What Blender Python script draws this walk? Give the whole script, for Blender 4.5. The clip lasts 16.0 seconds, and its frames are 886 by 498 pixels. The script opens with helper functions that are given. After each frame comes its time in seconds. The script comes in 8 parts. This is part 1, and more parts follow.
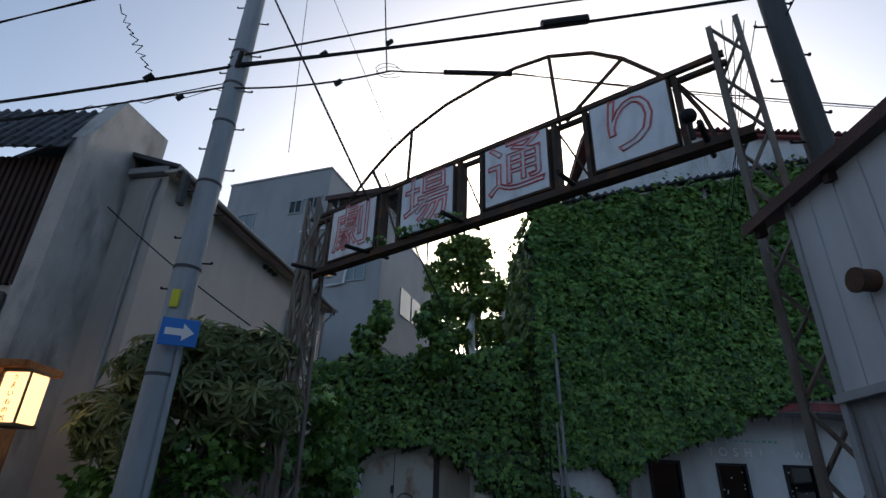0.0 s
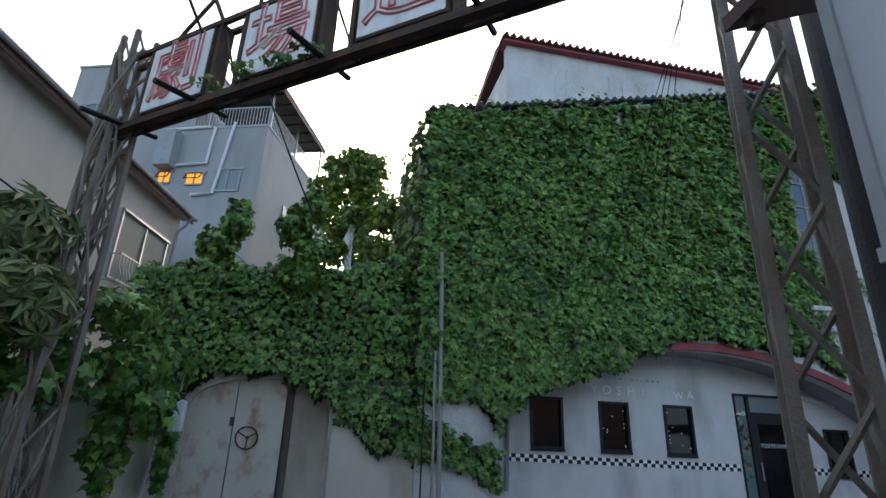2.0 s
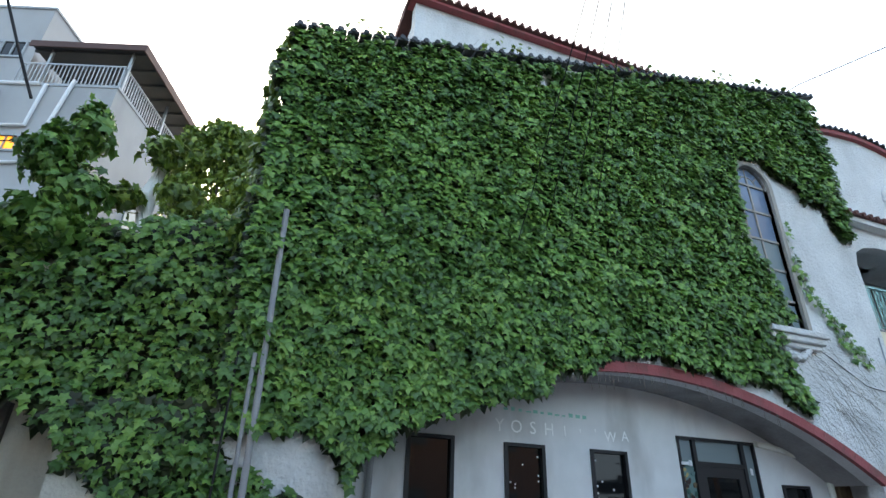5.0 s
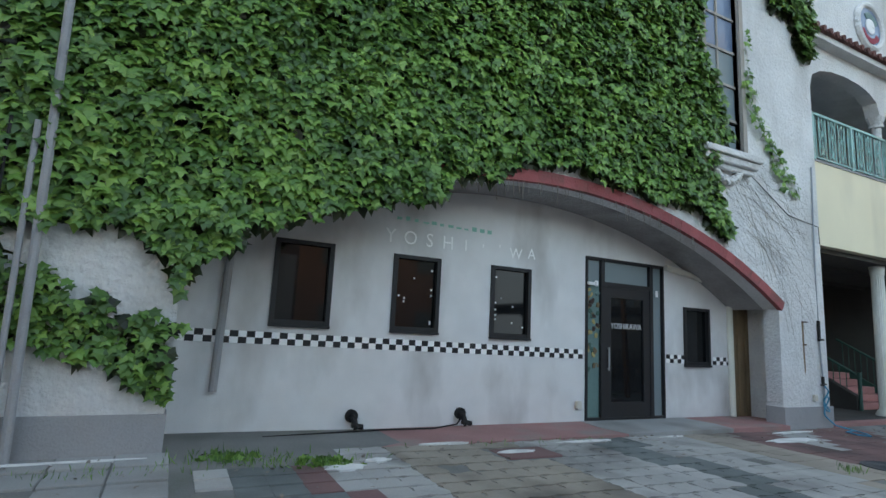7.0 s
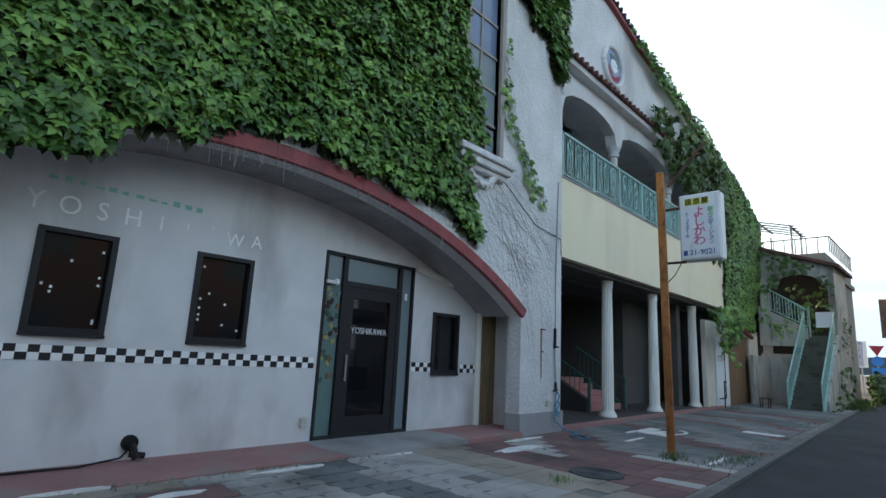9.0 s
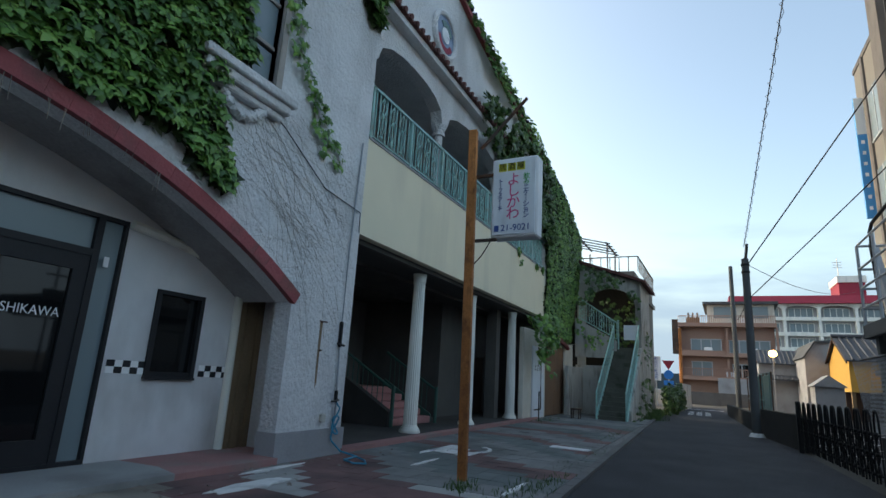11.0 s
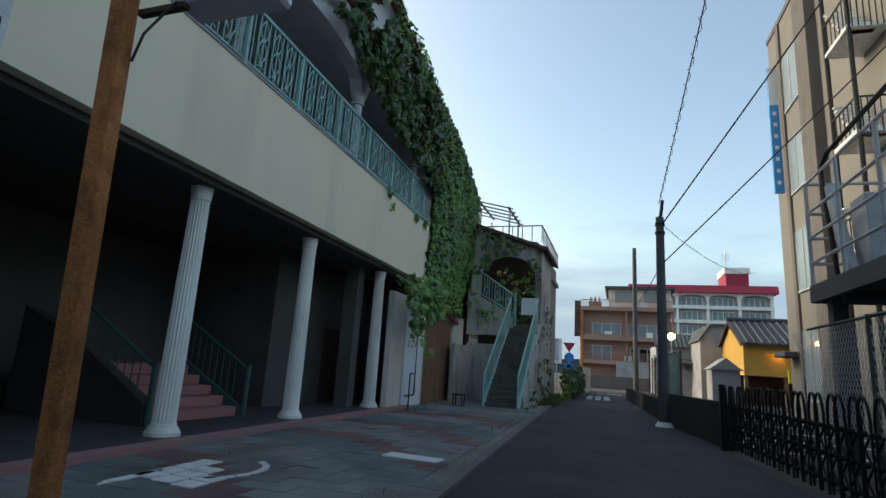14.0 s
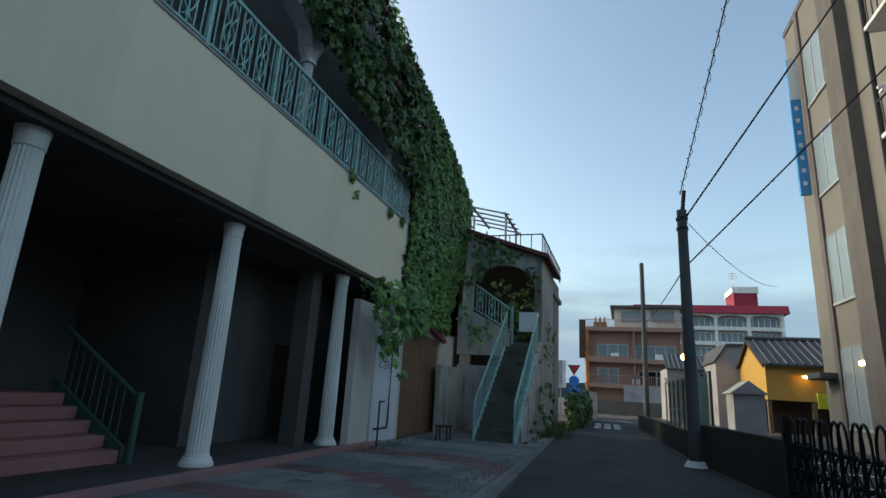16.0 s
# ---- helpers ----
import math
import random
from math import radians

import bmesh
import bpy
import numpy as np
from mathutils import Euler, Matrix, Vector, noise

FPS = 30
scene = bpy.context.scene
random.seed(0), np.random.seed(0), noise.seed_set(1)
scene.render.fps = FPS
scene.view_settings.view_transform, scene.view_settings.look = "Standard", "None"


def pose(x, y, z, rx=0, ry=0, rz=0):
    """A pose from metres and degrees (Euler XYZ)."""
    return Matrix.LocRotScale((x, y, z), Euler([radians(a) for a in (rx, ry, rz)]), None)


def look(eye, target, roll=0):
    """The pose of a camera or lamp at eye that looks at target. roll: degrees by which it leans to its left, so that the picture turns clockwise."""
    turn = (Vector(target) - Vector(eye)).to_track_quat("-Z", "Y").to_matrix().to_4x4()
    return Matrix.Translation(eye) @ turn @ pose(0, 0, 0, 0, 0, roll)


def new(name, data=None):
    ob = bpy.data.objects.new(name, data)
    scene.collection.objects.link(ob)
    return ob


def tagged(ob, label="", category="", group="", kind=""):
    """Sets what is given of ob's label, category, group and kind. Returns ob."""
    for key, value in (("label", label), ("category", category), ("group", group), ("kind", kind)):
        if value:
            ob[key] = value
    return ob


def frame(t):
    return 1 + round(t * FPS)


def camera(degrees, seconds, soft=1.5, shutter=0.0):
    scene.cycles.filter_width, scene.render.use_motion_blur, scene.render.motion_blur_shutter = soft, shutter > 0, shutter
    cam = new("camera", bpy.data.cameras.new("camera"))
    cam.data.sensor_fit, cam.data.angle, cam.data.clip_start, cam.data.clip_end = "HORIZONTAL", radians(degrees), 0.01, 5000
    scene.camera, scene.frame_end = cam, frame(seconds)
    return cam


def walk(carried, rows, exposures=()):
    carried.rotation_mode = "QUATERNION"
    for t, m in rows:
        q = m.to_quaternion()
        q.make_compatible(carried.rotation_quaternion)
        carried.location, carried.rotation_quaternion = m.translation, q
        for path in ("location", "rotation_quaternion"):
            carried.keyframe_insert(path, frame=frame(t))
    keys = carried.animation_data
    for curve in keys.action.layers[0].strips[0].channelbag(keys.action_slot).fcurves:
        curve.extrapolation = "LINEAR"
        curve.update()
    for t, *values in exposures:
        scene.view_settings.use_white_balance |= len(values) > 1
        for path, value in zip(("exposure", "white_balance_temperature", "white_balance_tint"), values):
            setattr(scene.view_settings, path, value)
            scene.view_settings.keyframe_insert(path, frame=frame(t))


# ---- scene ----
cam = camera(79.3, 16.0)
METRES, EYE, TILT, LEAN, TURN = 19.6, 1.41, 0.0, 0.0, -0.3
ROWS = [
    (0.0, 0.0, 0.0, 0.0, -0.72, 25.73, -1.5),
    (0.5, 0.0046, 0.0212, 0.0021, -2.78, 25.77, -1.54),
    (1.0, 0.0132, 0.0462, -0.0019, -6.06, 26.48, -1.63),
    (1.5, 0.0254, 0.0771, -0.0039, -9.79, 25.27, -1.81),
    (2.0, 0.036, 0.1132, -0.0013, -12.01, 20.53, -1.98),
    (2.5, 0.0504, 0.1481, -0.0002, -13.1, 20.78, -2.04),
    (3.0, 0.0639, 0.1818, -0.0007, -13.68, 21.14, -1.97),
    (5.5, 0.1566, 0.3094, 0.0039, -23.45, 27.62, -2.37),
    (6.0, 0.18, 0.3258, 0.0005, -25.59, 28.21, -2.5),
    (6.5, 0.1972, 0.3352, -0.001, -25.85, 15.42, -2.65),
    (7.0, 0.2052, 0.3449, 0.0011, -26.75, 9.05, -2.8),
    (7.5, 0.2151, 0.3477, 0.0019, -30.03, 8.69, -2.75),
    (8.0, 0.2378, 0.3504, 0.0031, -37.01, 8.88, -2.52),
    (8.5, 0.26, 0.3572, -0.0001, -43.48, 9.32, -2.67),
    (9.0, 0.2877, 0.3657, 0.002, -47.8, 10.99, -2.86),
    (9.5, 0.32, 0.3703, 0.0016, -52.73, 13.1, -3.06),
    (10.0, 0.3525, 0.3776, -0.0018, -57.75, 13.67, -3.2),
    (12.5, 0.5325, 0.3984, -0.0057, -70.0, 12.36, -3.59),
    (13.0, 0.5712, 0.3976, -0.0063, -71.84, 12.4, -3.6),
    (13.5, 0.6098, 0.3996, -0.0077, -72.87, 12.33, -3.64),
    (14.0, 0.6475, 0.3999, -0.0096, -73.66, 12.26, -3.63),
    (14.5, 0.6827, 0.4015, -0.0102, -74.15, 12.18, -3.59),
    (15.0, 0.7178, 0.4042, -0.0064, -74.07, 12.94, -3.56),
    (15.5, 0.7502, 0.4054, -0.0058, -73.88, 14.83, -3.41),
    (16.0, 0.7837, 0.4109, -0.0069, -73.37, 14.74, -3.35),
]
walk(cam, [(t, pose(0, 0, EYE, TILT, LEAN, TURN) @ pose(METRES * x, METRES * y, METRES * z, 90 + pitch, roll, yaw)) for t, x, y, z, yaw, pitch, roll in ROWS], exposures=[(0.0, 0.42, 6600, 8), (0.5, 0.68, 6700, 8), (1.5, 1.32, 7150, 8), (2.5, 2.05, 7400, 6), (5.5, 2.6, 7700, 6), (6.0, 2.62, 7700, 6), (6.5, 2.55, 8300, 6), (7.0, 2.55, 8600, 6), (8.0, 2.38, 8600, 6), (9.0, 2.1, 7900, 6), (10.0, 1.75, 7500, 5), (12.5, 1.15, 7350, 2), (14.5, 1.2, 7250, 2), (15.5, 1.0, 7000, 0), (16.0, 0.97, 6900, 0)])

# world, sun and sky
world = bpy.data.worlds.new("world")
scene.world = world
world.use_nodes = True
wn = world.node_tree
wn.nodes.clear()
sky = wn.nodes.new("ShaderNodeTexSky")
sky.sky_type, sky.sun_disc = "NISHITA", False
sky.sun_elevation, sky.sun_rotation = radians(24), radians(12)
sky.altitude, sky.air_density, sky.dust_density, sky.ozone_density = 100, 1.0, 3.2, 1.2
bg = wn.nodes.new("ShaderNodeBackground")
bg.inputs["Strength"].default_value = 0.15
wo = wn.nodes.new("ShaderNodeOutputWorld")
# low blue-grey bank of evening cloud all round the horizon
tc = wn.nodes.new("ShaderNodeTexCoord")
sep = wn.nodes.new("ShaderNodeSeparateXYZ")
wn.links.new(tc.outputs["Generated"], sep.inputs[0])
stretch = wn.nodes.new("ShaderNodeMapping")
stretch.inputs["Scale"].default_value = (2.0, 2.0, 11.0)
wn.links.new(tc.outputs["Generated"], stretch.inputs[0])
cn = wn.nodes.new("ShaderNodeTexNoise")
cn.inputs["Scale"].default_value, cn.inputs["Detail"].default_value = 1.6, 5.0
wn.links.new(stretch.outputs[0], cn.inputs["Vector"])
lift = wn.nodes.new("ShaderNodeMath")
lift.operation = "MULTIPLY_ADD"
lift.inputs[1].default_value = 0.26
wn.links.new(cn.outputs["Fac"], lift.inputs[0])
wn.links.new(sep.outputs["Z"], lift.inputs[2])
cl = wn.nodes.new("ShaderNodeMapRange")
cl.interpolation_type = "SMOOTHSTEP"
cl.inputs[1].default_value, cl.inputs[2].default_value = 0.23, 0.38
cl.inputs[3].default_value, cl.inputs[4].default_value = 0.92, 0.0
wn.links.new(lift.outputs[0], cl.inputs[0])
cm = wn.nodes.new("ShaderNodeMixRGB")
cm.inputs[2].default_value = (1.15, 1.6, 2.3, 1)
wn.links.new(cl.outputs[0], cm.inputs[0])
wn.links.new(sky.outputs[0], cm.inputs[1])
wn.links.new(cm.outputs[0], bg.inputs[0])
wn.links.new(bg.outputs[0], wo.inputs[0])
sun = new("sun", bpy.data.lights.new("sun", "SUN"))
sun.data.energy, sun.data.angle, sun.data.color = 0.3, radians(30), (1.0, 0.95, 0.9)
sun.matrix_basis = look((20.8, 97.8, 44.5), (0, 0, 0))


# ---- materials ----
def surf(name, col, rough=0.85, metal=0.0, var=0.18, scale=1.2, fine=45, bump=0.15, dirt=None, amount=0.5, dscale=0.9, streak=1.0, island=0.0, bscale=None, spec=0.3):
    """Procedural paint, plaster, stone or metal: coarse and fine variation, stains of their own shape, fine relief."""
    m = bpy.data.materials.new(name)
    m.use_nodes = True
    t = m.node_tree
    n, l = t.nodes, t.links
    b = n["Principled BSDF"]
    b.inputs["Roughness"].default_value, b.inputs["Metallic"].default_value = rough, metal
    b.inputs["Specular IOR Level"].default_value = spec
    geo = n.new("ShaderNodeNewGeometry")
    def noise_tex(s, detail=4, vec=None):
        x = n.new("ShaderNodeTexNoise")
        x.inputs["Scale"].default_value, x.inputs["Detail"].default_value = s, detail
        l.new(vec or geo.outputs["Position"], x.inputs["Vector"])
        return x.outputs["Fac"]
    def math_node(op, a, bb):
        x = n.new("ShaderNodeMath")
        x.operation = op
        for i, v in enumerate((a, bb)):
            if isinstance(v, (int, float)):
                x.inputs[i].default_value = v
            else:
                l.new(v, x.inputs[i])
        return x.outputs[0]
    coarse, grain = noise_tex(scale), noise_tex(fine, 3)
    k = math_node("ADD", math_node("MULTIPLY", coarse, 1.3), math_node("MULTIPLY", grain, 0.7))
    k = math_node("ADD", math_node("MULTIPLY", math_node("SUBTRACT", k, 1.0), 2 * var), 1.0)
    if island:
        oi = n.new("ShaderNodeObjectInfo")
        r = math_node("FRACT", math_node("ADD", oi.outputs["Random"], geo.outputs["Random Per Island"]), 0)
        k = math_node("MULTIPLY", k, math_node("ADD", math_node("MULTIPLY", r, 2 * island), 1 - island))
    base = n.new("ShaderNodeVectorMath")
    base.operation = "SCALE"
    base.inputs[0].default_value = col
    l.new(k, base.inputs["Scale"])
    out = base.outputs[0]
    if dirt:
        mp = n.new("ShaderNodeMapping")
        mp.inputs["Scale"].default_value = (1, 1, 1 / streak)
        l.new(geo.outputs["Position"], mp.inputs["Vector"])
        f = noise_tex(dscale * (2.2 if streak > 1 else 1), 6, mp.outputs[0])
        mr = n.new("ShaderNodeMapRange")
        mr.inputs["From Min"].default_value, mr.inputs["From Max"].default_value = 0.5, 0.74
        mr.inputs["To Max"].default_value = amount
        l.new(f, mr.inputs["Value"])
        mx = n.new("ShaderNodeMix")
        mx.data_type = "RGBA"
        l.new(mr.outputs[0], mx.inputs["Factor"])
        l.new(out, mx.inputs["A"])
        mx.inputs["B"].default_value = (*dirt, 1)
        out = mx.outputs["Result"]
    l.new(out, b.inputs["Base Color"])
    if bump:
        bp = n.new("ShaderNodeBump")
        bp.inputs["Strength"].default_value, bp.inputs["Distance"].default_value = min(1, bump * 3), 0.02 * max(1.0, bump)
        l.new(noise_tex(bscale or fine, 5), bp.inputs["Height"])
        l.new(bp.outputs[0], b.inputs["Normal"])
    return m


def glass(name, tint=(0.02, 0.025, 0.03), rough=0.05):
    """A dark window pane that mirrors the street."""
    m = bpy.data.materials.new(name)
    m.use_nodes = True
    b = m.node_tree.nodes["Principled BSDF"]
    b.inputs["Base Color"].default_value = (*tint, 1)
    b.inputs["Roughness"].default_value, b.inputs["Specular IOR Level"].default_value = rough, 0.45
    return m


def glow(name, col, strength):
    m = bpy.data.materials.new(name)
    m.use_nodes = True
    b = m.node_tree.nodes["Principled BSDF"]
    b.inputs["Base Color"].default_value = (*col, 1)
    b.inputs["Emission Color"].default_value, b.inputs["Emission Strength"].default_value = (*col, 1), strength
    return m


def leafmat(name, a, b_, c):
    """Leaves: three greens mixed leaf by leaf, with a little light through the blade."""
    m = bpy.data.materials.new(name)
    m.use_nodes = True
    n, l = m.node_tree.nodes, m.node_tree.links
    b = n["Principled BSDF"]
    geo = n.new("ShaderNodeNewGeometry")
    oi = n.new("ShaderNodeObjectInfo")
    ad = n.new("ShaderNodeMath")
    ad.operation = "ADD"
    l.new(geo.outputs["Random Per Island"], ad.inputs[0])
    l.new(oi.outputs["Random"], ad.inputs[1])
    fr = n.new("ShaderNodeMath")
    fr.operation = "FRACT"
    l.new(ad.outputs[0], fr.inputs[0])
    big = n.new("ShaderNodeTexNoise")
    big.inputs["Scale"].default_value = 0.9
    l.new(geo.outputs["Position"], big.inputs["Vector"])
    mul = n.new("ShaderNodeMath")
    mul.operation = "MULTIPLY_ADD"
    mul.inputs[1].default_value, mul.inputs[2].default_value = 1.1, -0.55
    l.new(big.outputs["Fac"], mul.inputs[0])
    sm = n.new("ShaderNodeMath")
    sm.operation = "ADD"
    l.new(fr.outputs[0], sm.inputs[0])
    l.new(mul.outputs[0], sm.inputs[1])
    ramp = n.new("ShaderNodeValToRGB")
    e = ramp.color_ramp.elements
    e[0].color, e[1].color = (*a, 1), (*c, 1)
    e[0].position, e[1].position = 0.05, 1.0
    e.new(0.5).color = (*b_, 1)
    l.new(sm.outputs[0], ramp.inputs[0])
    l.new(ramp.outputs[0], b.inputs["Base Color"])
    b.inputs["Roughness"].default_value, b.inputs["Specular IOR Level"].default_value = 0.42, 0.5
    tr = n.new("ShaderNodeBsdfTranslucent")
    l.new(ramp.outputs[0], tr.inputs[0])
    mix = n.new("ShaderNodeMixShader")
    mix.inputs[0].default_value = 0.18
    l.new(b.outputs[0], mix.inputs[1])
    l.new(tr.outputs[0], mix.inputs[2])
    l.new(mix.outputs[0], n["Material Output"].inputs[0])
    return m


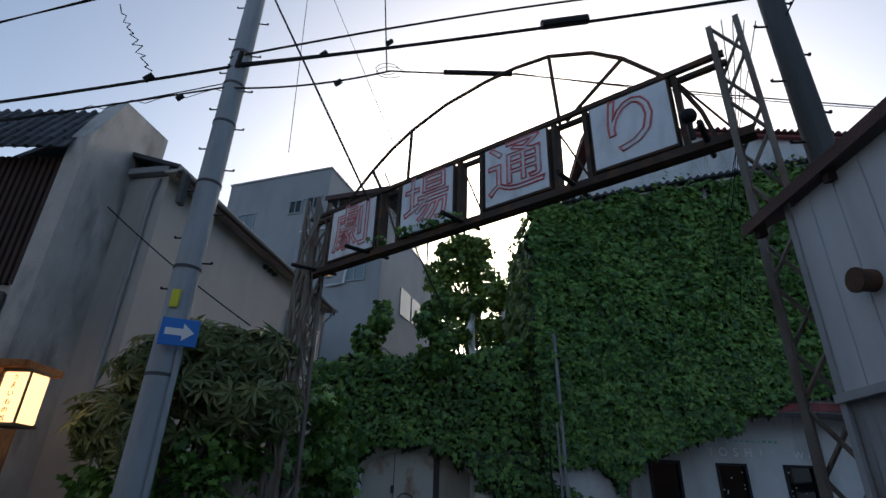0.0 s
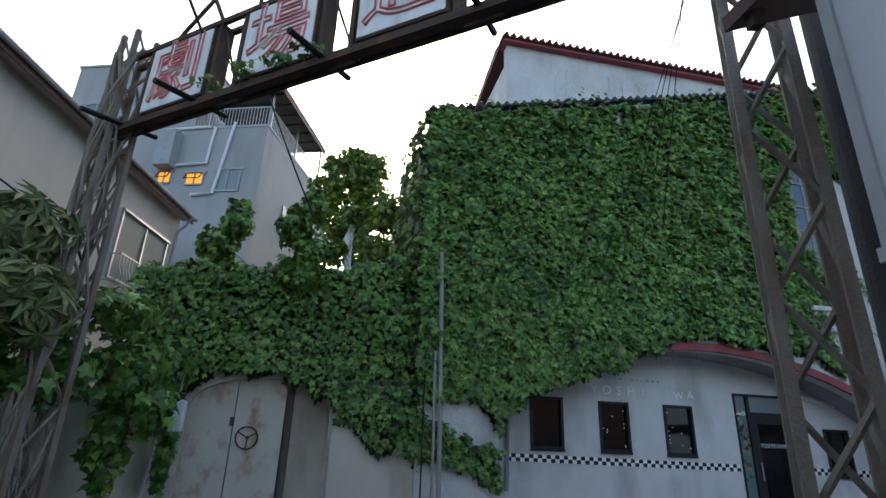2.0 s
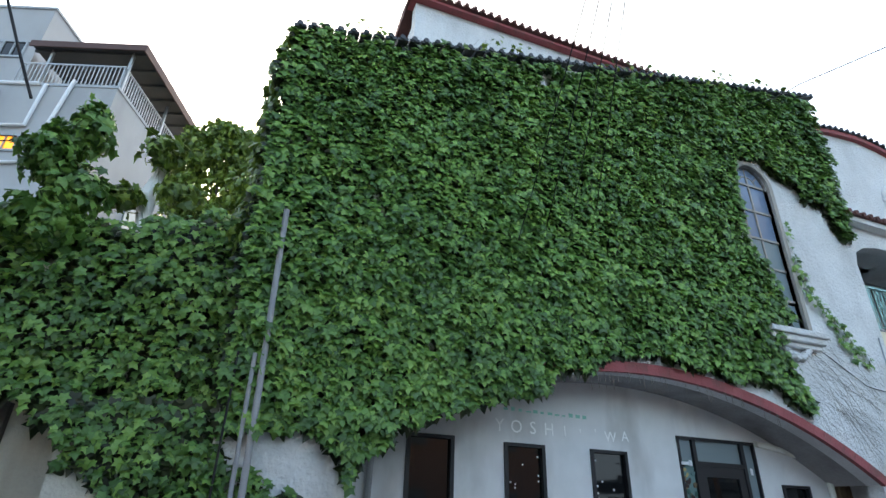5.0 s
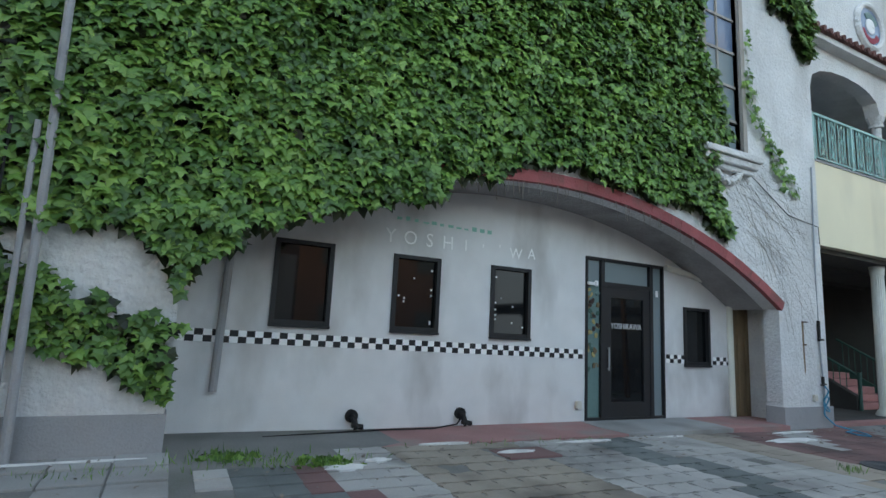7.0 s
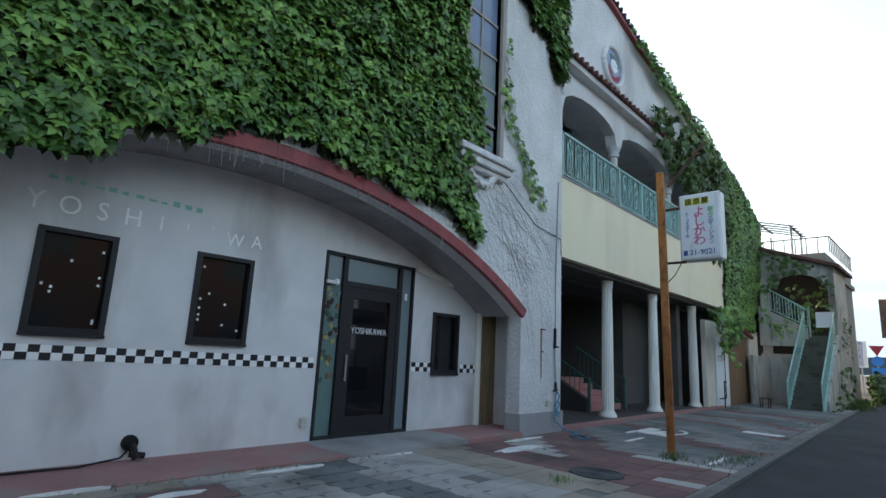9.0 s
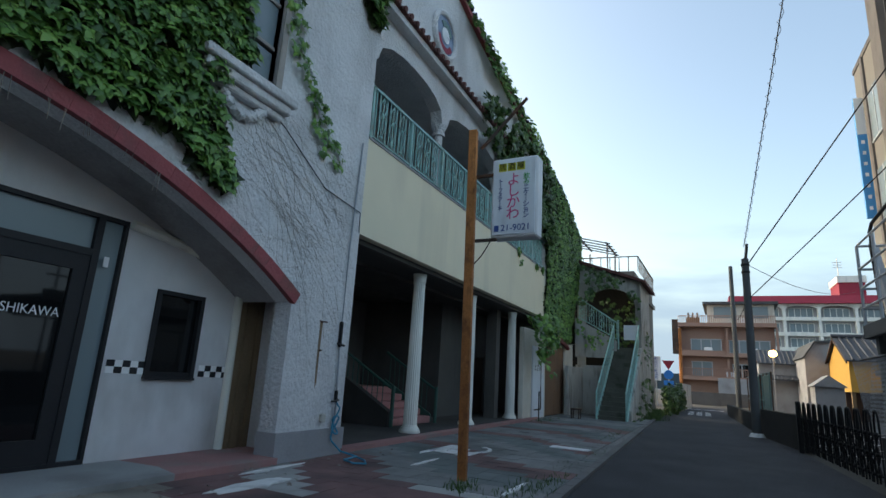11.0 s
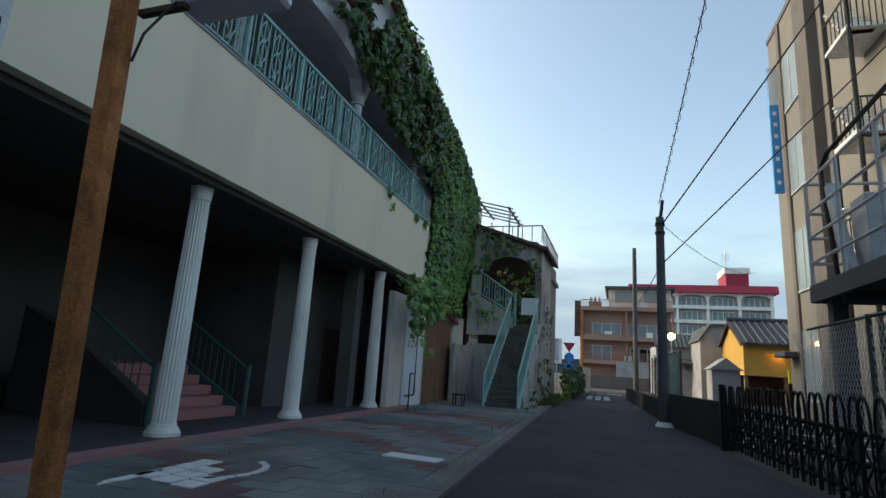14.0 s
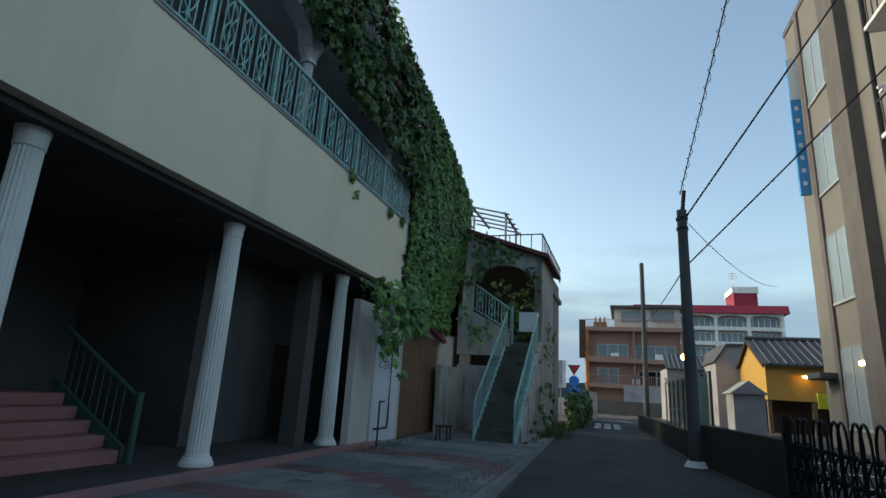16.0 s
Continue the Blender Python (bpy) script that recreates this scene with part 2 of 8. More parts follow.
M = dict(
    asphalt=surf("asphalt", (0.054, 0.055, 0.060), 0.9, var=0.35, fine=150, bump=0.25, dirt=(0.085, 0.085, 0.088), amount=0.5, dscale=0.5),
    earth=surf("earth", (0.09, 0.085, 0.075), 0.95, var=0.3, scale=0.3, fine=20, bump=0.3),
    paver=surf("paver", (0.40, 0.395, 0.375), 0.9, var=0.25, fine=60, bump=0.15, dirt=(0.07, 0.065, 0.06), amount=0.85, dscale=0.8, island=0.06),
    paver_dark=surf("paver_dark", (0.155, 0.175, 0.17), 0.9, var=0.25, fine=60, bump=0.15, dirt=(0.05, 0.05, 0.05), amount=0.8, island=0.06),
    paver_red=surf("paver_red", (0.20, 0.115, 0.11), 0.9, var=0.25, fine=60, bump=0.15, dirt=(0.06, 0.055, 0.05), amount=0.8, island=0.06),
    paver_brown=surf("paver_brown", (0.33, 0.29, 0.24), 0.9, var=0.25, fine=60, bump=0.15, dirt=(0.09, 0.08, 0.07), amount=0.8, island=0.06),
    tile_grey=surf("tile_grey", (0.33, 0.33, 0.32), 0.9, var=0.2, fine=60, bump=0.1, dirt=(0.14, 0.13, 0.12), amount=0.6, island=0.12),
    patch_white=surf("patch_white", (0.78, 0.78, 0.76), 0.85, var=0.15, dirt=(0.30, 0.30, 0.29), amount=0.55, dscale=4),
    kerb=surf("kerb", (0.16, 0.155, 0.15), 0.9, var=0.25, dirt=(0.06, 0.06, 0.05), amount=0.6),
    stucco=surf("stucco", (0.66, 0.66, 0.66), 0.92, var=0.2, fine=24, bump=1.8, bscale=17, dirt=(0.36, 0.35, 0.34), amount=0.55, dscale=0.5, streak=5),
    shopwall=surf("shopwall", (0.72, 0.72, 0.72), 0.8, var=0.1, scale=2.5, fine=80, bump=0.06, dirt=(0.40, 0.385, 0.37), amount=0.85, dscale=0.5, streak=2.2),
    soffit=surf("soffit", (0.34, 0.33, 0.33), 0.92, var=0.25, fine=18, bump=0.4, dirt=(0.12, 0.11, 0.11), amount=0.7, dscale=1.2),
    plinth=surf("plinth", (0.33, 0.33, 0.34), 0.9, var=0.15, fine=50, dirt=(0.18, 0.17, 0.16), amount=0.6),
    red=surf("red", (0.33, 0.085, 0.09), 0.75, var=0.3, fine=30, dirt=(0.14, 0.085, 0.075), amount=0.9, dscale=2.5),
    redbrick=surf("redbrick", (0.33, 0.09, 0.095), 0.8, var=0.25, fine=30, dirt=(0.15, 0.09, 0.08), amount=0.9, dscale=2.2, island=0.07),
    redfloor=surf("redfloor", (0.36, 0.19, 0.18), 0.88, var=0.25, dirt=(0.27, 0.24, 0.22), amount=0.9, dscale=1.5),
    cream=surf("cream", (0.78, 0.70, 0.52), 0.75, var=0.05, fine=60, bump=0.03, dirt=(0.50, 0.45, 0.35), amount=0.5, dscale=0.5, streak=7),
    creamwall=surf("creamwall", (0.60, 0.57, 0.50), 0.9, var=0.12, fine=30, bump=0.25, dirt=(0.34, 0.28, 0.22), amount=0.6, dscale=0.8, streak=3),
    # Arcade floor, its colour lowered for the shade under the balcony.
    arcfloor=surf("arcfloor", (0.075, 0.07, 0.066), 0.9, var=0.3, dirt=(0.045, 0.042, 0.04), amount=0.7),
    creamrust=surf("creamrust", (0.62, 0.59, 0.53), 0.8, var=0.12, fine=30, bump=0.12, dirt=(0.36, 0.16, 0.07), amount=0.9, dscale=1.7, streak=1.5),
    weatherwood=surf("weatherwood", (0.34, 0.31, 0.28), 0.85, var=0.25, fine=30, bump=0.1, dirt=(0.18, 0.15, 0.12), amount=0.6, dscale=4, streak=6),
    # Ceiling colour holds shade as well as stains.
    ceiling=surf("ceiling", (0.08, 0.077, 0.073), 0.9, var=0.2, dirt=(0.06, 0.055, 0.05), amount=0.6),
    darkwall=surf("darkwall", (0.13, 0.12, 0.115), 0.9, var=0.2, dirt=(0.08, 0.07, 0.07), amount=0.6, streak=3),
    column=surf("column", (0.80, 0.80, 0.74), 0.7, var=0.08, fine=50, bump=0.05, dirt=(0.40, 0.42, 0.38), amount=0.5, streak=4),
    pink=surf("pink", (0.40, 0.185, 0.175), 0.8, var=0.15, dirt=(0.24, 0.13, 0.12), amount=0.5),
    railblue=surf("railblue", (0.30, 0.53, 0.50), 0.55, var=0.15, fine=40, bump=0.05, dirt=(0.24, 0.17, 0.11), amount=0.6, dscale=5),
    railgreen=surf("railgreen", (0.05, 0.12, 0.10), 0.6, var=0.2),
    gold=surf("gold", (0.42, 0.33, 0.14), 0.6, var=0.2),
    blackframe=surf("blackframe", (0.022, 0.022, 0.025), 0.5, var=0.2, bump=0.02),
    greyframe=surf("greyframe", (0.36, 0.38, 0.40), 0.6, var=0.1, bump=0.03, dirt=(0.2, 0.19, 0.18), amount=0.4, dscale=4),
    alu=surf("alu", (0.42, 0.43, 0.44), 0.45, 0.6, var=0.1, bump=0.02),
    wood=surf("wood", (0.20, 0.14, 0.085), 0.8, var=0.3, fine=30, streak=12, dirt=(0.10, 0.07, 0.045), amount=0.7, dscale=3),
    brownpanel=surf("brownpanel", (0.20, 0.115, 0.07), 0.75, var=0.2, dirt=(0.12, 0.07, 0.05), amount=0.5, streak=6),
    rust=surf("rust", (0.44, 0.175, 0.06), 0.9, var=0.7, fine=50, bump=0.2, dirt=(0.15, 0.06, 0.03), amount=0.9, dscale=5, streak=2),
    rustdark=surf("rustdark", (0.075, 0.055, 0.045), 0.9, var=0.4, fine=60, bump=0.2, dirt=(0.20, 0.09, 0.05), amount=0.8, dscale=4),
    steelrust=surf("steelrust", (0.21, 0.185, 0.16), 0.8, var=0.3, fine=50, bump=0.15, dirt=(0.14, 0.075, 0.05), amount=0.95, dscale=2.2, streak=3),
    signface=surf("signface", (0.80, 0.84, 0.88), 0.6, var=0.08, fine=15, bump=0.03, dirt=(0.42, 0.41, 0.40), amount=0.5, dscale=2, streak=3),
    signred=surf("signred", (0.74, 0.20, 0.21), 0.8, var=0.25, fine=12, bump=0.0, dirt=(0.62, 0.55, 0.55), amount=0.9, dscale=4),
    greyhouse=surf("greyhouse", (0.46, 0.44, 0.42), 0.92, var=0.08, fine=60, bump=0.15, dirt=(0.22, 0.21, 0.20), amount=0.45, dscale=0.4, streak=4),
    greyconc=surf("greyconc", (0.48, 0.465, 0.445), 0.92, var=0.3, scale=1.4, fine=40, bump=0.15, dirt=(0.16, 0.155, 0.15), amount=0.8, dscale=0.9, streak=2.5),
    whitebld=surf("whitebld", (0.38, 0.38, 0.385), 0.9, var=0.08, fine=40, bump=0.1, dirt=(0.23, 0.23, 0.23), amount=0.5, dscale=0.35, streak=5),
    rooftile=surf("rooftile", (0.07, 0.075, 0.085), 0.6, var=0.3, fine=30, island=0.3),
    redtile=surf("redtile", (0.13, 0.055, 0.05), 0.75, var=0.35, fine=30, island=0.3),
    browntin=surf("browntin", (0.10, 0.055, 0.05), 0.7, var=0.2),
    slat=surf("slat", (0.06, 0.038, 0.032), 0.8, var=0.3, fine=40),
    concpole=surf("concpole", (0.34, 0.37, 0.40), 0.85, var=0.12, fine=50, bump=0.1, dirt=(0.15, 0.16, 0.17), amount=0.5, streak=6),
    mossy=surf("mossy", (0.105, 0.108, 0.09), 0.95, var=0.35, fine=40, bump=0.3, dirt=(0.035, 0.045, 0.025), amount=0.8, dscale=2),
    stainwall=surf("stainwall", (0.42, 0.41, 0.38), 0.92, var=0.2, fine=30, bump=0.25, dirt=(0.12, 0.115, 0.10), amount=0.95, dscale=1.6, streak=4),
    hills=surf("hills", (0.035, 0.05, 0.06), 0.95, var=0.3, scale=0.02, fine=0.3, bump=0.0),
    colwhite=surf("colwhite", (0.80, 0.79, 0.71), 0.7, var=0.08, fine=40, bump=0.08, dirt=(0.45, 0.43, 0.38), amount=0.5, dscale=1.5, streak=4),
    bed=surf("bed", (0.20, 0.20, 0.19), 0.95, var=0.3, fine=60, bump=0.2, dirt=(0.10, 0.11, 0.08), amount=0.7),
    # Off-white plaster set dark to stand for the dimness of the arcade.
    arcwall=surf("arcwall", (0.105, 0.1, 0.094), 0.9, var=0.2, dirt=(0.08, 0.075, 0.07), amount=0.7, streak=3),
    paver_mid=surf("paver_mid", (0.22, 0.222, 0.215), 0.9, var=0.3, fine=60, bump=0.15, dirt=(0.09, 0.09, 0.085), amount=0.85, dscale=0.8, island=0.06),
    palevine=surf("palevine", (0.46, 0.44, 0.41), 0.95, var=0.3, bump=0.2),
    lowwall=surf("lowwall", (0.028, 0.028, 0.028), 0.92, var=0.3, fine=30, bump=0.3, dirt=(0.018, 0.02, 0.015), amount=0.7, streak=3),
    darkpole=surf("darkpole", (0.075, 0.08, 0.085), 0.8, var=0.25, fine=50, streak=6, dirt=(0.13, 0.12, 0.11), amount=0.4),
    wire=surf("wire", (0.018, 0.018, 0.02), 0.7, var=0.1, bump=0),
    shedboard=surf("shedboard", (0.650, 0.676, 0.715), 0.7, var=0.06, fine=60, bump=0.03, dirt=(0.36, 0.36, 0.37), amount=0.5, streak=6),
    corrug=surf("corrug", (0.36, 0.37, 0.38), 0.6, 0.3, var=0.2, dirt=(0.22, 0.10, 0.05), amount=0.9, dscale=1.6),
    bark=surf("bark", (0.10, 0.085, 0.07), 0.95, var=0.35, fine=30, bump=0.5),
    deadvine=surf("deadvine", (0.24, 0.21, 0.18), 0.95, var=0.3, bump=0.2),
    brickfar=surf("brickfar", (0.33, 0.205, 0.16), 0.9, var=0.15, scale=0.4, fine=8, dirt=(0.28, 0.19, 0.15), amount=0.5, dscale=0.3),
    yellow=surf("yellow", (0.52, 0.31, 0.075), 0.85, var=0.08, dirt=(0.45, 0.27, 0.07), amount=0.4),
    tower=surf("tower", (0.19, 0.18, 0.162), 0.9, var=0.1, scale=0.5, fine=12, dirt=(0.22, 0.20, 0.18), amount=0.5, dscale=0.25, streak=6),
    crimson=surf("crimson", (0.30, 0.035, 0.06), 0.7, var=0.1),
    teal=surf("teal", (0.13, 0.22, 0.21), 0.6, var=0.2),
    black=surf("black", (0.012, 0.012, 0.013), 0.6, var=0.2, bump=0.02),
    blue=surf("blue", (0.02, 0.17, 0.55), 0.5, var=0.08, bump=0.02),
    signwhite=surf("signwhite", (0.75, 0.76, 0.77), 0.5, var=0.05, bump=0.0),
    signpink=surf("signpink", (0.75, 0.10, 0.28), 0.5, var=0.05, bump=0.0),
    signgreen=surf("signgreen", (0.08, 0.45, 0.12), 0.5, var=0.05, bump=0.0),
    signnavy=surf("signnavy", (0.05, 0.10, 0.30), 0.5, var=0.05, bump=0.0),
    signyellow=surf("signyellow", (0.65, 0.62, 0.05), 0.5, var=0.05, bump=0.0),
    tyre=surf("rubber", (0.02, 0.02, 0.02), 0.85),
    hose=surf("hose", (0.04, 0.25, 0.38), 0.5, var=0.1, bump=0.0),
    signblue=surf("signblue", (0.07, 0.30, 0.62), 0.5, var=0.1, bump=0.02),
    faded=surf("faded", (0.93, 0.93, 0.92), 0.8, var=0.05, bump=0),
    fadedgreen=surf("fadedgreen", (0.25, 0.55, 0.45), 0.8, var=0.1, bump=0),
    pane=glass("pane", (0.008, 0.009, 0.01), 0.04),
    # Blue-grey tint stands for the sky reflected in these panes.
    panesky=glass("panesky", (0.16, 0.22, 0.32), 0.12),
    panemilk=glass("panemilk", (0.20, 0.25, 0.27), 0.25),
    panedull=surf("panedull", (0.13, 0.165, 0.165), 0.55, var=0.1, bump=0.0, spec=0.12),
    amber=glow("amber", (1.0, 0.36, 0.03), 0.32),
    lampwarm=glow("lampwarm", (1.0, 0.56, 0.19), 8),
    lantern=glow("lantern", (1.0, 0.60, 0.28), 1.5),
    ivy=leafmat("ivy", (0.048, 0.118, 0.028), (0.112, 0.245, 0.05), (0.225, 0.395, 0.085)),
    # Near-black backing leaves: they hide the stucco and stand for shaded gaps.
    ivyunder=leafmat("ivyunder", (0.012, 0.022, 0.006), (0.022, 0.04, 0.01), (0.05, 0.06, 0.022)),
    # Darker copy of ivy: for shaded places, the hedge and lane weeds.
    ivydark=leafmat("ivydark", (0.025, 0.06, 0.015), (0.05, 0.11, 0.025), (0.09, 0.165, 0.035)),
    treeleaf=leafmat("treeleaf", (0.06, 0.11, 0.02), (0.13, 0.21, 0.035), (0.24, 0.33, 0.055)),
    fatsia=leafmat("fatsia", (0.11, 0.15, 0.06), (0.19, 0.23, 0.095), (0.29, 0.32, 0.14)),
)


# ---- building helpers ----
def part(name, bm, material, parent=None, label="", smooth=False):
    """Links a bmesh given in world coordinates as one mesh object, under a thing or part if one is given."""
    me = bpy.data.meshes.new(name)
    if parent is not None:
        m, p = Matrix.Identity(4), parent
        while p is not None:
            m, p = p.matrix_basis @ m, p.parent
        bm.transform(m.inverted())
    bm.normal_update()
    bm.to_mesh(me)
    bm.free()
    me.materials.append(M[material])
    if smooth:
        for poly in me.polygons:
            poly.use_smooth = True
    ob = new(name, me)
    ob.parent = parent
    if label:
        ob["label"] = label
    return ob


def thing(name, at, label, category, group="", turn=0, kind=""):
    ob = new(name)
    ob.matrix_basis = pose(*at, 0, 0, turn)
    return tagged(ob, label, category, group, kind)


def struct(name, bm, material, label, category, smooth=False):
    return tagged(part(name, bm, material, None, "", smooth), label, category, "", "structure")


def B():
    return bmesh.new()


def box(bm, x0, x1, y0, y1, z0, z1, m=None, bevel=0.0):
    v = [bm.verts.new((x, y, z)) for x in (x0, x1) for y in (y0, y1) for z in (z0, z1)]
    fs = [bm.faces.new([v[i] for i in f]) for f in ((0, 1, 3, 2), (4, 6, 7, 5), (0, 4, 5, 1), (2, 3, 7, 6), (0, 2, 6, 4), (1, 5, 7, 3))]
    if bevel:
        es = {e for f in fs for e in f.edges}
        r = bmesh.ops.bevel(bm, geom=list(es), offset=bevel, segments=1, affect="EDGES")
        v = list({w for f in r["faces"] for w in f.verts} | {w for w in v if w.is_valid})
    if m is not None:
        bmesh.ops.transform(bm, matrix=m, verts=v)
    return bm


def tube(bm, a, b, r0, r1=None, n=8, cap=True):
    a, b = Vector(a), Vector(b)
    r1 = r0 if r1 is None else r1
    q = (b - a).to_track_quat("Z", "Y")
    rings = []
    for p, r in ((a, r0), (b, r1)):
        rings.append([bm.verts.new(p + q @ Vector((r * math.cos(2 * math.pi * i / n), r * math.sin(2 * math.pi * i / n), 0))) for i in range(n)])
    for i in range(n):
        bm.faces.new((rings[0][i], rings[0][(i + 1) % n], rings[1][(i + 1) % n], rings[1][i]))
    if cap:
        bm.faces.new(rings[0][::-1]), bm.faces.new(rings[1])
    return bm


def pipe(bm, pts, r, n=6):
    """A tube through many points."""
    pts = [Vector(p) for p in pts]
    rings = []
    for i, p in enumerate(pts):
        d = pts[min(i + 1, len(pts) - 1)] - pts[max(i - 1, 0)]
        q = d.to_track_quat("Z", "Y")
        rr = r[i] if isinstance(r, (list, tuple)) else r
        rings.append([bm.verts.new(p + q @ Vector((rr * math.cos(2 * math.pi * k / n), rr * math.sin(2 * math.pi * k / n), 0))) for k in range(n)])
    for a, b in zip(rings, rings[1:]):
        for k in range(n):
            bm.faces.new((a[k], a[(k + 1) % n], b[(k + 1) % n], b[k]))
    bm.faces.new(rings[0][::-1]), bm.faces.new(rings[-1])
    return bm


def prism(bm, pts, axis, a, b):
    """A flat outline (two coordinates) pushed along axis from a to b."""
    def P(u, v, w):
        return {"x": (w, u, v), "y": (u, w, v), "z": (u, v, w)}[axis]
    lo, hi = [bm.verts.new(P(u, v, a)) for u, v in pts], [bm.verts.new(P(u, v, b)) for u, v in pts]
    n = len(pts)
    bm.faces.new(lo), bm.faces.new(hi[::-1])
    for i in range(n):
        bm.faces.new((lo[i], hi[i], hi[(i + 1) % n], lo[(i + 1) % n]))
    bmesh.ops.recalc_face_normals(bm, faces=bm.faces)
    return bm


def panel_with_holes(bm, u0, u1, v0, v1, holes, axis, a, b):
    """A wall with rectangular openings: cells of a grid between the openings' edges."""
    us = sorted({u0, u1, *[h[0] for h in holes], *[h[1] for h in holes]})
    vs = sorted({v0, v1, *[h[2] for h in holes], *[h[3] for h in holes]})
    for i in range(len(us) - 1):
        runs, start = [], None
        for j in range(len(vs) - 1):
            cu, cv = (us[i] + us[i + 1]) / 2, (vs[j] + vs[j + 1]) / 2
            solid = not any(h[0] < cu < h[1] and h[2] < cv < h[3] for h in holes)
            if solid and start is None:
                start = vs[j]
            if not solid and start is not None:
                runs.append((start, vs[j]))
                start = None
        if start is not None:
            runs.append((start, vs[-1]))
        for c, d in runs:
            e = sorted((a, b))
            if axis == "y":
                box(bm, us[i], us[i + 1], e[0], e[1], c, d)
            else:
                box(bm, e[0], e[1], us[i], us[i + 1], c, d)
    return bm


def arc(cx, cz, r, a0, a1, n):
    return [(cx + r * math.cos(radians(a0 + (a1 - a0) * i / n)), cz + r * math.sin(radians(a0 + (a1 - a0) * i / n))) for i in range(n + 1)]


def lettering(name, text, size, at, turn, material, parent, hollow=0.0, squash=1.0, tilt=90):
    """Flat letters by the built-in font; hollow draws their outlines alone."""
    cu = bpy.data.curves.new(name, "FONT")
    cu.body, cu.size, cu.align_x, cu.align_y = text, size, "CENTER", "CENTER"
    if hollow:
        cu.fill_mode, cu.bevel_depth, cu.bevel_resolution = "NONE", hollow, 0
    else:
        cu.extrude = 0.002
    cu.resolution_u = 3
    tmp = bpy.data.objects.new(name, cu)
    me = bpy.data.meshes.new_from_object(tmp)
    bpy.data.objects.remove(tmp)
    bm = B()
    bm.from_mesh(me)
    bm.transform(pose(*at, tilt, 0, turn) @ Matrix.Diagonal((squash, 1, 1, 1)))
    return part(name, bm, material, parent)


def inside(x, y, poly):
    c, n = False, len(poly)
    for i in range(n):
        (x0, y0), (x1, y1) = poly[i], poly[i - 1]
        if (y0 > y) != (y1 > y) and x < (x1 - x0) * (y - y0) / (y1 - y0) + x0:
            c = not c
    return c


# one lobed leaf: outline round a raised middle, tip down
LEAF = np.array([(0, 0, 0.06), (0, 0.34, 0), (0.26, 0.46, -0.04), (0.30, 0.16, 0.02), (0.52, -0.04, -0.06), (0.24, -0.12, 0.02), (0.0, -0.56, -0.08),
                 (-0.24, -0.12, 0.02), (-0.52, -0.04, -0.06), (-0.30, 0.16, 0.02), (-0.26, 0.46, -0.04)])
LEAF_FACES = [(0, i, i + 1) for i in range(1, 10)] + [(0, 10, 1)]
OVAL = np.array([(0, 0, 0.0), (0.24, 0.5, -0.06), (0, 1.0, -0.1), (-0.24, 0.5, -0.06)])
OVAL_FACES = [(0, 1, 2), (0, 2, 3)]


def leaves(name, places, normals, sizes, material, parent, rng, template=LEAF, faces=LEAF_FACES, wild=0.45, hang=True, kind="stuff"):
    """Many leaves as one mesh: each faces along its normal with some scatter, its tip hanging."""
    k = len(places)
    nrm = normals + rng.normal(0, wild, (k, 3))
    nrm /= np.linalg.norm(nrm, axis=1)[:, None]
    up = np.tile((0.0, 0.0, 1.0), (k, 1)) + rng.normal(0, 0.35 if hang else 2.0, (k, 3))
    ax = np.cross(up, nrm)
    ax /= np.linalg.norm(ax, axis=1)[:, None]
    ay = np.cross(nrm, ax)
    t = template
    v = places[:, None, :] + sizes[:, None, None] * (t[None, :, 0, None] * ax[:, None, :] + t[None, :, 1, None] * ay[:, None, :] + t[None, :, 2, None] * nrm[:, None, :])
    nv = len(t)
    f = (np.arange(k)[:, None, None] * nv + np.array(faces)[None]).reshape(-1, len(faces[0]))
    me = bpy.data.meshes.new(name)
    me.from_pydata(v.reshape(-1, 3).tolist(), [], f.tolist())
    me.materials.append(M[material])
    ob = new(name, me)
    ob.parent = parent
    if parent is not None:
        ob.matrix_parent_inverse = parent.matrix_basis.inverted()
    if kind:
        ob["kind"] = kind
    return ob


# ---- ground, road, forecourt ----
FY = 12.85          # the long facade's front
IY = 13.85          # the shop wall behind the arch


def kerb_y(x):
    return 9.09 + 0.019 * (x - 13)


def lot_z(x, y):
    return 0.04 + 0.12 * min(1, max(0, (14 - x) / 9.5)) * min(1, max(0, (y - 9.6) / 3.2))


def sheet(bm, x0, x1, y0, y1, nx, ny, z):
    vs = [[bm.verts.new((x0 + (x1 - x0) * i / nx, y0 + (y1 - y0) * j / ny, z(x0 + (x1 - x0) * i / nx, y0 + (y1 - y0) * j / ny))) for j in range(ny + 1)] for i in range(nx + 1)]
    for i in range(nx):
        for j in range(ny):
            bm.faces.new((vs[i][j], vs[i + 1][j], vs[i + 1][j + 1], vs[i][j + 1]))
    return bm


b = B()
sheet(b, -900, 900, -900, 900, 6, 6, lambda x, y: -0.03)
struct("ground", b, "earth", "bare grey-brown ground reaching to the horizon", "ground")
b = B()
for poly in ([(-30, -14), (2.6, -14), (2.6, 4.2), (12, 5.1), (46, 6.2), (54, 6.2), (54, -60), (60, -60), (60, 90), (54, 90), (54, 9.9), (46, 9.72), (13, 9.09), (6, 8.95), (2.0, 12.4), (-1.5, 12.6), (-1.8, 8.0), (-30, 3)],):
    vs = [b.verts.new((x, y, 0)) for x, y in poly]
    b.faces.new(vs)
bmesh.ops.recalc_face_normals(b, faces=b.faces)
struct("road", b, "asphalt", "dark worn asphalt lane with faint patches", "road")
b = B()
sheet(b, 2.0, 33.5, 0, 1, 60, 10, lambda x, y: 0)
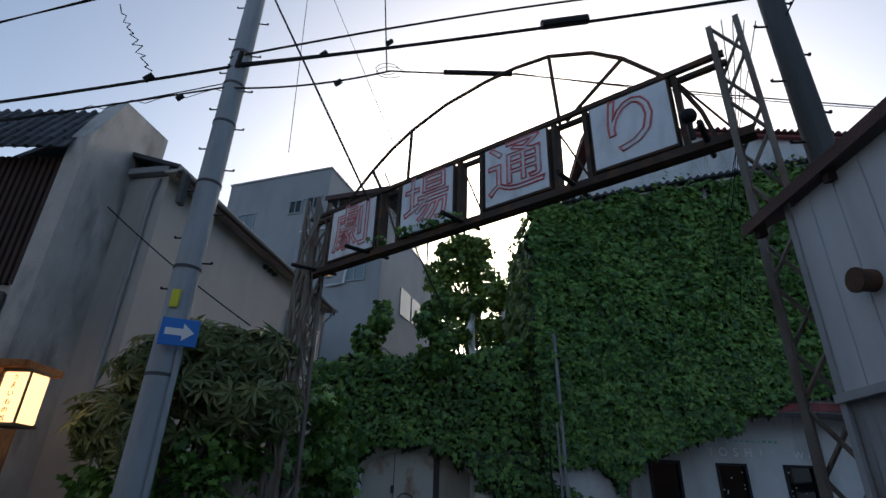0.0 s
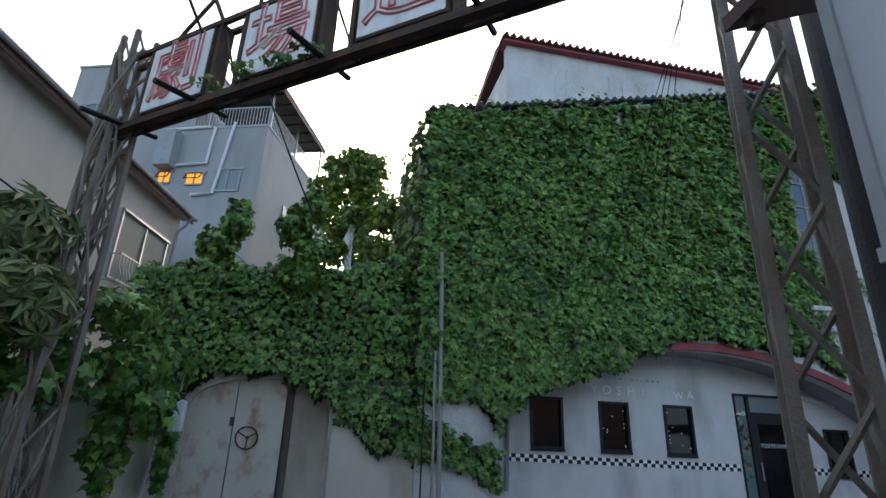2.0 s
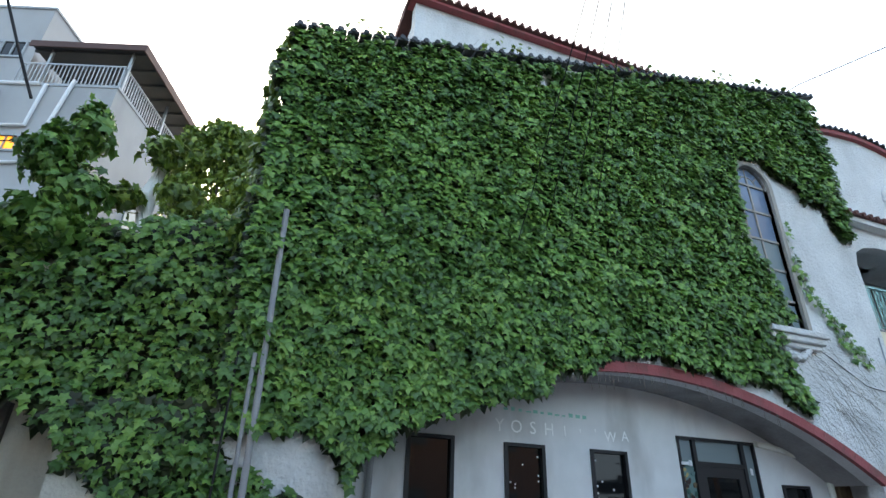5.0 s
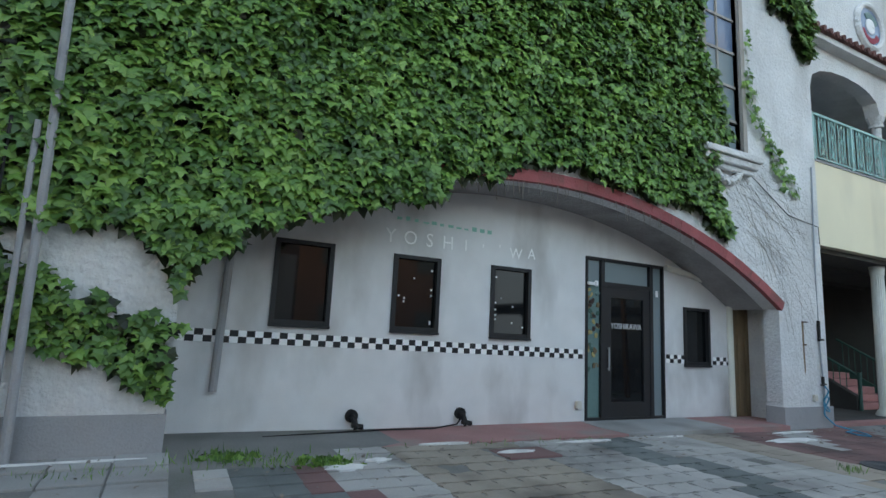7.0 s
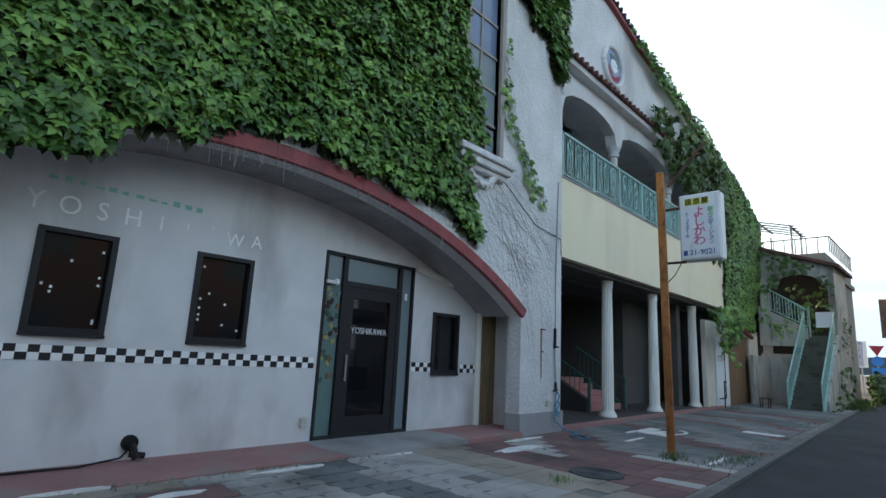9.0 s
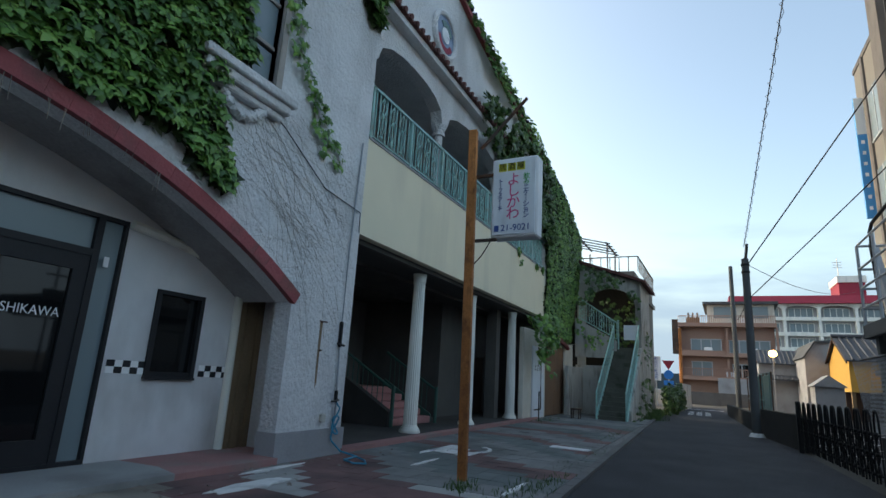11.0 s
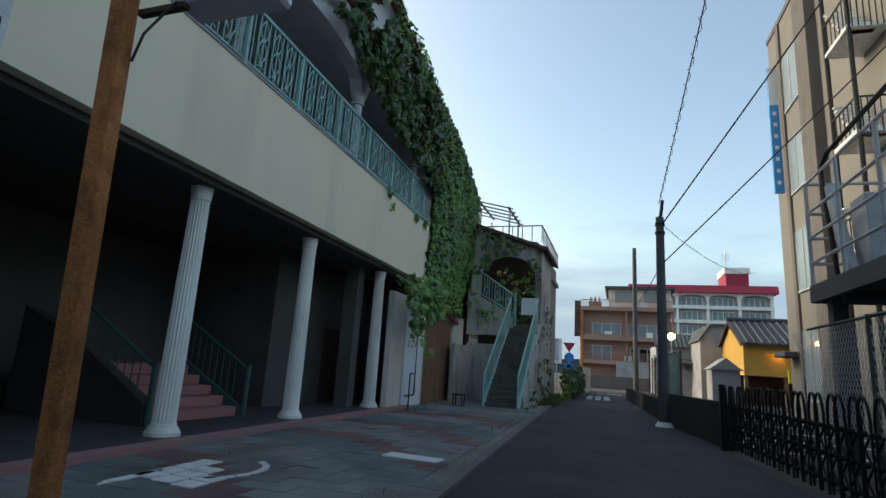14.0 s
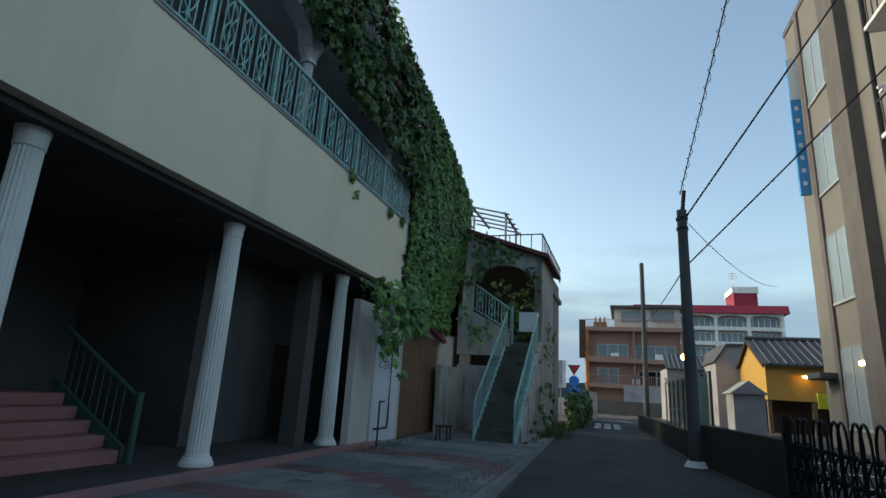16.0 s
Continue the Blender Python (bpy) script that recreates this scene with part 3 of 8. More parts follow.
for v in b.verts:
    x, k = v.co.x, v.co.y
    lo = kerb_y(x) if x > 6 else kerb_y(6) + (6 - x) * 0.86
    y = lo + 0.1 + k * (13.9 - lo - 0.1)
    v.co.y, v.co.z = y, lot_z(x, y) - 0.012
struct("forecourt", b, "bed", "dirty jointed paving bed of the forecourt", "pavement")
b = B()
for i in range(46):
    x0, x1 = 6 + i * 0.6, 6 + i * 0.6 + 0.585
    prism(b, [(x0, kerb_y(x0)), (x1, kerb_y(x1)), (x1, kerb_y(x1) + 0.13), (x0, kerb_y(x0) + 0.13)], "z", -0.02, 0.055)
kerb_ob = struct("kerb", b, "kerb", "low concrete kerb stones along the lane", "kerb")

# ---- the long ivy building: front wall with arch and tall window ----
AX, AR, AZ = 9.06, 9.65, -5.97
arch_pts = [(x, AZ + math.sqrt(AR * AR - (x - AX) ** 2)) for x in np.linspace(4.13, 14.2, 33)]
WX0, WX1, WZ0, WZS = 12.29, 13.27, 4.95, 8.42
WXM = (WX0 + WX1) / 2
win_l = [(WXM, WZ0), (WX0, WZ0)] + [(WXM - 0.49 * math.sin(a), WZS + 0.52 * math.cos(a)) for a in np.linspace(math.pi / 2, 0, 9)]
win_r = [(2 * WXM - x, z) for x, z in win_l]


def eave(x):
    return 8.82 + (x - 2.5) * 0.236


def arch_z(x):
    return AZ + math.sqrt(AR * AR - (x - AX) ** 2)


left_out = [(2.5, 0), (4.13, 0)] + [p for p in arch_pts if p[0] < WXM] + [(WXM, arch_z(WXM))] + win_l + [(WXM, eave(WXM)), (2.5, eave(2.5))]
right_out = [(14.2, 0), (15.68, 0), (15.68, eave(15.68)), (WXM, eave(WXM))] + win_r[::-1] + [(WXM, arch_z(WXM))] + [p for p in arch_pts if p[0] > WXM]
b = B()
prism(b, left_out, "y", FY, FY + 0.3)
wall_front = struct("wall_front", b, "stucco", "rough white stucco front wall overgrown with ivy", "wall")
b = B()
prism(b, right_out, "y", FY, FY + 0.3)
part("wall_panel", b, "stucco", wall_front)
b = B()
box(b, 4.0, 4.13, FY + 0.3, IY, 0, 2.6)
box(b, 14.66, 15.68, FY + 0.3, IY + 0.3, 0, 5.0)
box(b, 14.2, 14.66, FY + 0.3, IY + 0.3, 2.5, 5.0)
box(b, 14.2, 14.66, IY + 0.1, IY + 0.3, 0, 2.5)
box(b, 15.38, 15.68, IY + 0.3, 20, 0, 10.5)
box(b, 2.5, 2.8, FY + 0.3, 22, 0, 8.7)
struct("wall_side", b, "stucco", "white stucco side walls and pier", "wall")
# soffit of the arch: stained, its base grey also carrying the underside's shade
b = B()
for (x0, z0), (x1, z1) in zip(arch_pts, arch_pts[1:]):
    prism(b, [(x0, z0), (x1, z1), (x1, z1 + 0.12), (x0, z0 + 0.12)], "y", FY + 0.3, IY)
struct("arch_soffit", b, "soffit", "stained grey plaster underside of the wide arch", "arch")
# red brick edge of the arch, piece by piece
arch_trim = thing("arch_trim", (AX, FY, 3.7), "faded red brick edging along the wide arch", "trim", kind="structure")
NB = 44
for i in range(NB):
    x0 = 4.3 + (14.22 - 4.3) * i / NB
    x1 = 4.3 + (14.22 - 4.3) * (i + 0.992) / NB
    b = B()
    f = lambda x, r: (AX + (x - AX) * r / AR, AZ + math.sqrt(AR * AR - (x - AX) ** 2) * r / AR)
    p = [f(x0, AR - 0.015), f(x1, AR - 0.015), f(x1, AR + 0.165), f(x0, AR + 0.165)]
    prism(b, p, "y", FY - 0.055 - 0.002 * (i % 3), FY + 0.03)
    part("brick", b, "redbrick" if i % 5 else "red", arch_trim)
# plinths
b = B()
box(b, 14.17, 15.72, FY - 0.04, FY + 0.31, 0, 0.42)
box(b, 2.46, 4.15, FY - 0.04, FY + 0.3, 0, 0.52)
struct("baseboard", b, "plinth", "grey painted plinth at the foot of the stucco", "baseboard")
b = B()
box(b, 4.13, 14.17, FY - 0.12, IY, 0, 0.12)
box(b, 14.17, 14.66, FY + 0.31, IY + 0.1, 0, 0.115)
struct("threshold", b, "redfloor", "worn dull-red concrete step under the shop front", "step")
b = B()
prism(b, [(10.25, FY - 0.125), (12.6, FY - 0.125), (12.75, 13.2), (12.7, IY - 0.01), (10.3, IY - 0.01), (10.2, 13.3)], "z", 0.06, 0.126)
struct("door_slab", b, "tile_grey", "grey cement patch before the shop door", "step")
# roof verge of the ivy front
b = B()
n = 60
for i in range(n):
    x = 2.4 + (15.95 - 2.4) * i / n
    m = pose(x + 0.11, FY + 0.12, eave(x) + 0.09, 0, -13.3, 0)
    box(b, -0.1, 0.105, -0.3, 0.3, -0.03, 0.03, m)
    tube(b, m @ Vector((0.0, -0.33, 0.03)), m @ Vector((0, 0.3, 0.03)), 0.055, n=6)
struct("roof_verge", b, "rooftile", "weathered grey tiles along the sloping verge", "roof")
b = B()
prism(b, [(2.6, eave(2.6) + 0.02), (15.7, eave(15.7) + 0.02), (15.7, eave(15.7) - 0.12), (2.6, eave(2.6) - 0.12)], "y", FY + 0.3, 22)
struct("roof_ivy_wing", b, "rooftile", "sloping tiled roof behind the ivy front", "roof")

# upper white wall behind, with tiled eave
b = B()
prism(b, [(5.1, 8.5), (20, 8.5), (20, 13.2), (5.1, 13.2)], "y", 14.9, 15.2)
box(b, 5.1, 5.4, 15.2, 22, 8.5, 12.6)
wall_upper = struct("wall_upper", b, "stucco", "grey-white rendered upper wall with dry vine stems", "wall")
b = B()
box(b, 4.95, 20.2, 14.7, 15.3, 13.2, 13.32)
struct("trim", b, "red", "dull red fascia board under the eave", "trim")
b = B()
for i in range(66):
    x = 4.9 + i * 0.232
    box(b, x, x + 0.2, 14.62, 15.3, 13.32, 13.38)
    tube(b, (x + 0.1, 14.58, 13.38), (x + 0.1, 15.3, 13.42), 0.06, n=6)
prism(b, [(14.62, 13.3), (15.5, 13.45), (22, 12.2), (22, 12.0)], "x", 4.9, 20.2)
struct("roof_upper", b, "redtile", "brown-red tiled roof edge", "roof")

# ---- shop wall ----
SL = -0.012


def sz(x, z):
    return z + SL * (x - 8)


holes = [(5.22, 5.94, 1.46, 2.55), (6.87, 7.56, 1.45, 2.52), (8.51, 9.21, 1.43, 2.52), (10.4, 12.29, 0.12, 2.9), (12.86, 13.53, 1.08, 2.15)]
b = B()
panel_with_holes(b, 4.0, 14.12, 0.1, 4.0, holes, "y", IY, IY + 0.15)
struct("wall_shop", b, "shopwall", "smooth pale grey painted shop wall under the arch", "wall")
# Room box behind the openings, coloured dark for the unlit inside.
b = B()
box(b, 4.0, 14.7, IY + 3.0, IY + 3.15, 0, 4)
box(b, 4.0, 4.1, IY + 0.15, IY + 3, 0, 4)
struct("wall_inner", b, "darkwall", "back wall inside the closed shop, dark for the unlit room", "wall")
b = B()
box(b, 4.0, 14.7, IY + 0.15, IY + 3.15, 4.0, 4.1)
struct("ceiling_shop", b, "ceiling", "ceiling of the closed shop, dark for the unlit room", "ceiling")
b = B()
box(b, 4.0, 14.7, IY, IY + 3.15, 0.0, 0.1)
struct("floor_shop", b, "darkwall", "floor of the closed shop, dark for the unlit room", "floor")
# chequered band, tile by tile
band = thing("checker_band", (4.13, IY, 1.2), "narrow black and white chequered tile band", "trim", kind="structure")
tiles = {"blackframe": B(), "faded": B()}
x, i = 4.15, 0
while x < 14.05:
    if not 10.37 < x + 0.05 < 12.33 and not 12.8 < x + 0.05 < 13.6:
        for r in range(2):
            box(tiles["blackframe" if (i + r) % 2 else "faded"], x, x + 0.0985, IY - 0.006, IY + 0.002, sz(x, 1.2) + r * 0.078 - 0.038, sz(x, 1.2) + r * 0.078 + 0.038)
    x += 0.1
    i += 1
for k, v in tiles.items():
    part("dark_tile" if k == "blackframe" else "white_tile", v, k, band)["kind"] = "stuff"


def window(at, w, h, lights=False):
    """A shop window with a black frame; at: middle of the sill."""
    x, y, z = at
    t = thing("window_1", at, "small black-framed dark shop window" + (" with dead string lights" if lights else ""), "window", "shop windows", kind="structure")
    f = 0.032
    b = B()
    box(b, x - w / 2 - 0.03, x + w / 2 + 0.03, y - 0.035, y + 0.1, z + h - f, z + h + 0.02)
    box(b, x - w / 2 - 0.03, x - w / 2 + f, y - 0.035, y + 0.1, z, z + h - f)
    box(b, x + w / 2 - f, x + w / 2 + 0.03, y - 0.035, y + 0.1, z, z + h - f)
    part("window_frame", b, "blackframe", t)
    b = B()
    box(b, x - w / 2 - 0.035, x + w / 2 + 0.035, y - 0.06, y + 0.1, z - 0.035, z + 0.0, bevel=0.006)
    box(b, x - w / 2, x + w / 2, y - 0.02, y + 0.08, z, z + 0.06)
    part("window_sill", b, "blackframe", t)
    b = B()
    box(b, x - w / 2 + f, x + w / 2 - f, y + 0.035, y + 0.045, z + 0.06, z + h - f)
    part("pane", b, "pane", t)
    if lights:
        b = B()
        rng = random.Random(int(x * 100))
        for k in range(9):
            u, v = rng.choice([-1, 1]) * (w / 2 - 0.09) if k % 3 else rng.uniform(-w / 2 + 0.1, w / 2 - 0.1), rng.uniform(0.12, h - 0.1)
            box(b, x + u - 0.012, x + u + 0.012, y + 0.022, y + 0.032, z + v - 0.014, z + v + 0.014)
        part("bulb", b, "signwhite", t)
    return t


window((5.58, IY, 1.46), 0.72, 1.09)
window((7.215, IY, 1.45), 0.69, 1.07, True)
window((8.86, IY, 1.43), 0.70, 1.09, True)
window((13.195, IY, 1.08), 0.67, 1.07)

# ---- shop door ----
door = thing("door_1", (11.35, IY, 0.12), "black-framed glass shop door with transom and side lights", "door", kind="structure")
b = B()
for x0, x1 in ((10.4, 10.44), (10.74, 10.82), (11.92, 12.0), (12.25, 12.29)):
    box(b, x0, x1, IY - 0.03, IY + 0.1, 0.12, 2.9)
for z0, z1, x0, x1 in ((2.85, 2.9, 10.44, 12.25), (2.4, 2.48, 10.82, 11.92), (0.12, 0.17, 10.44, 12.25)):
    box(b, x0, x1, IY - 0.028, IY + 0.1, z0, z1)
part("door_frame", b, "blackframe", door)
b = B()
for x0, x1, z0, z1 in ((10.82, 10.98, 0.17, 2.4), (11.76, 11.92, 0.17, 2.4), (10.98, 11.76, 2.22, 2.4), (10.98, 11.76, 0.17, 0.42)):
    box(b, x0, x1, IY - 0.015, IY + 0.05, z0, z1)
leaf = part("door_leaf", b, "blackframe", door)
b = B()
box(b, 10.98, 11.76, IY + 0.015, IY + 0.025, 0.42, 2.22)
part("pane", b, "pane", leaf)
b = B()
tube(b, (10.9, IY - 0.05, 0.95), (10.9, IY - 0.05, 1.35), 0.014)
for z in (0.98, 1.32):
    tube(b, (10.9, IY - 0.05, z), (10.9, IY - 0.01, z), 0.01)
part("door_handle", b, "alu", leaf, "slim metal pull handle")
lettering("lettering", "YOSHIKAWA", 0.14, (11.36, IY + 0.008, 1.72), 0, "signwhite", leaf, squash=0.9)
for x0, x1 in ((10.82, 11.92), (10.44, 10.74), (12.0, 12.25)):
    b = B()
    box(b, x0, x1, IY + 0.03, IY + 0.04, 2.48, 2.85)
    part("transom_pane", b, "panemilk", door)
b = B()
box(b, 12.0, 12.25, IY + 0.03, IY + 0.04, 0.17, 2.48)
part("side_pane", b, "panemilk", door)
b = B()
box(b, 10.44, 10.74, IY + 0.03, IY + 0.04, 0.17, 2.48)
part("stained_pane", b, "teal", door, "stained side light with leaf pattern")

# tall arched window in the ivy
aw = thing("window_2", (WXM, FY, WZ0), "tall arched window with grey mullions and stone surround", "window", kind="structure")
b = B()
outer = [(WXM + 0.60 * math.cos(a), WZS + 0.64 * math.sin(a)) for a in np.linspace(0, math.pi, 17)]
inner = [(WXM + 0.49 * math.cos(a), WZS + 0.52 * math.sin(a)) for a in np.linspace(0, math.pi, 17)]
for i in range(16):
    prism(b, [outer[i], outer[i + 1], inner[i + 1], inner[i]], "y", FY - 0.07, FY + 0.16)
for s in (-1, 1):
    box(b, WXM + s * 0.545 - 0.055, WXM + s * 0.545 + 0.055, FY - 0.07, FY + 0.16, WZ0, WZS)
part("surround", b, "weatherwood", aw)
b = B()
box(b, WXM - 0.025, WXM + 0.025, FY + 0.06, FY + 0.12, WZ0, WZS + 0.3)
for z in (5.65, 6.35, 7.05, 7.75, 8.45):
    box(b, WX0, WX1, FY + 0.055, FY + 0.115, z, z + 0.05)
for a in (45, 90, 135):
    tube(b, (WXM + 0.25 * math.cos(radians(a)), FY + 0.09, WZS + 0.25 * math.sin(radians(a))), (WXM + 0.49 * math.cos(radians(a)), FY + 0.09, WZS + 0.5 * math.sin(radians(a))), 0.022, n=4)
pipe(b, [(WXM + 0.27 * math.cos(a), FY + 0.09, WZS + 0.05 + 0.25 * math.sin(a)) for a in np.linspace(0, math.pi, 9)], 0.022, 4)
part("mullion", b, "weatherwood", aw)
for i, z in enumerate((4.95, 5.70, 6.40, 7.10, 7.80)):
    for s in (0, 1):
        b = B()
        x0 = WX0 + 0.01 if s == 0 else WXM + 0.025
        box(b, x0, x0 + 0.455, FY + 0.085, FY + 0.092, z, z + 0.65)
        part("pane", b, "panesky" if i > 2 else "panemilk", aw)
b = B()
prism(b, [(WXM + 0.49 * math.cos(a), WZS + 0.02 + 0.5 * math.sin(a)) for a in np.linspace(0, math.pi, 15)], "y", FY + 0.085, FY + 0.092)
part("pane", b, "panesky", aw)
b = B()
box(b, WXM - 0.78, WXM + 0.78, FY - 0.26, FY, 4.83, 4.95, bevel=0.015)
box(b, WXM - 0.72, WXM + 0.72, FY - 0.2, FY, 4.70, 4.83, bevel=0.02)
box(b, WXM - 0.66, WXM + 0.66, FY - 0.12, FY, 4.6, 4.70, bevel=0.02)
part("window_sill", b, "stucco", aw, "moulded white stone sill")
b = B()
rng = random.Random(3)
for i in range(16):
    a = i / 15
    r = 0.05 + 0.05 * rng.random()
    bmesh.ops.create_icosphere(b, subdivisions=1, radius=r, matrix=pose(WXM - 0.32 + 0.64 * a, FY - 0.05, 4.55 - 0.16 * math.sin(a * math.pi) + 0.05 * rng.random()))
part("corbel", b, "stucco", aw, "carved garland under the sill")

# ---- balcony wing ----
BX0, BX1 = 15.68, 27.9
b = B()
box(b, BX0, BX1, FY, FY + 0.18, 3.6, 5.38)
struct("balcony_front", b, "cream", "smooth cream-painted balcony front", "balcony")
b = B()
box(b, BX0, BX1 + 3, FY + 0.18, 19, 4.95, 5.1)
struct("floor_balcony", b, "plinth", "concrete loggia floor", "floor")
# Underside of the balcony, its shade put into the ceiling colour.
b = B()
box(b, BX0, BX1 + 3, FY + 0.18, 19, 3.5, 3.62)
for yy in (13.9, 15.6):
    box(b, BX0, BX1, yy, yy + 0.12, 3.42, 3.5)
struct("ceiling_arcade", b, "ceiling", "stained ceiling of the arcade, darkened for its shade", "ceiling")
b = B()
box(b, BX0, BX1 + 3, 15.6, 15.8, 5.1, 8.6)
struct("wall_loggia", b, "stucco", "plastered back wall of the loggia", "wall")
b = B()
box(b, BX0, BX1 + 2, FY - 0.02, FY + 0.26, 5.38, 5.42)
struct("coping", b, "soffit", "thin dark coping on the balcony front", "trim")

# upper gable of the balcony wing with arches below
def gable_z(x):
    pts = [(15.6, 10.95), (16.6, 11.12), (17.6, 11.2), (18.4, 11.12), (20, 10.78), (24, 10.15), (28.4, 9.55), (31, 9.2), (34.7, 7.95), (36, 7.4)]
    for (xa, za), (xb, zb) in zip(pts, pts[1:]):
        if xa <= x <= xb:
            return za + (zb - za) * (x - xa) / (xb - xa)
    return pts[0][1] if x < 15.6 else pts[-1][1]


xs = list(np.linspace(15.68, 30.9, 40))
low = []
COLS = (18.87, 22.9, 26.8)
edges = [15.75, *COLS, 30.8]
for xa, xb in zip(edges, edges[1:]):
    w = xb - xa - 0.24
    c = (xa + xb) / 2
    for i in range(9):
        a = math.pi - math.pi * i / 8
        low.append((c + w / 2 * math.cos(a), 7.12 + 0.62 * math.sin(a) ** 0.7))
b = B()
prism(b, [(15.68, 7.12)] + low + [(30.9, 7.12), (30.9, gable_z(30.9))] + [(x, gable_z(x)) for x in xs[::-1]], "y", FY + 0.1, FY + 0.4)
struct("wall_gable", b, "stucco", "white stucco gable over the loggia arches", "wall")
b = B()
for i in range(51):
    x = 15.55 + i * 0.25
    box(b, x, x + 0.22, FY - 0.22, FY + 0.1, 8.30, 8.35, pose(0, 0, 0))
    tube(b, (x + 0.11, FY - 0.26, 8.34), (x + 0.11, FY + 0.1, 8.42), 0.062, n=6)
struct("roof_pent", b, "redtile", "row of dark red-brown eave tiles", "roof")
b = B()
box(b, BX0, 28.2, FY - 0.14, FY + 0.1, 8.16, 8.30)
struct("cornice", b, "stucco", "moulded plaster cornice under the eave tiles", "trim")
b = B()
for xa, xb in zip(xs, xs[1:]):
    prism(b, [(xa, gable_z(xa)), (xb, gable_z(xb)), (xb, gable_z(xb) + 0.13), (xa, gable_z(xa) + 0.13)], "y", FY - 0.02, FY + 0.5)
struct("gable_trim", b, "red", "dull red trim along the gable edge", "trim")
b = B()
x = 15.6
while x < 30.8:
    z = gable_z(x) + 0.16
    s = math.degrees(math.atan2(gable_z(x + 0.2) - gable_z(x), 0.2))
    m = pose(x + 0.1, FY + 0.1, z, 0, -s, 0)
    box(b, -0.1, 0.1, -0.16, 0.5, -0.02, 0.025, m)
    tube(b, m @ Vector((0, -0.19, 0.03)), m @ Vector((0, 0.5, 0.03)), 0.055, n=6)
    x += 0.24
struct("roof_gable", b, "rooftile", "tiles along the curved gable", "roof")
rw = thing("window_3", (18.5, FY + 0.1, 9.3), "round window with stained glass in a plaster ring", "window", kind="structure")
b = B()
ring = [(18.5 + 0.56 * math.cos(a), FY + 0.06, 9.35 + 0.56 * math.sin(a)) for a in np.linspace(0, 2 * math.pi, 25)]
pipe(b, ring, 0.08, 8)
part("surround", b, "stucco", rw)
b = B()
prism(b, [(18.5 + 0.52 * math.cos(a), 9.35 + 0.52 * math.sin(a)) for a in np.linspace(0, 2 * math.pi, 25)[:-1]], "y", FY + 0.05, FY + 0.09)
part("pane", b, "panesky", rw)
for k, (mname, r0, r1, a0, a1) in enumerate((("crimson", 0.30, 0.44, 200, 330), ("teal", 0.22, 0.36, 20, 130), ("signwhite", 0.0, 0.2, 0, 350))):
    b = B()
    p = [(18.5 + r1 * math.cos(radians(a)), 9.35 + r1 * math.sin(radians(a))) for a in np.linspace(a0, a1, 12)]
    p += [(18.5 + max(r0, 0.01) * math.cos(radians(a)), 9.35 + max(r0, 0.01) * math.sin(radians(a))) for a in np.linspace(a1, a0, 12)]
    prism(b, p, "y", FY + 0.035 - 0.004 * k, FY + 0.05)
    part("stained_pane", b, mname, rw)

# Unseen rear body and roof, added so no sun leaks through the front.
b = B()
box(b, 15.4, 33.4, 18.0, 26, 0, 8.6)
box(b, 27.5, 33.4, 15.2, 18.0, 0, 8.6)
box(b, 2.9, 15.3, 17.2, 26, 0, 8.6)
box(b, 5.4, 20, 15.4, 26, 8.6, 12.0)
struct("wall_rear", b, "darkwall", "unseen rear mass of the long building, added to block sun", "wall")
b = B()
prism(b, [(FY + 0.4, 8.6), (26, 8.6), (26, 8.8), (FY + 0.4, 8.8)], "x", 15.7, 33.4)
struct("roof_rear", b, "rooftile", "unseen flat roof added behind the gable to block sun", "roof")

# ---- arcade: columns, back wall, steps ----
def column(x, y, z0, z1, r):
    t = thing("column", (x, y, z0), "pale fluted column carrying the balcony", "column", "arcade columns")
    b = B()
    n, rings = 40, []
    for k, (z, rr) in enumerate(((z0 + 0.16, r), (z0 + 0.9, r * 1.0), (z1 - 0.16, r * 0.86))):
        rings.append([b.verts.new((x + rr * (1 - 0.09 * (i % 2)) * math.cos(2 * math.pi * i / n), y + rr * (1 - 0.09 * (i % 2)) * math.sin(2 * math.pi * i / n), z)) for i in range(n)])
    for a, c in zip(rings, rings[1:]):
        for i in range(n):
            b.faces.new((a[i], a[(i + 1) % n], c[(i + 1) % n], c[i]))
    part("shaft", b, "column", t)
    b = B()
    for za, zb, ra, rb in ((z0, z0 + 0.06, r * 1.5, r * 1.5), (z0 + 0.06, z0 + 0.12, r * 1.4, r * 1.25), (z0 + 0.12, z0 + 0.17, r * 1.12, r * 1.05)):
        tube(b, (x, y, za), (x, y, zb), ra, rb, 24)
    part("base", b, "column", t)
    b = B()
    for za, zb, ra, rb in ((z1 - 0.2, z1 - 0.12, r * 0.95, r * 0.95), (z1 - 0.12, z1, r * 0.95, r * 1.05)):
        tube(b, (x, y, za), (x, y, zb), ra, rb, 24)
    part("capital", b, "column", t)
    return t


for cx in (18.82, 21.9, 25.5):
    column(cx, 13.3, 0.08, 3.5, 0.15)
# Floor and back wall colours include the shade under the balcony.
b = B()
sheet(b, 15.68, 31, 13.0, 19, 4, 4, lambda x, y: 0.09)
struct("floor_arcade", b, "arcfloor", "worn floor of the arcade, darkened for its shade", "floor")
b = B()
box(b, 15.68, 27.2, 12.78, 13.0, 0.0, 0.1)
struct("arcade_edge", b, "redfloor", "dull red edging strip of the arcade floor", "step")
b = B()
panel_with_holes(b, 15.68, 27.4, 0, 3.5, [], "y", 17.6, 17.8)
struct("wall_arcade", b, "arcwall", "plaster back wall of the arcade, darkened for its shade", "wall")


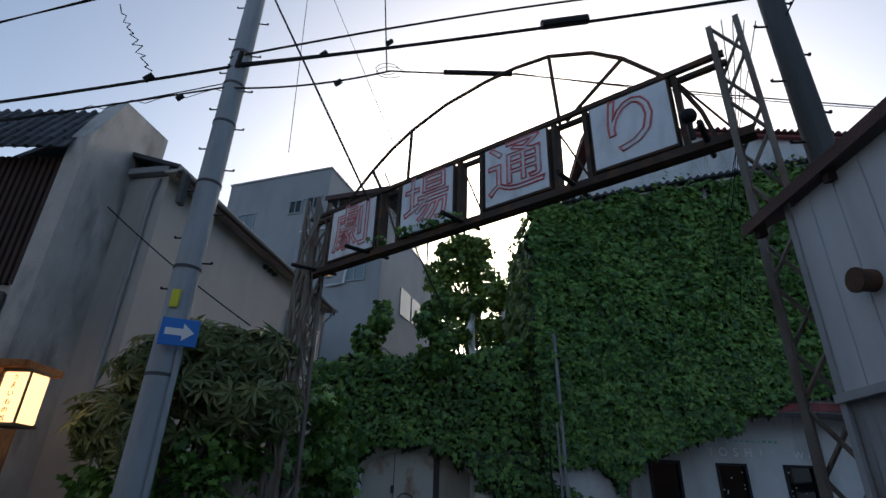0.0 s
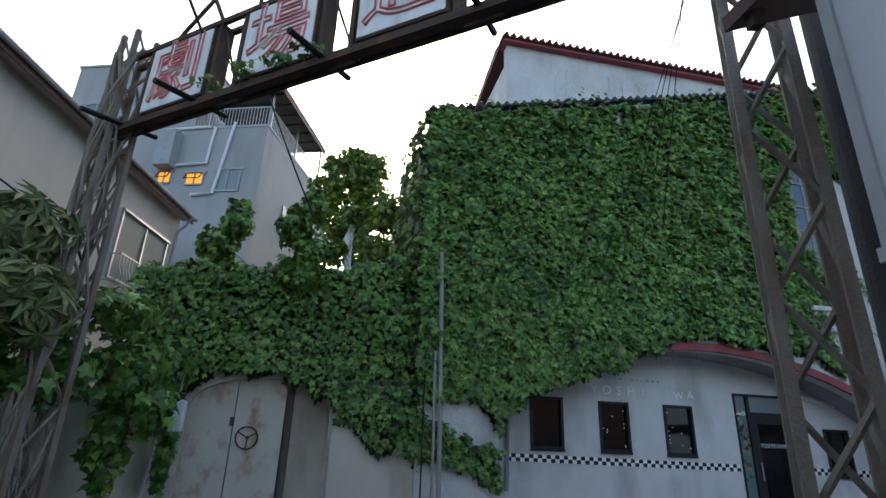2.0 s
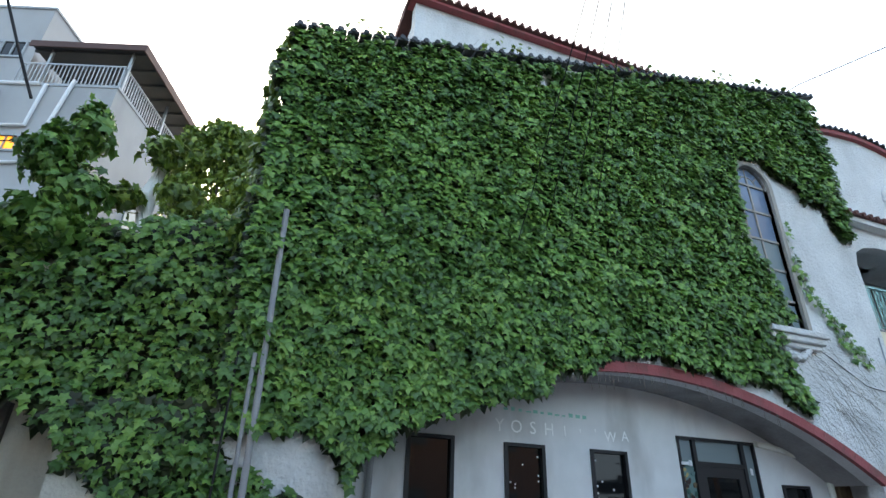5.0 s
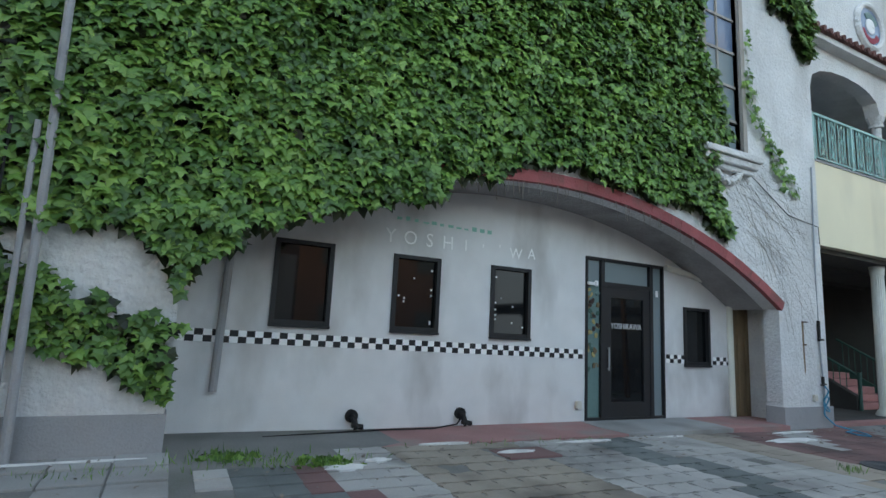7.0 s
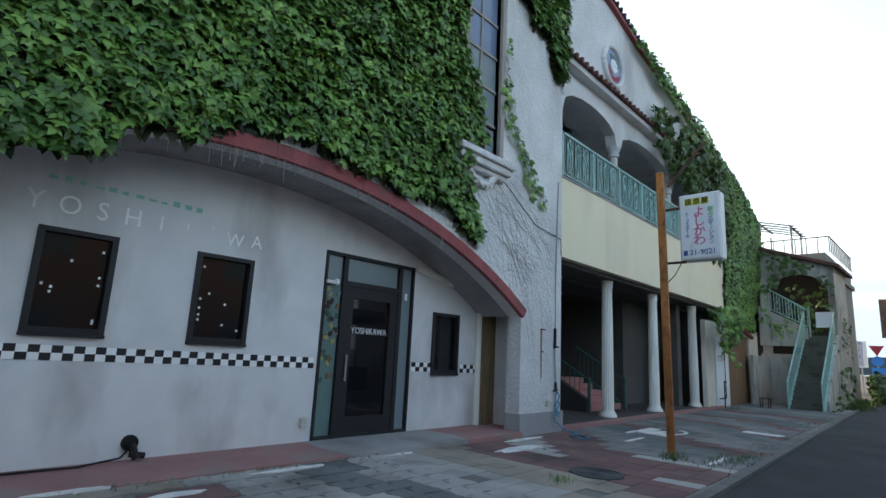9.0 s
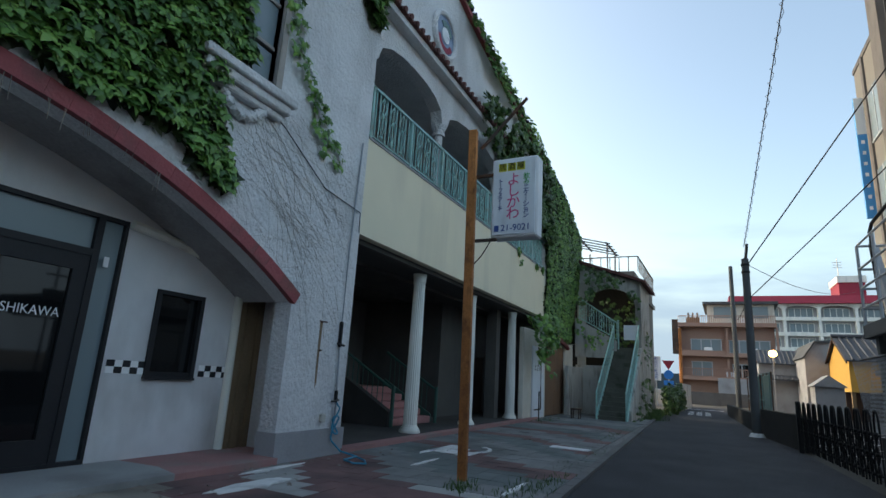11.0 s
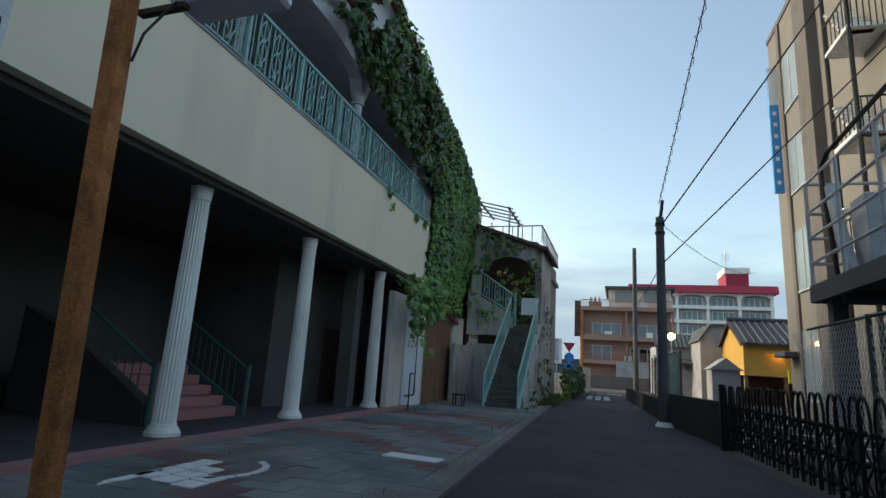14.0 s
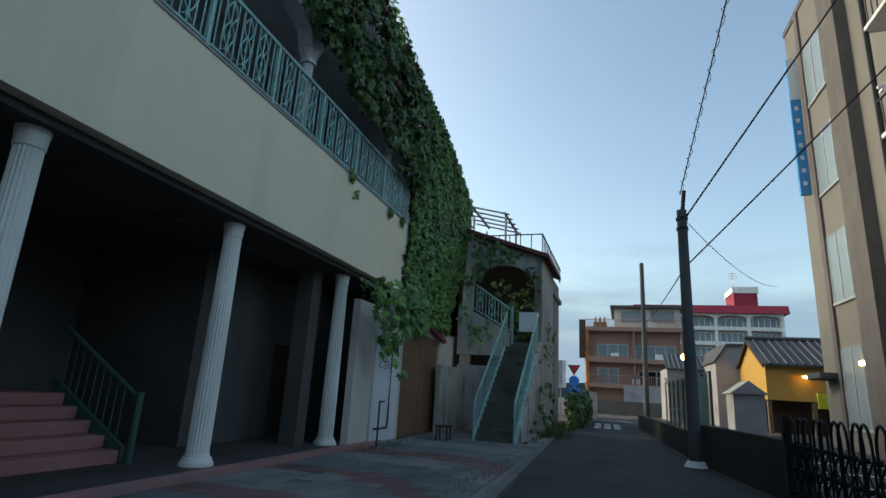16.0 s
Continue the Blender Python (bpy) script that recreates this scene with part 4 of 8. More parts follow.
# ---- arcade depth: back walls, steps, doors ----
def piece(name, me, m, parent):
    """One of many alike pieces, sharing its mesh."""
    ob = new(name, me)
    ob.parent = parent
    ob.matrix_basis = (parent.matrix_basis.inverted() if parent.parent is None else Matrix.Identity(4)) @ m
    return ob


def swing(ob):
    """The lane lies 1.8 degrees off the facade's axes."""
    ob.matrix_basis = Matrix.Rotation(radians(-1.8), 4, "Z") @ ob.matrix_basis
    return ob


def mesh_of(bm, material, name):
    me = bpy.data.meshes.new(name)
    bm.normal_update()
    bm.to_mesh(me)
    bm.free()
    me.materials.append(M[material])
    return me


# Room wall uses the same shade-darkened plaster.
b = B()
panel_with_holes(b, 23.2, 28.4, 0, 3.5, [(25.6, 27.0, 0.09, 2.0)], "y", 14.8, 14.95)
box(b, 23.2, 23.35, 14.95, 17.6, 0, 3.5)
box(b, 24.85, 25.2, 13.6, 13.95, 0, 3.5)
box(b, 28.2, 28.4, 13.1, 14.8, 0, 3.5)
struct("wall_arcade_room", b, "arcwall", "plaster room wall inside the arcade, darkened for its shade", "wall")
b = B()
box(b, 25.62, 26.98, 14.86, 14.9, 0.09, 1.98)
dd = tagged(thing("door_2", (26.3, 14.9, 0.09), "dark brown closed wooden door in the arcade", "door"), kind="structure")
part("door_leaf", b, "slat", dd)

steps = thing("entrance_steps", (19.6, 14.8, 0.09), "pink painted concrete steps with green iron rails", "steps")
for i in range(5):
    b = B()
    box(b, 19.0, 20.95, 14.78 + i * 0.3, 17.5, 0.09 + i * 0.165, 0.09 + (i + 1) * 0.165, bevel=0.012)
    part("step", b, "pink", steps)
b = B()
prism(b, [(14.7, 0.09), (17.5, 0.09), (17.5, 1.75), (16.3, 1.3), (14.7, 0.42)], "x", 18.78, 18.97)
part("cheek_wall", b, "arcfloor", steps, "concrete cheek wall in the shade-darkened floor colour")
for sx in (18.87, 21.0):
    b = B()
    pipe(b, [(sx, 14.72, 0.95), (sx, 14.85, 1.02), (sx, 16.3, 1.85)], 0.03, 6)
    tube(b, (sx, 14.66, 0.09), (sx, 14.66, 1.0), 0.045)
    rail = part("handrail", b, "railgreen", steps)
    b = B()
    prism(b, [(14.8, 0.12), (16.3, 0.95), (16.3, 1.12), (14.8, 0.3)], "x", sx - 0.025, sx + 0.025)
    part("stringer", b, "railgreen", steps)
    for k in range(9):
        b = B()
        y = 14.95 + k * 0.15
        tube(b, (sx, y, 0.25 + 0.555 * (y - 14.8)), (sx, y, 1.0 + 0.57 * (y - 14.8)), 0.011, n=5)
        part("baluster", b, "railgreen", steps)

swing(steps)

# wall with painted door, hanging ivy and brown gate right of the arcade
b = B()
panel_with_holes(b, 25.75, 33.3, 0, 3.05, [(28.5, 31.7, 0.0, 2.75)], "y", FY + 0.1, FY + 0.25)
struct("wall_annex", b, "creamwall", "off-white annex wall with faded writing", "wall")
b = B()
box(b, 27.9, 33.4, FY, FY + 0.3, 3.05, gable_z(30.5) - 0.7)
prism(b, [(30.9, 3.05), (33.4, 3.05), (33.4, gable_z(33.4)), (30.9, gable_z(30.9))], "y", FY, FY + 0.3)
struct("wall_annex_upper", b, "stucco", "stucco upper wall of the annex under dense ivy", "wall")
YG, WD = FY + 0.14, FY + 0.05
gate = thing("brown_gate", (30.1, YG, 0.05), "weathered brown panelled garage gate", "gate")
for k in range(2):
    b = B()
    box(b, 28.53 + k * 1.56, 28.53 + k * 1.56 + 1.53, YG, YG + 0.05, 0.05, 2.73, bevel=0.01)
    lf = part("gate_leaf", b, "brownpanel", gate)
    b = B()
    box(b, 28.57 + k * 1.56, 30.01 + k * 1.56, YG - 0.015, YG + 0.005, 0.9, 0.98)
    part("rail", b, "brownpanel", lf)
b = B()
pipe(b, [(28.4 + 3.4 * i / 10, FY - 0.02, 2.75 + 0.45 * math.sin(math.pi * (0.5 + 0.5 * i / 10))) for i in range(11)], 0.09, 6)
struct("annex_trim", b, "red", "curved dull red trim over the gate", "trim")
wd = thing("white_door", (27.4, WD, 0.06), "whitish side door with black handwriting and a bent pipe", "door")
b = B()
box(b, 26.7, 28.2, WD, WD + 0.05, 0.06, 2.5, bevel=0.01)
dl = part("door_leaf", b, "shedboard", wd)
b = B()
box(b, 27.7, 28.05, WD - 0.02, WD, 2.08, 2.4)
part("vent", b, "black", dl)
b = B()
pipe(b, [(26.8, WD - 0.06, 0.35), (27.5, WD - 0.06, 0.35), (27.55, WD - 0.06, 0.42), (27.55, WD - 0.06, 2.3), (27.45, WD - 0.06, 2.42), (27.15, WD - 0.06, 2.45)], 0.025, 6)
part("pipe", b, "rustdark", wd)
b = B()
tube(b, (26.45, WD - 0.3, 0.03), (26.45, WD - 0.3, 0.95), 0.02)
tube(b, (26.45, WD - 0.3, 0.95), (26.7, WD - 0.3, 0.95), 0.02)
standpipe = part("standpipe", b, "black", wd)
for k, ch in enumerate("とざい"):
    lettering("lettering", ch, 0.26, (27.0 + 0.28 * k, WD - 0.01, 1.75), 0, "black", dl)

# ---- balcony railing ----
rail = thing("balcony_railing", (21.8, FY + 0.09, 5.42), "pale turquoise wrought-iron railing with scroll panels", "railing")
b = B()
box(b, BX0 + 0.05, BX1 - 0.05, FY + 0.06, FY + 0.12, 6.48, 6.53)
part("top_rail", b, "railblue", rail)
b = B()
box(b, BX0 + 0.05, BX1 - 0.05, FY + 0.07, FY + 0.11, 5.52, 5.55)
part("bottom_rail", b, "railblue", rail)
b = B()
tube(b, (0, 0, 5.55), (0, 0, 6.48), 0.012, n=6)
bar_me = mesh_of(b, "railblue", "baluster")
b = B()
for s in (-1, 1):
    pipe(b, [(s * (0.02 + 0.085 * math.sin(a)), 0, 5.72 + 0.12 * a) for a in np.linspace(0, math.pi, 7)], 0.013, 5)
    pipe(b, [(s * (0.03 + 0.07 * abs(math.sin(a))), 0, 6.1 + 0.1 * a) for a in np.linspace(0, math.pi, 6)], 0.012, 5)
    pipe(b, [(s * 0.09, 0, 5.62), (s * 0.03, 0, 5.66), (s * 0.02, 0, 5.74)], 0.012, 5)
for z in (5.66, 5.9, 6.1, 6.42):
    bmesh.ops.create_icosphere(b, subdivisions=1, radius=0.035, matrix=pose(0, 0, z) @ Matrix.Diagonal((1, 0.5, 1.3, 1)))
tube(b, (0, 0, 5.55), (0, 0, 6.48), 0.011, n=5)
scroll_me = mesh_of(b, "railblue", "scroll_panel")
b = B()
box(b, -0.03, 0.03, -0.03, 0.03, 5.40, 6.53)
post_me = mesh_of(b, "railblue", "post")
x, i = BX0 + 0.15, 0
while x < BX1 - 0.1:
    k = i % 12
    if k == 0:
        piece("post", post_me, pose(x, FY + 0.09, 0), rail)
    elif k in (3, 6, 9):
        piece("scroll_panel", scroll_me, pose(x, FY + 0.09, 0), rail)
    else:
        piece("baluster", bar_me, pose(x, FY + 0.09, 0), rail)
    x += 0.125
    i += 1


def loggia_column(x):
    t = thing("loggia_column", (x, FY + 0.25, 5.1), "short white plaster column under the loggia arches", "column", "loggia columns")
    b = B()
    tube(b, (x, FY + 0.25, 5.1), (x, FY + 0.25, 6.9), 0.11, 0.1, 16)
    part("shaft", b, "stucco", t, smooth=False)
    b = B()
    tube(b, (x, FY + 0.25, 6.88), (x, FY + 0.25, 6.95), 0.15, 0.15, 16)
    tube(b, (x, FY + 0.25, 6.95), (x, FY + 0.25, 7.14), 0.12, 0.2, 16)
    part("capital", b, "stucco", t)


for cx in COLS:
    loggia_column(cx)
b = B()
box(b, BX0, 30.9, FY + 0.4, 15.8, 8.5, 8.6)
struct("ceiling_loggia", b, "stucco", "plaster ceiling of the loggia", "ceiling")
# Added end wall keeps bright sky from showing past the railing.
b = B()
box(b, BX1 - 0.3, BX1 - 0.15, FY + 0.16, 15.8, 5.12, 8.5)
struct("wall_loggia_end", b, "stucco", "plaster wall added to close the loggia end", "wall")
b = B()
panel_with_holes(b, 16.0, 18.3, 5.15, 7.3, [], "y", 15.52, 15.58)
lw = tagged(thing("window_4", (17.1, 15.55, 5.15), "tall glazed loggia doors with white frames", "window"), kind="structure")
part("pane", b, "panesky", lw)
for x in (16.0, 16.75, 17.5, 18.26):
    b = B()
    box(b, x - 0.03, x + 0.05, 15.48, 15.52, 5.15, 7.3)
    part("window_frame", b, "stucco", lw)

# ---- outside stairs and stair house ----
SX0, SY0, SY1 = 29.5, 11.2, 12.2
st = thing("outside_stairs", (SX0, 11.7, 0), "mossy dark concrete stairs with turquoise iron rails", "stairs")
for i in range(17):
    b = B()
    box(b, SX0 + i * 0.235, SX0 + i * 0.235 + 0.26, SY0, SY1, max(0, i * 0.175 - 0.2), (i + 1) * 0.175)
    part("step", b, "mossy", st)
for sy in (SY0 - 0.04, SY1 + 0.04):
    b = B()
    prism(b, [(SX0 - 0.05, 0), (SX0 + 0.15, 0), (SX0 + 4.1, 2.82), (SX0 + 4.1, 3.1), (SX0 - 0.05, 0.18)], "y", sy - 0.03, sy + 0.03)
    part("stringer", b, "railblue", st)
    b = B()
    pipe(b, [(SX0 - 0.05, sy, 0.1), (SX0 - 0.05, sy, 1.02), (SX0 + 0.05, sy, 1.1), (SX0 + 3.9, sy, 3.98)], 0.03, 6)
    part("handrail", b, "railblue", st)
    for k in range(22):
        b = B()
        x = SX0 + 0.12 + k * 0.175
        tube(b, (x, sy, 0.2 + 0.745 * (x - SX0)), (x, sy, 1.08 + 0.745 * (x - SX0)), 0.013, n=5)
        part("baluster", b, "railblue", st)
# second flight from the landing up into the facade
b = B()
prism(b, [(12.35, 2.5), (13.95, 2.5), (13.95, 4.3), (12.1, 3.28), (12.1, 2.75)], "x", 33.22, 33.3)
part("fascia", b, "stainwall", st, "stained pale fascia panel under the upper flight")
for k in range(8):
    b = B()
    box(b, 33.3, 34.3, 12.2 + 0.22 * k, 12.46 + 0.22 * k, 2.7 + 0.15 * k, 2.95 + 0.15 * k)
    part("step", b, "mossy", st)
b = B()
pipe(b, [(33.24, 12.08, 4.08), (33.24, 13.8, 5.25)], 0.035, 6)
part("handrail", b, "railblue", st)
b = B()
pipe(b, [(33.24, 12.08, 3.35), (33.24, 13.8, 4.32)], 0.025, 6)
part("bottom_rail", b, "railblue", st)
for k in range(16):
    b = B()
    y, z0 = 12.08 + 0.112 * k, 3.35 + 0.063 * k
    tube(b, (33.24, y, z0), (33.24, y, 4.08 + 0.076 * k), 0.014, n=5)
    if k % 4 == 2:
        for s_ in (-1, 1):
            pipe(b, [(33.24, y + s_ * (0.02 + 0.075 * math.sin(a)), z0 + 0.12 + 0.11 * a) for a in np.linspace(0, math.pi, 6)], 0.013, 5)
            pipe(b, [(33.24, y + s_ * (0.02 + 0.06 * abs(math.sin(a))), z0 + 0.47 + 0.08 * a) for a in np.linspace(0, math.pi, 6)], 0.012, 5)
        bmesh.ops.create_icosphere(b, subdivisions=1, radius=0.04, matrix=pose(33.24, y, z0 + 0.45))
        part("scroll_panel", b, "railblue", st)
    else:
        part("baluster", b, "railblue", st)
for y in (12.02, 12.24):
    b = B()
    box(b, 33.2, 33.28, y - 0.03, y + 0.03, 2.9, 4.2 if y < 12.1 else 3.4)
    part("newel", b, "railblue", st)
b = B()
box(b, 33.3, 33.5, 12.3, 13.95, 0, 2.15)
box(b, 30.6, 33.3, 13.62, 13.75, 0, 2.0)
swing(struct("wall_stair_block", b, "stainwall", "grey block wall below the upper stairs", "wall"))
# Added near-black sheet: the shade of the void below the flight.
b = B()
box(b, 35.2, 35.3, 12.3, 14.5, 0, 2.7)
swing(struct("wall_stair_back", b, "lowwall", "near-black sheet added for the shaded void below the stairs", "wall"))
hs = thing("stair_house", (34.5, 11.6, 0), "ivy-grown stair house with arched opening and lean-to roof", "house")
b = B()
prism(b, [(11.08, 0), (11.3, 0), (11.3, 4.85)] + [(12.42 - 1.12 * math.cos(a), 4.85 + 0.85 * math.sin(a)) for a in np.linspace(0, math.pi, 13)][1:] + [(13.54, 0), (13.9, 0), (13.9, 6.95), (11.08, 6.0)], "x", 33.42, 33.6)
part("wall", b, "stainwall", hs)
b = B()
prism(b, [(29.9, 0), (36.5, 0), (36.5, 5.95), (33.42, 5.95), (33.42, 3.0), (30.0, 0.4)], "y", 11.05, 11.3)
part("side_wall", b, "stainwall", hs)
b = B()
prism(b, [(10.8, 5.86), (13.95, 6.97), (13.95, 7.11), (10.8, 6.0)], "x", 33.15, 37)
part("roof", b, "redtile", hs)
b = B()
box(b, 33.6, 36.5, 11.12, 12.2, 2.7, 2.85)
part("landing", b, "mossy", hs)
# Near-black back closes the stair house and stands for its dark inside.
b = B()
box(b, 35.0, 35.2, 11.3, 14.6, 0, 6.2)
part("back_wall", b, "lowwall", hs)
b = B()
box(b, 33.0, 33.03, 11.15, 11.75, 3.3, 3.95)
part("white_board", b, "signwhite", hs)

# flat-roofed building behind the stair house
rb = thing("flat_roof_building", (42, 14, 0), "beige flat-roofed building with roof terrace railing", "building")
b = B()
box(b, 38.5, 47, 12.15, 18, 0, 8.0)
part("wall", b, "tower", rb)
b = B()
box(b, 38.4, 47.1, 12.0, 18.1, 6.9, 7.15)
part("cornice", b, "tower", rb)
b = B()
for i in range(14):
    tube(b, (38.6 + 0.55 * i, 11.95, 8.0), (38.6 + 0.55 * i, 11.95, 8.9), 0.025, n=5)
tube(b, (38.6, 11.95, 8.9), (46, 11.95, 8.9), 0.035, n=5)
tube(b, (38.6, 11.95, 8.9), (38.6, 15, 8.9), 0.035, n=5)
for i in range(8):
    tube(b, (38.6, 11.95 + 0.5 * i, 8.0), (38.6, 11.95 + 0.5 * i, 8.9), 0.025, n=5)
part("railing", b, "rustdark", rb)
for p in ((36.5, 13.2), (38.8, 13.2), (36.5, 14.6), (38.8, 14.6)):
    b = B()
    tube(b, (p[0], p[1], 6.5), (p[0], p[1], 9.2), 0.05, n=5)
    part("pergola_post", b, "plinth", rb)
for k in range(5):
    b = B()
    tube(b, (36.2 + 0.7 * k, 13.0, 9.1), (36.2 + 0.7 * k, 15.2, 9.7), 0.04, n=4)
    part("pergola_rafter", b, "plinth", rb)
for yy, zz in ((13.2, 9.15), (14.6, 9.5)):
    b = B()
    tube(b, (36.1, yy, zz), (39.2, yy, zz), 0.06, n=5)
    part("pergola_beam", b, "plinth", rb)
for z in (3.6, 5.9):
    b = B()
    box(b, 39.6, 41.2, 11.86, 11.9, z - 0.5, z + 0.5)
    w = part("window", b, "panemilk", rb)
b = B()
for x in range(7):
    box(b, 46 + x * 1.5, 47.45 + x * 1.5, 10.3, 10.5, 0, 1.7)
swing(struct("wall_lane", b, "stainwall", "stained garden wall along the lane", "wall"))

for ob in (st, hs, rb):
    swing(ob)
rb.matrix_basis = Matrix.Translation((0, -0.15, 0)) @ rb.matrix_basis @ Matrix.Diagonal((1, 1, 0.94, 1))

# ---- standing sign on a rusty post ----
sp = thing("street_sign_box", (14.2, 10.7, 0.03), "light box sign on a rusty square post", "sign")
b = B()
m = pose(14.2, 10.7, 0.03) @ pose(0, 0, 0, 0, -3.0, 8)
box(b, -0.045, 0.045, -0.055, 0.055, 0, 4.5, m, bevel=0.006)
part("post", b, "rust", sp, "rust-orange square steel post")
b = B()
for z in (3.0, 3.9):
    box(b, 14.13, 14.17, 10.35, 10.68, z, z + 0.035)
    part("bracket", b, "rustdark", sp)
    b = B()
tube(b, (14.1, 10.6, 4.3), (14.2, 10.0, 5.0), 0.025)
part("stay", b, "rustdark", sp)
b = B()
pipe(b, [(14.12, 10.64, 2.7), (14.05, 10.5, 2.8), (14.12, 10.4, 3.03)], 0.008, 5)
part("conduit", b, "rustdark", sp)
b = B()
box(b, 14.12, 14.34, 9.80, 10.43, 3.03, 4.12, bevel=0.02)
bx = part("light_box", b, "signwhite", sp, "white plastic light box with coloured lettering")
b = B()
box(b, 14.105, 14.122, 9.83, 10.40, 3.07, 4.09)
part("face", b, "signface", bx)
b = B()
for k in range(3):
    box(b, 14.098, 14.106, 10.02 + k * 0.125 - 0.05, 10.02 + k * 0.125 + 0.06, 3.93, 4.04)
part("yellow_patch", b, "signyellow", bx)
for k, ch in enumerate("居酒屋"):
    lettering("lettering", ch, 0.105, (14.094, 10.275 - 0.125 * k, 3.985), -90, "black", bx)
for k, ch in enumerate("よしかわ"):
    lettering("lettering", ch, 0.19, (14.1, 10.12, 3.80 - 0.155 * k), -90, "signpink", bx)
for k, ch in enumerate("トーフステーキ"):
    lettering("lettering", "｜" if ch == "ー" else ch, 0.075, (14.1, 10.30, 3.79 - 0.062 * k), -90, "signnavy", bx)
for k, ch in enumerate("飲みニケーション"):
    lettering("lettering", "｜" if ch == "ー" else ch, 0.09, (14.1, 9.945, 3.83 - 0.075 * k), -90, "signgreen" if k < 2 else "signnavy", bx)
lettering("lettering", "21-9021", 0.12, (14.1, 10.08, 3.15), -90, "signnavy", bx)
b = B()
box(b, 14.098, 14.104, 10.31, 10.37, 3.11, 3.19)
part("telephone_mark", b, "signnavy", bx)

swing(sp)
sp.matrix_basis = Matrix.Translation((0.42, 0.16, 0)) @ sp.matrix_basis @ Matrix.Scale(1.04, 4)

# ---- theatre street gate ----
GP, GD, GN = Vector((-2.03, 8.9, 0)), Vector((0.789, -0.614, 0)), Vector((-0.614, -0.789, 0))
GT = math.degrees(math.atan2(-0.614, 0.789))


def G(s, n, z):
    return GP + GD * s + GN * n + Vector((0, 0, z))


sg = thing("theatre_street_gate", (0.7, 6.8, 0), "rusty steel street gate with four lettered sign boxes and arch", "gate")


def gbox(bm, s0, s1, n0, n1, z0, z1):
    return box(bm, s0, s1, n0, n1, z0, z1, Matrix.Translation(GP) @ Matrix(((GD.x, GN.x, 0, 0), (GD.y, GN.y, 0, 0), (0, 0, 1, 0), (0, 0, 0, 1))))


for k, (s0, s1, ch) in enumerate(((-0.03, 1.11, "劇"), (1.70, 2.80, "場"), (3.38, 4.45, "通"), (5.08, 6.13, "り"))):
    b = B()
    gbox(b, s0, s1, -0.22, 0.0, 5.35, 6.40)
    bx = part("sign_box", b, "rustdark", sg)
    b = B()
    gbox(b, s0 + 0.02, s1 - 0.02, 0.0, 0.012, 5.38, 6.37)
    fc = part("sign_face", b, "signface", bx, "milky sign face with faded red outlined character")
    c = G((s0 + s1) / 2, 0.02, 5.875)
    lettering("lettering", ch, 0.98, c, GT, "signred", bx, hollow=0.014)
    lettering("lettering", ch, 0.98, c + GN * 0.002, GT, "signred", bx, hollow=0.006)
b = B()
for z, s0, s1 in ((6.42, -0.7, 6.8), (5.25, -0.7, 6.9)):
    gbox(b, s0, s1, -0.06, 0.0, z, z + 0.07)
    part("beam", b, "rustdark", sg)
    b = B()
    gbox(b, s0, s1, -0.24, -0.18, z, z + 0.07)
    part("beam", b, "rustdark", sg)
    b = B()
gbox(b, -0.7, 6.9, -0.08, 0.03, 5.19, 5.25)
part("beam", b, "rustdark", sg)
b = B()
for s in (-0.1, 1.18, 1.62, 2.88, 3.3, 4.53, 5.0, 6.2):
    gbox(b, s - 0.03, s + 0.03, -0.22, -0.02, 5.25, 6.45)
    part("strut", b, "rustdark", sg)
    b = B()
for s0, s1 in ((1.18, 1.62), (2.88, 3.3), (4.53, 5.0), (6.2, 6.75)):
    tube(b, G(s0, -0.1, 6.4), G(s1, -0.1, 5.3), 0.015, n=5)
    part("brace", b, "rustdark", sg)
    b = B()
b = B()
AP = [(0.1, 6.45), (0.3, 6.69), (0.77, 7.08), (1.25, 7.4), (1.73, 7.63), (2.5, 7.85), (3.31, 7.93), (3.9, 7.92), (4.51, 7.82), (5.18, 7.5), (5.6, 7.14), (6.2, 6.39), (6.42, 5.8), (6.51, 5.36)]
pipe(b, [G(s, -0.12, z) for s, z in AP], 0.03, 6)
for s, z, s2 in ((0.8, 7.1, 1.15), (1.73, 7.63, 1.7), (4.51, 7.82, 4.6), (5.6, 7.14, 4.7)):
    tube(b, G(s, -0.12, z), G(s2, -0.12, 6.45), 0.028, n=6)
part("arch", b, "rustdark", sg)
for s in (-0.35, 1.0, 2.95, 4.75, 6.4):
    b = B()
    p = G(s, -0.5, 5.38)
    q = G(s + 0.05, 0.55, 5.18)
    tube(b, p, q, 0.035, n=6)
    part("lamp_arm", b, "black", sg)
b = B()
bmesh.ops.create_icosphere(b, subdivisions=2, radius=0.1, matrix=Matrix.Translation(G(6.3, 0.15, 5.6)))
tube(b, G(6.3, 0.1, 5.3), G(6.3, 0.15, 5.6), 0.03)
part("floodlight", b, "black", sg)


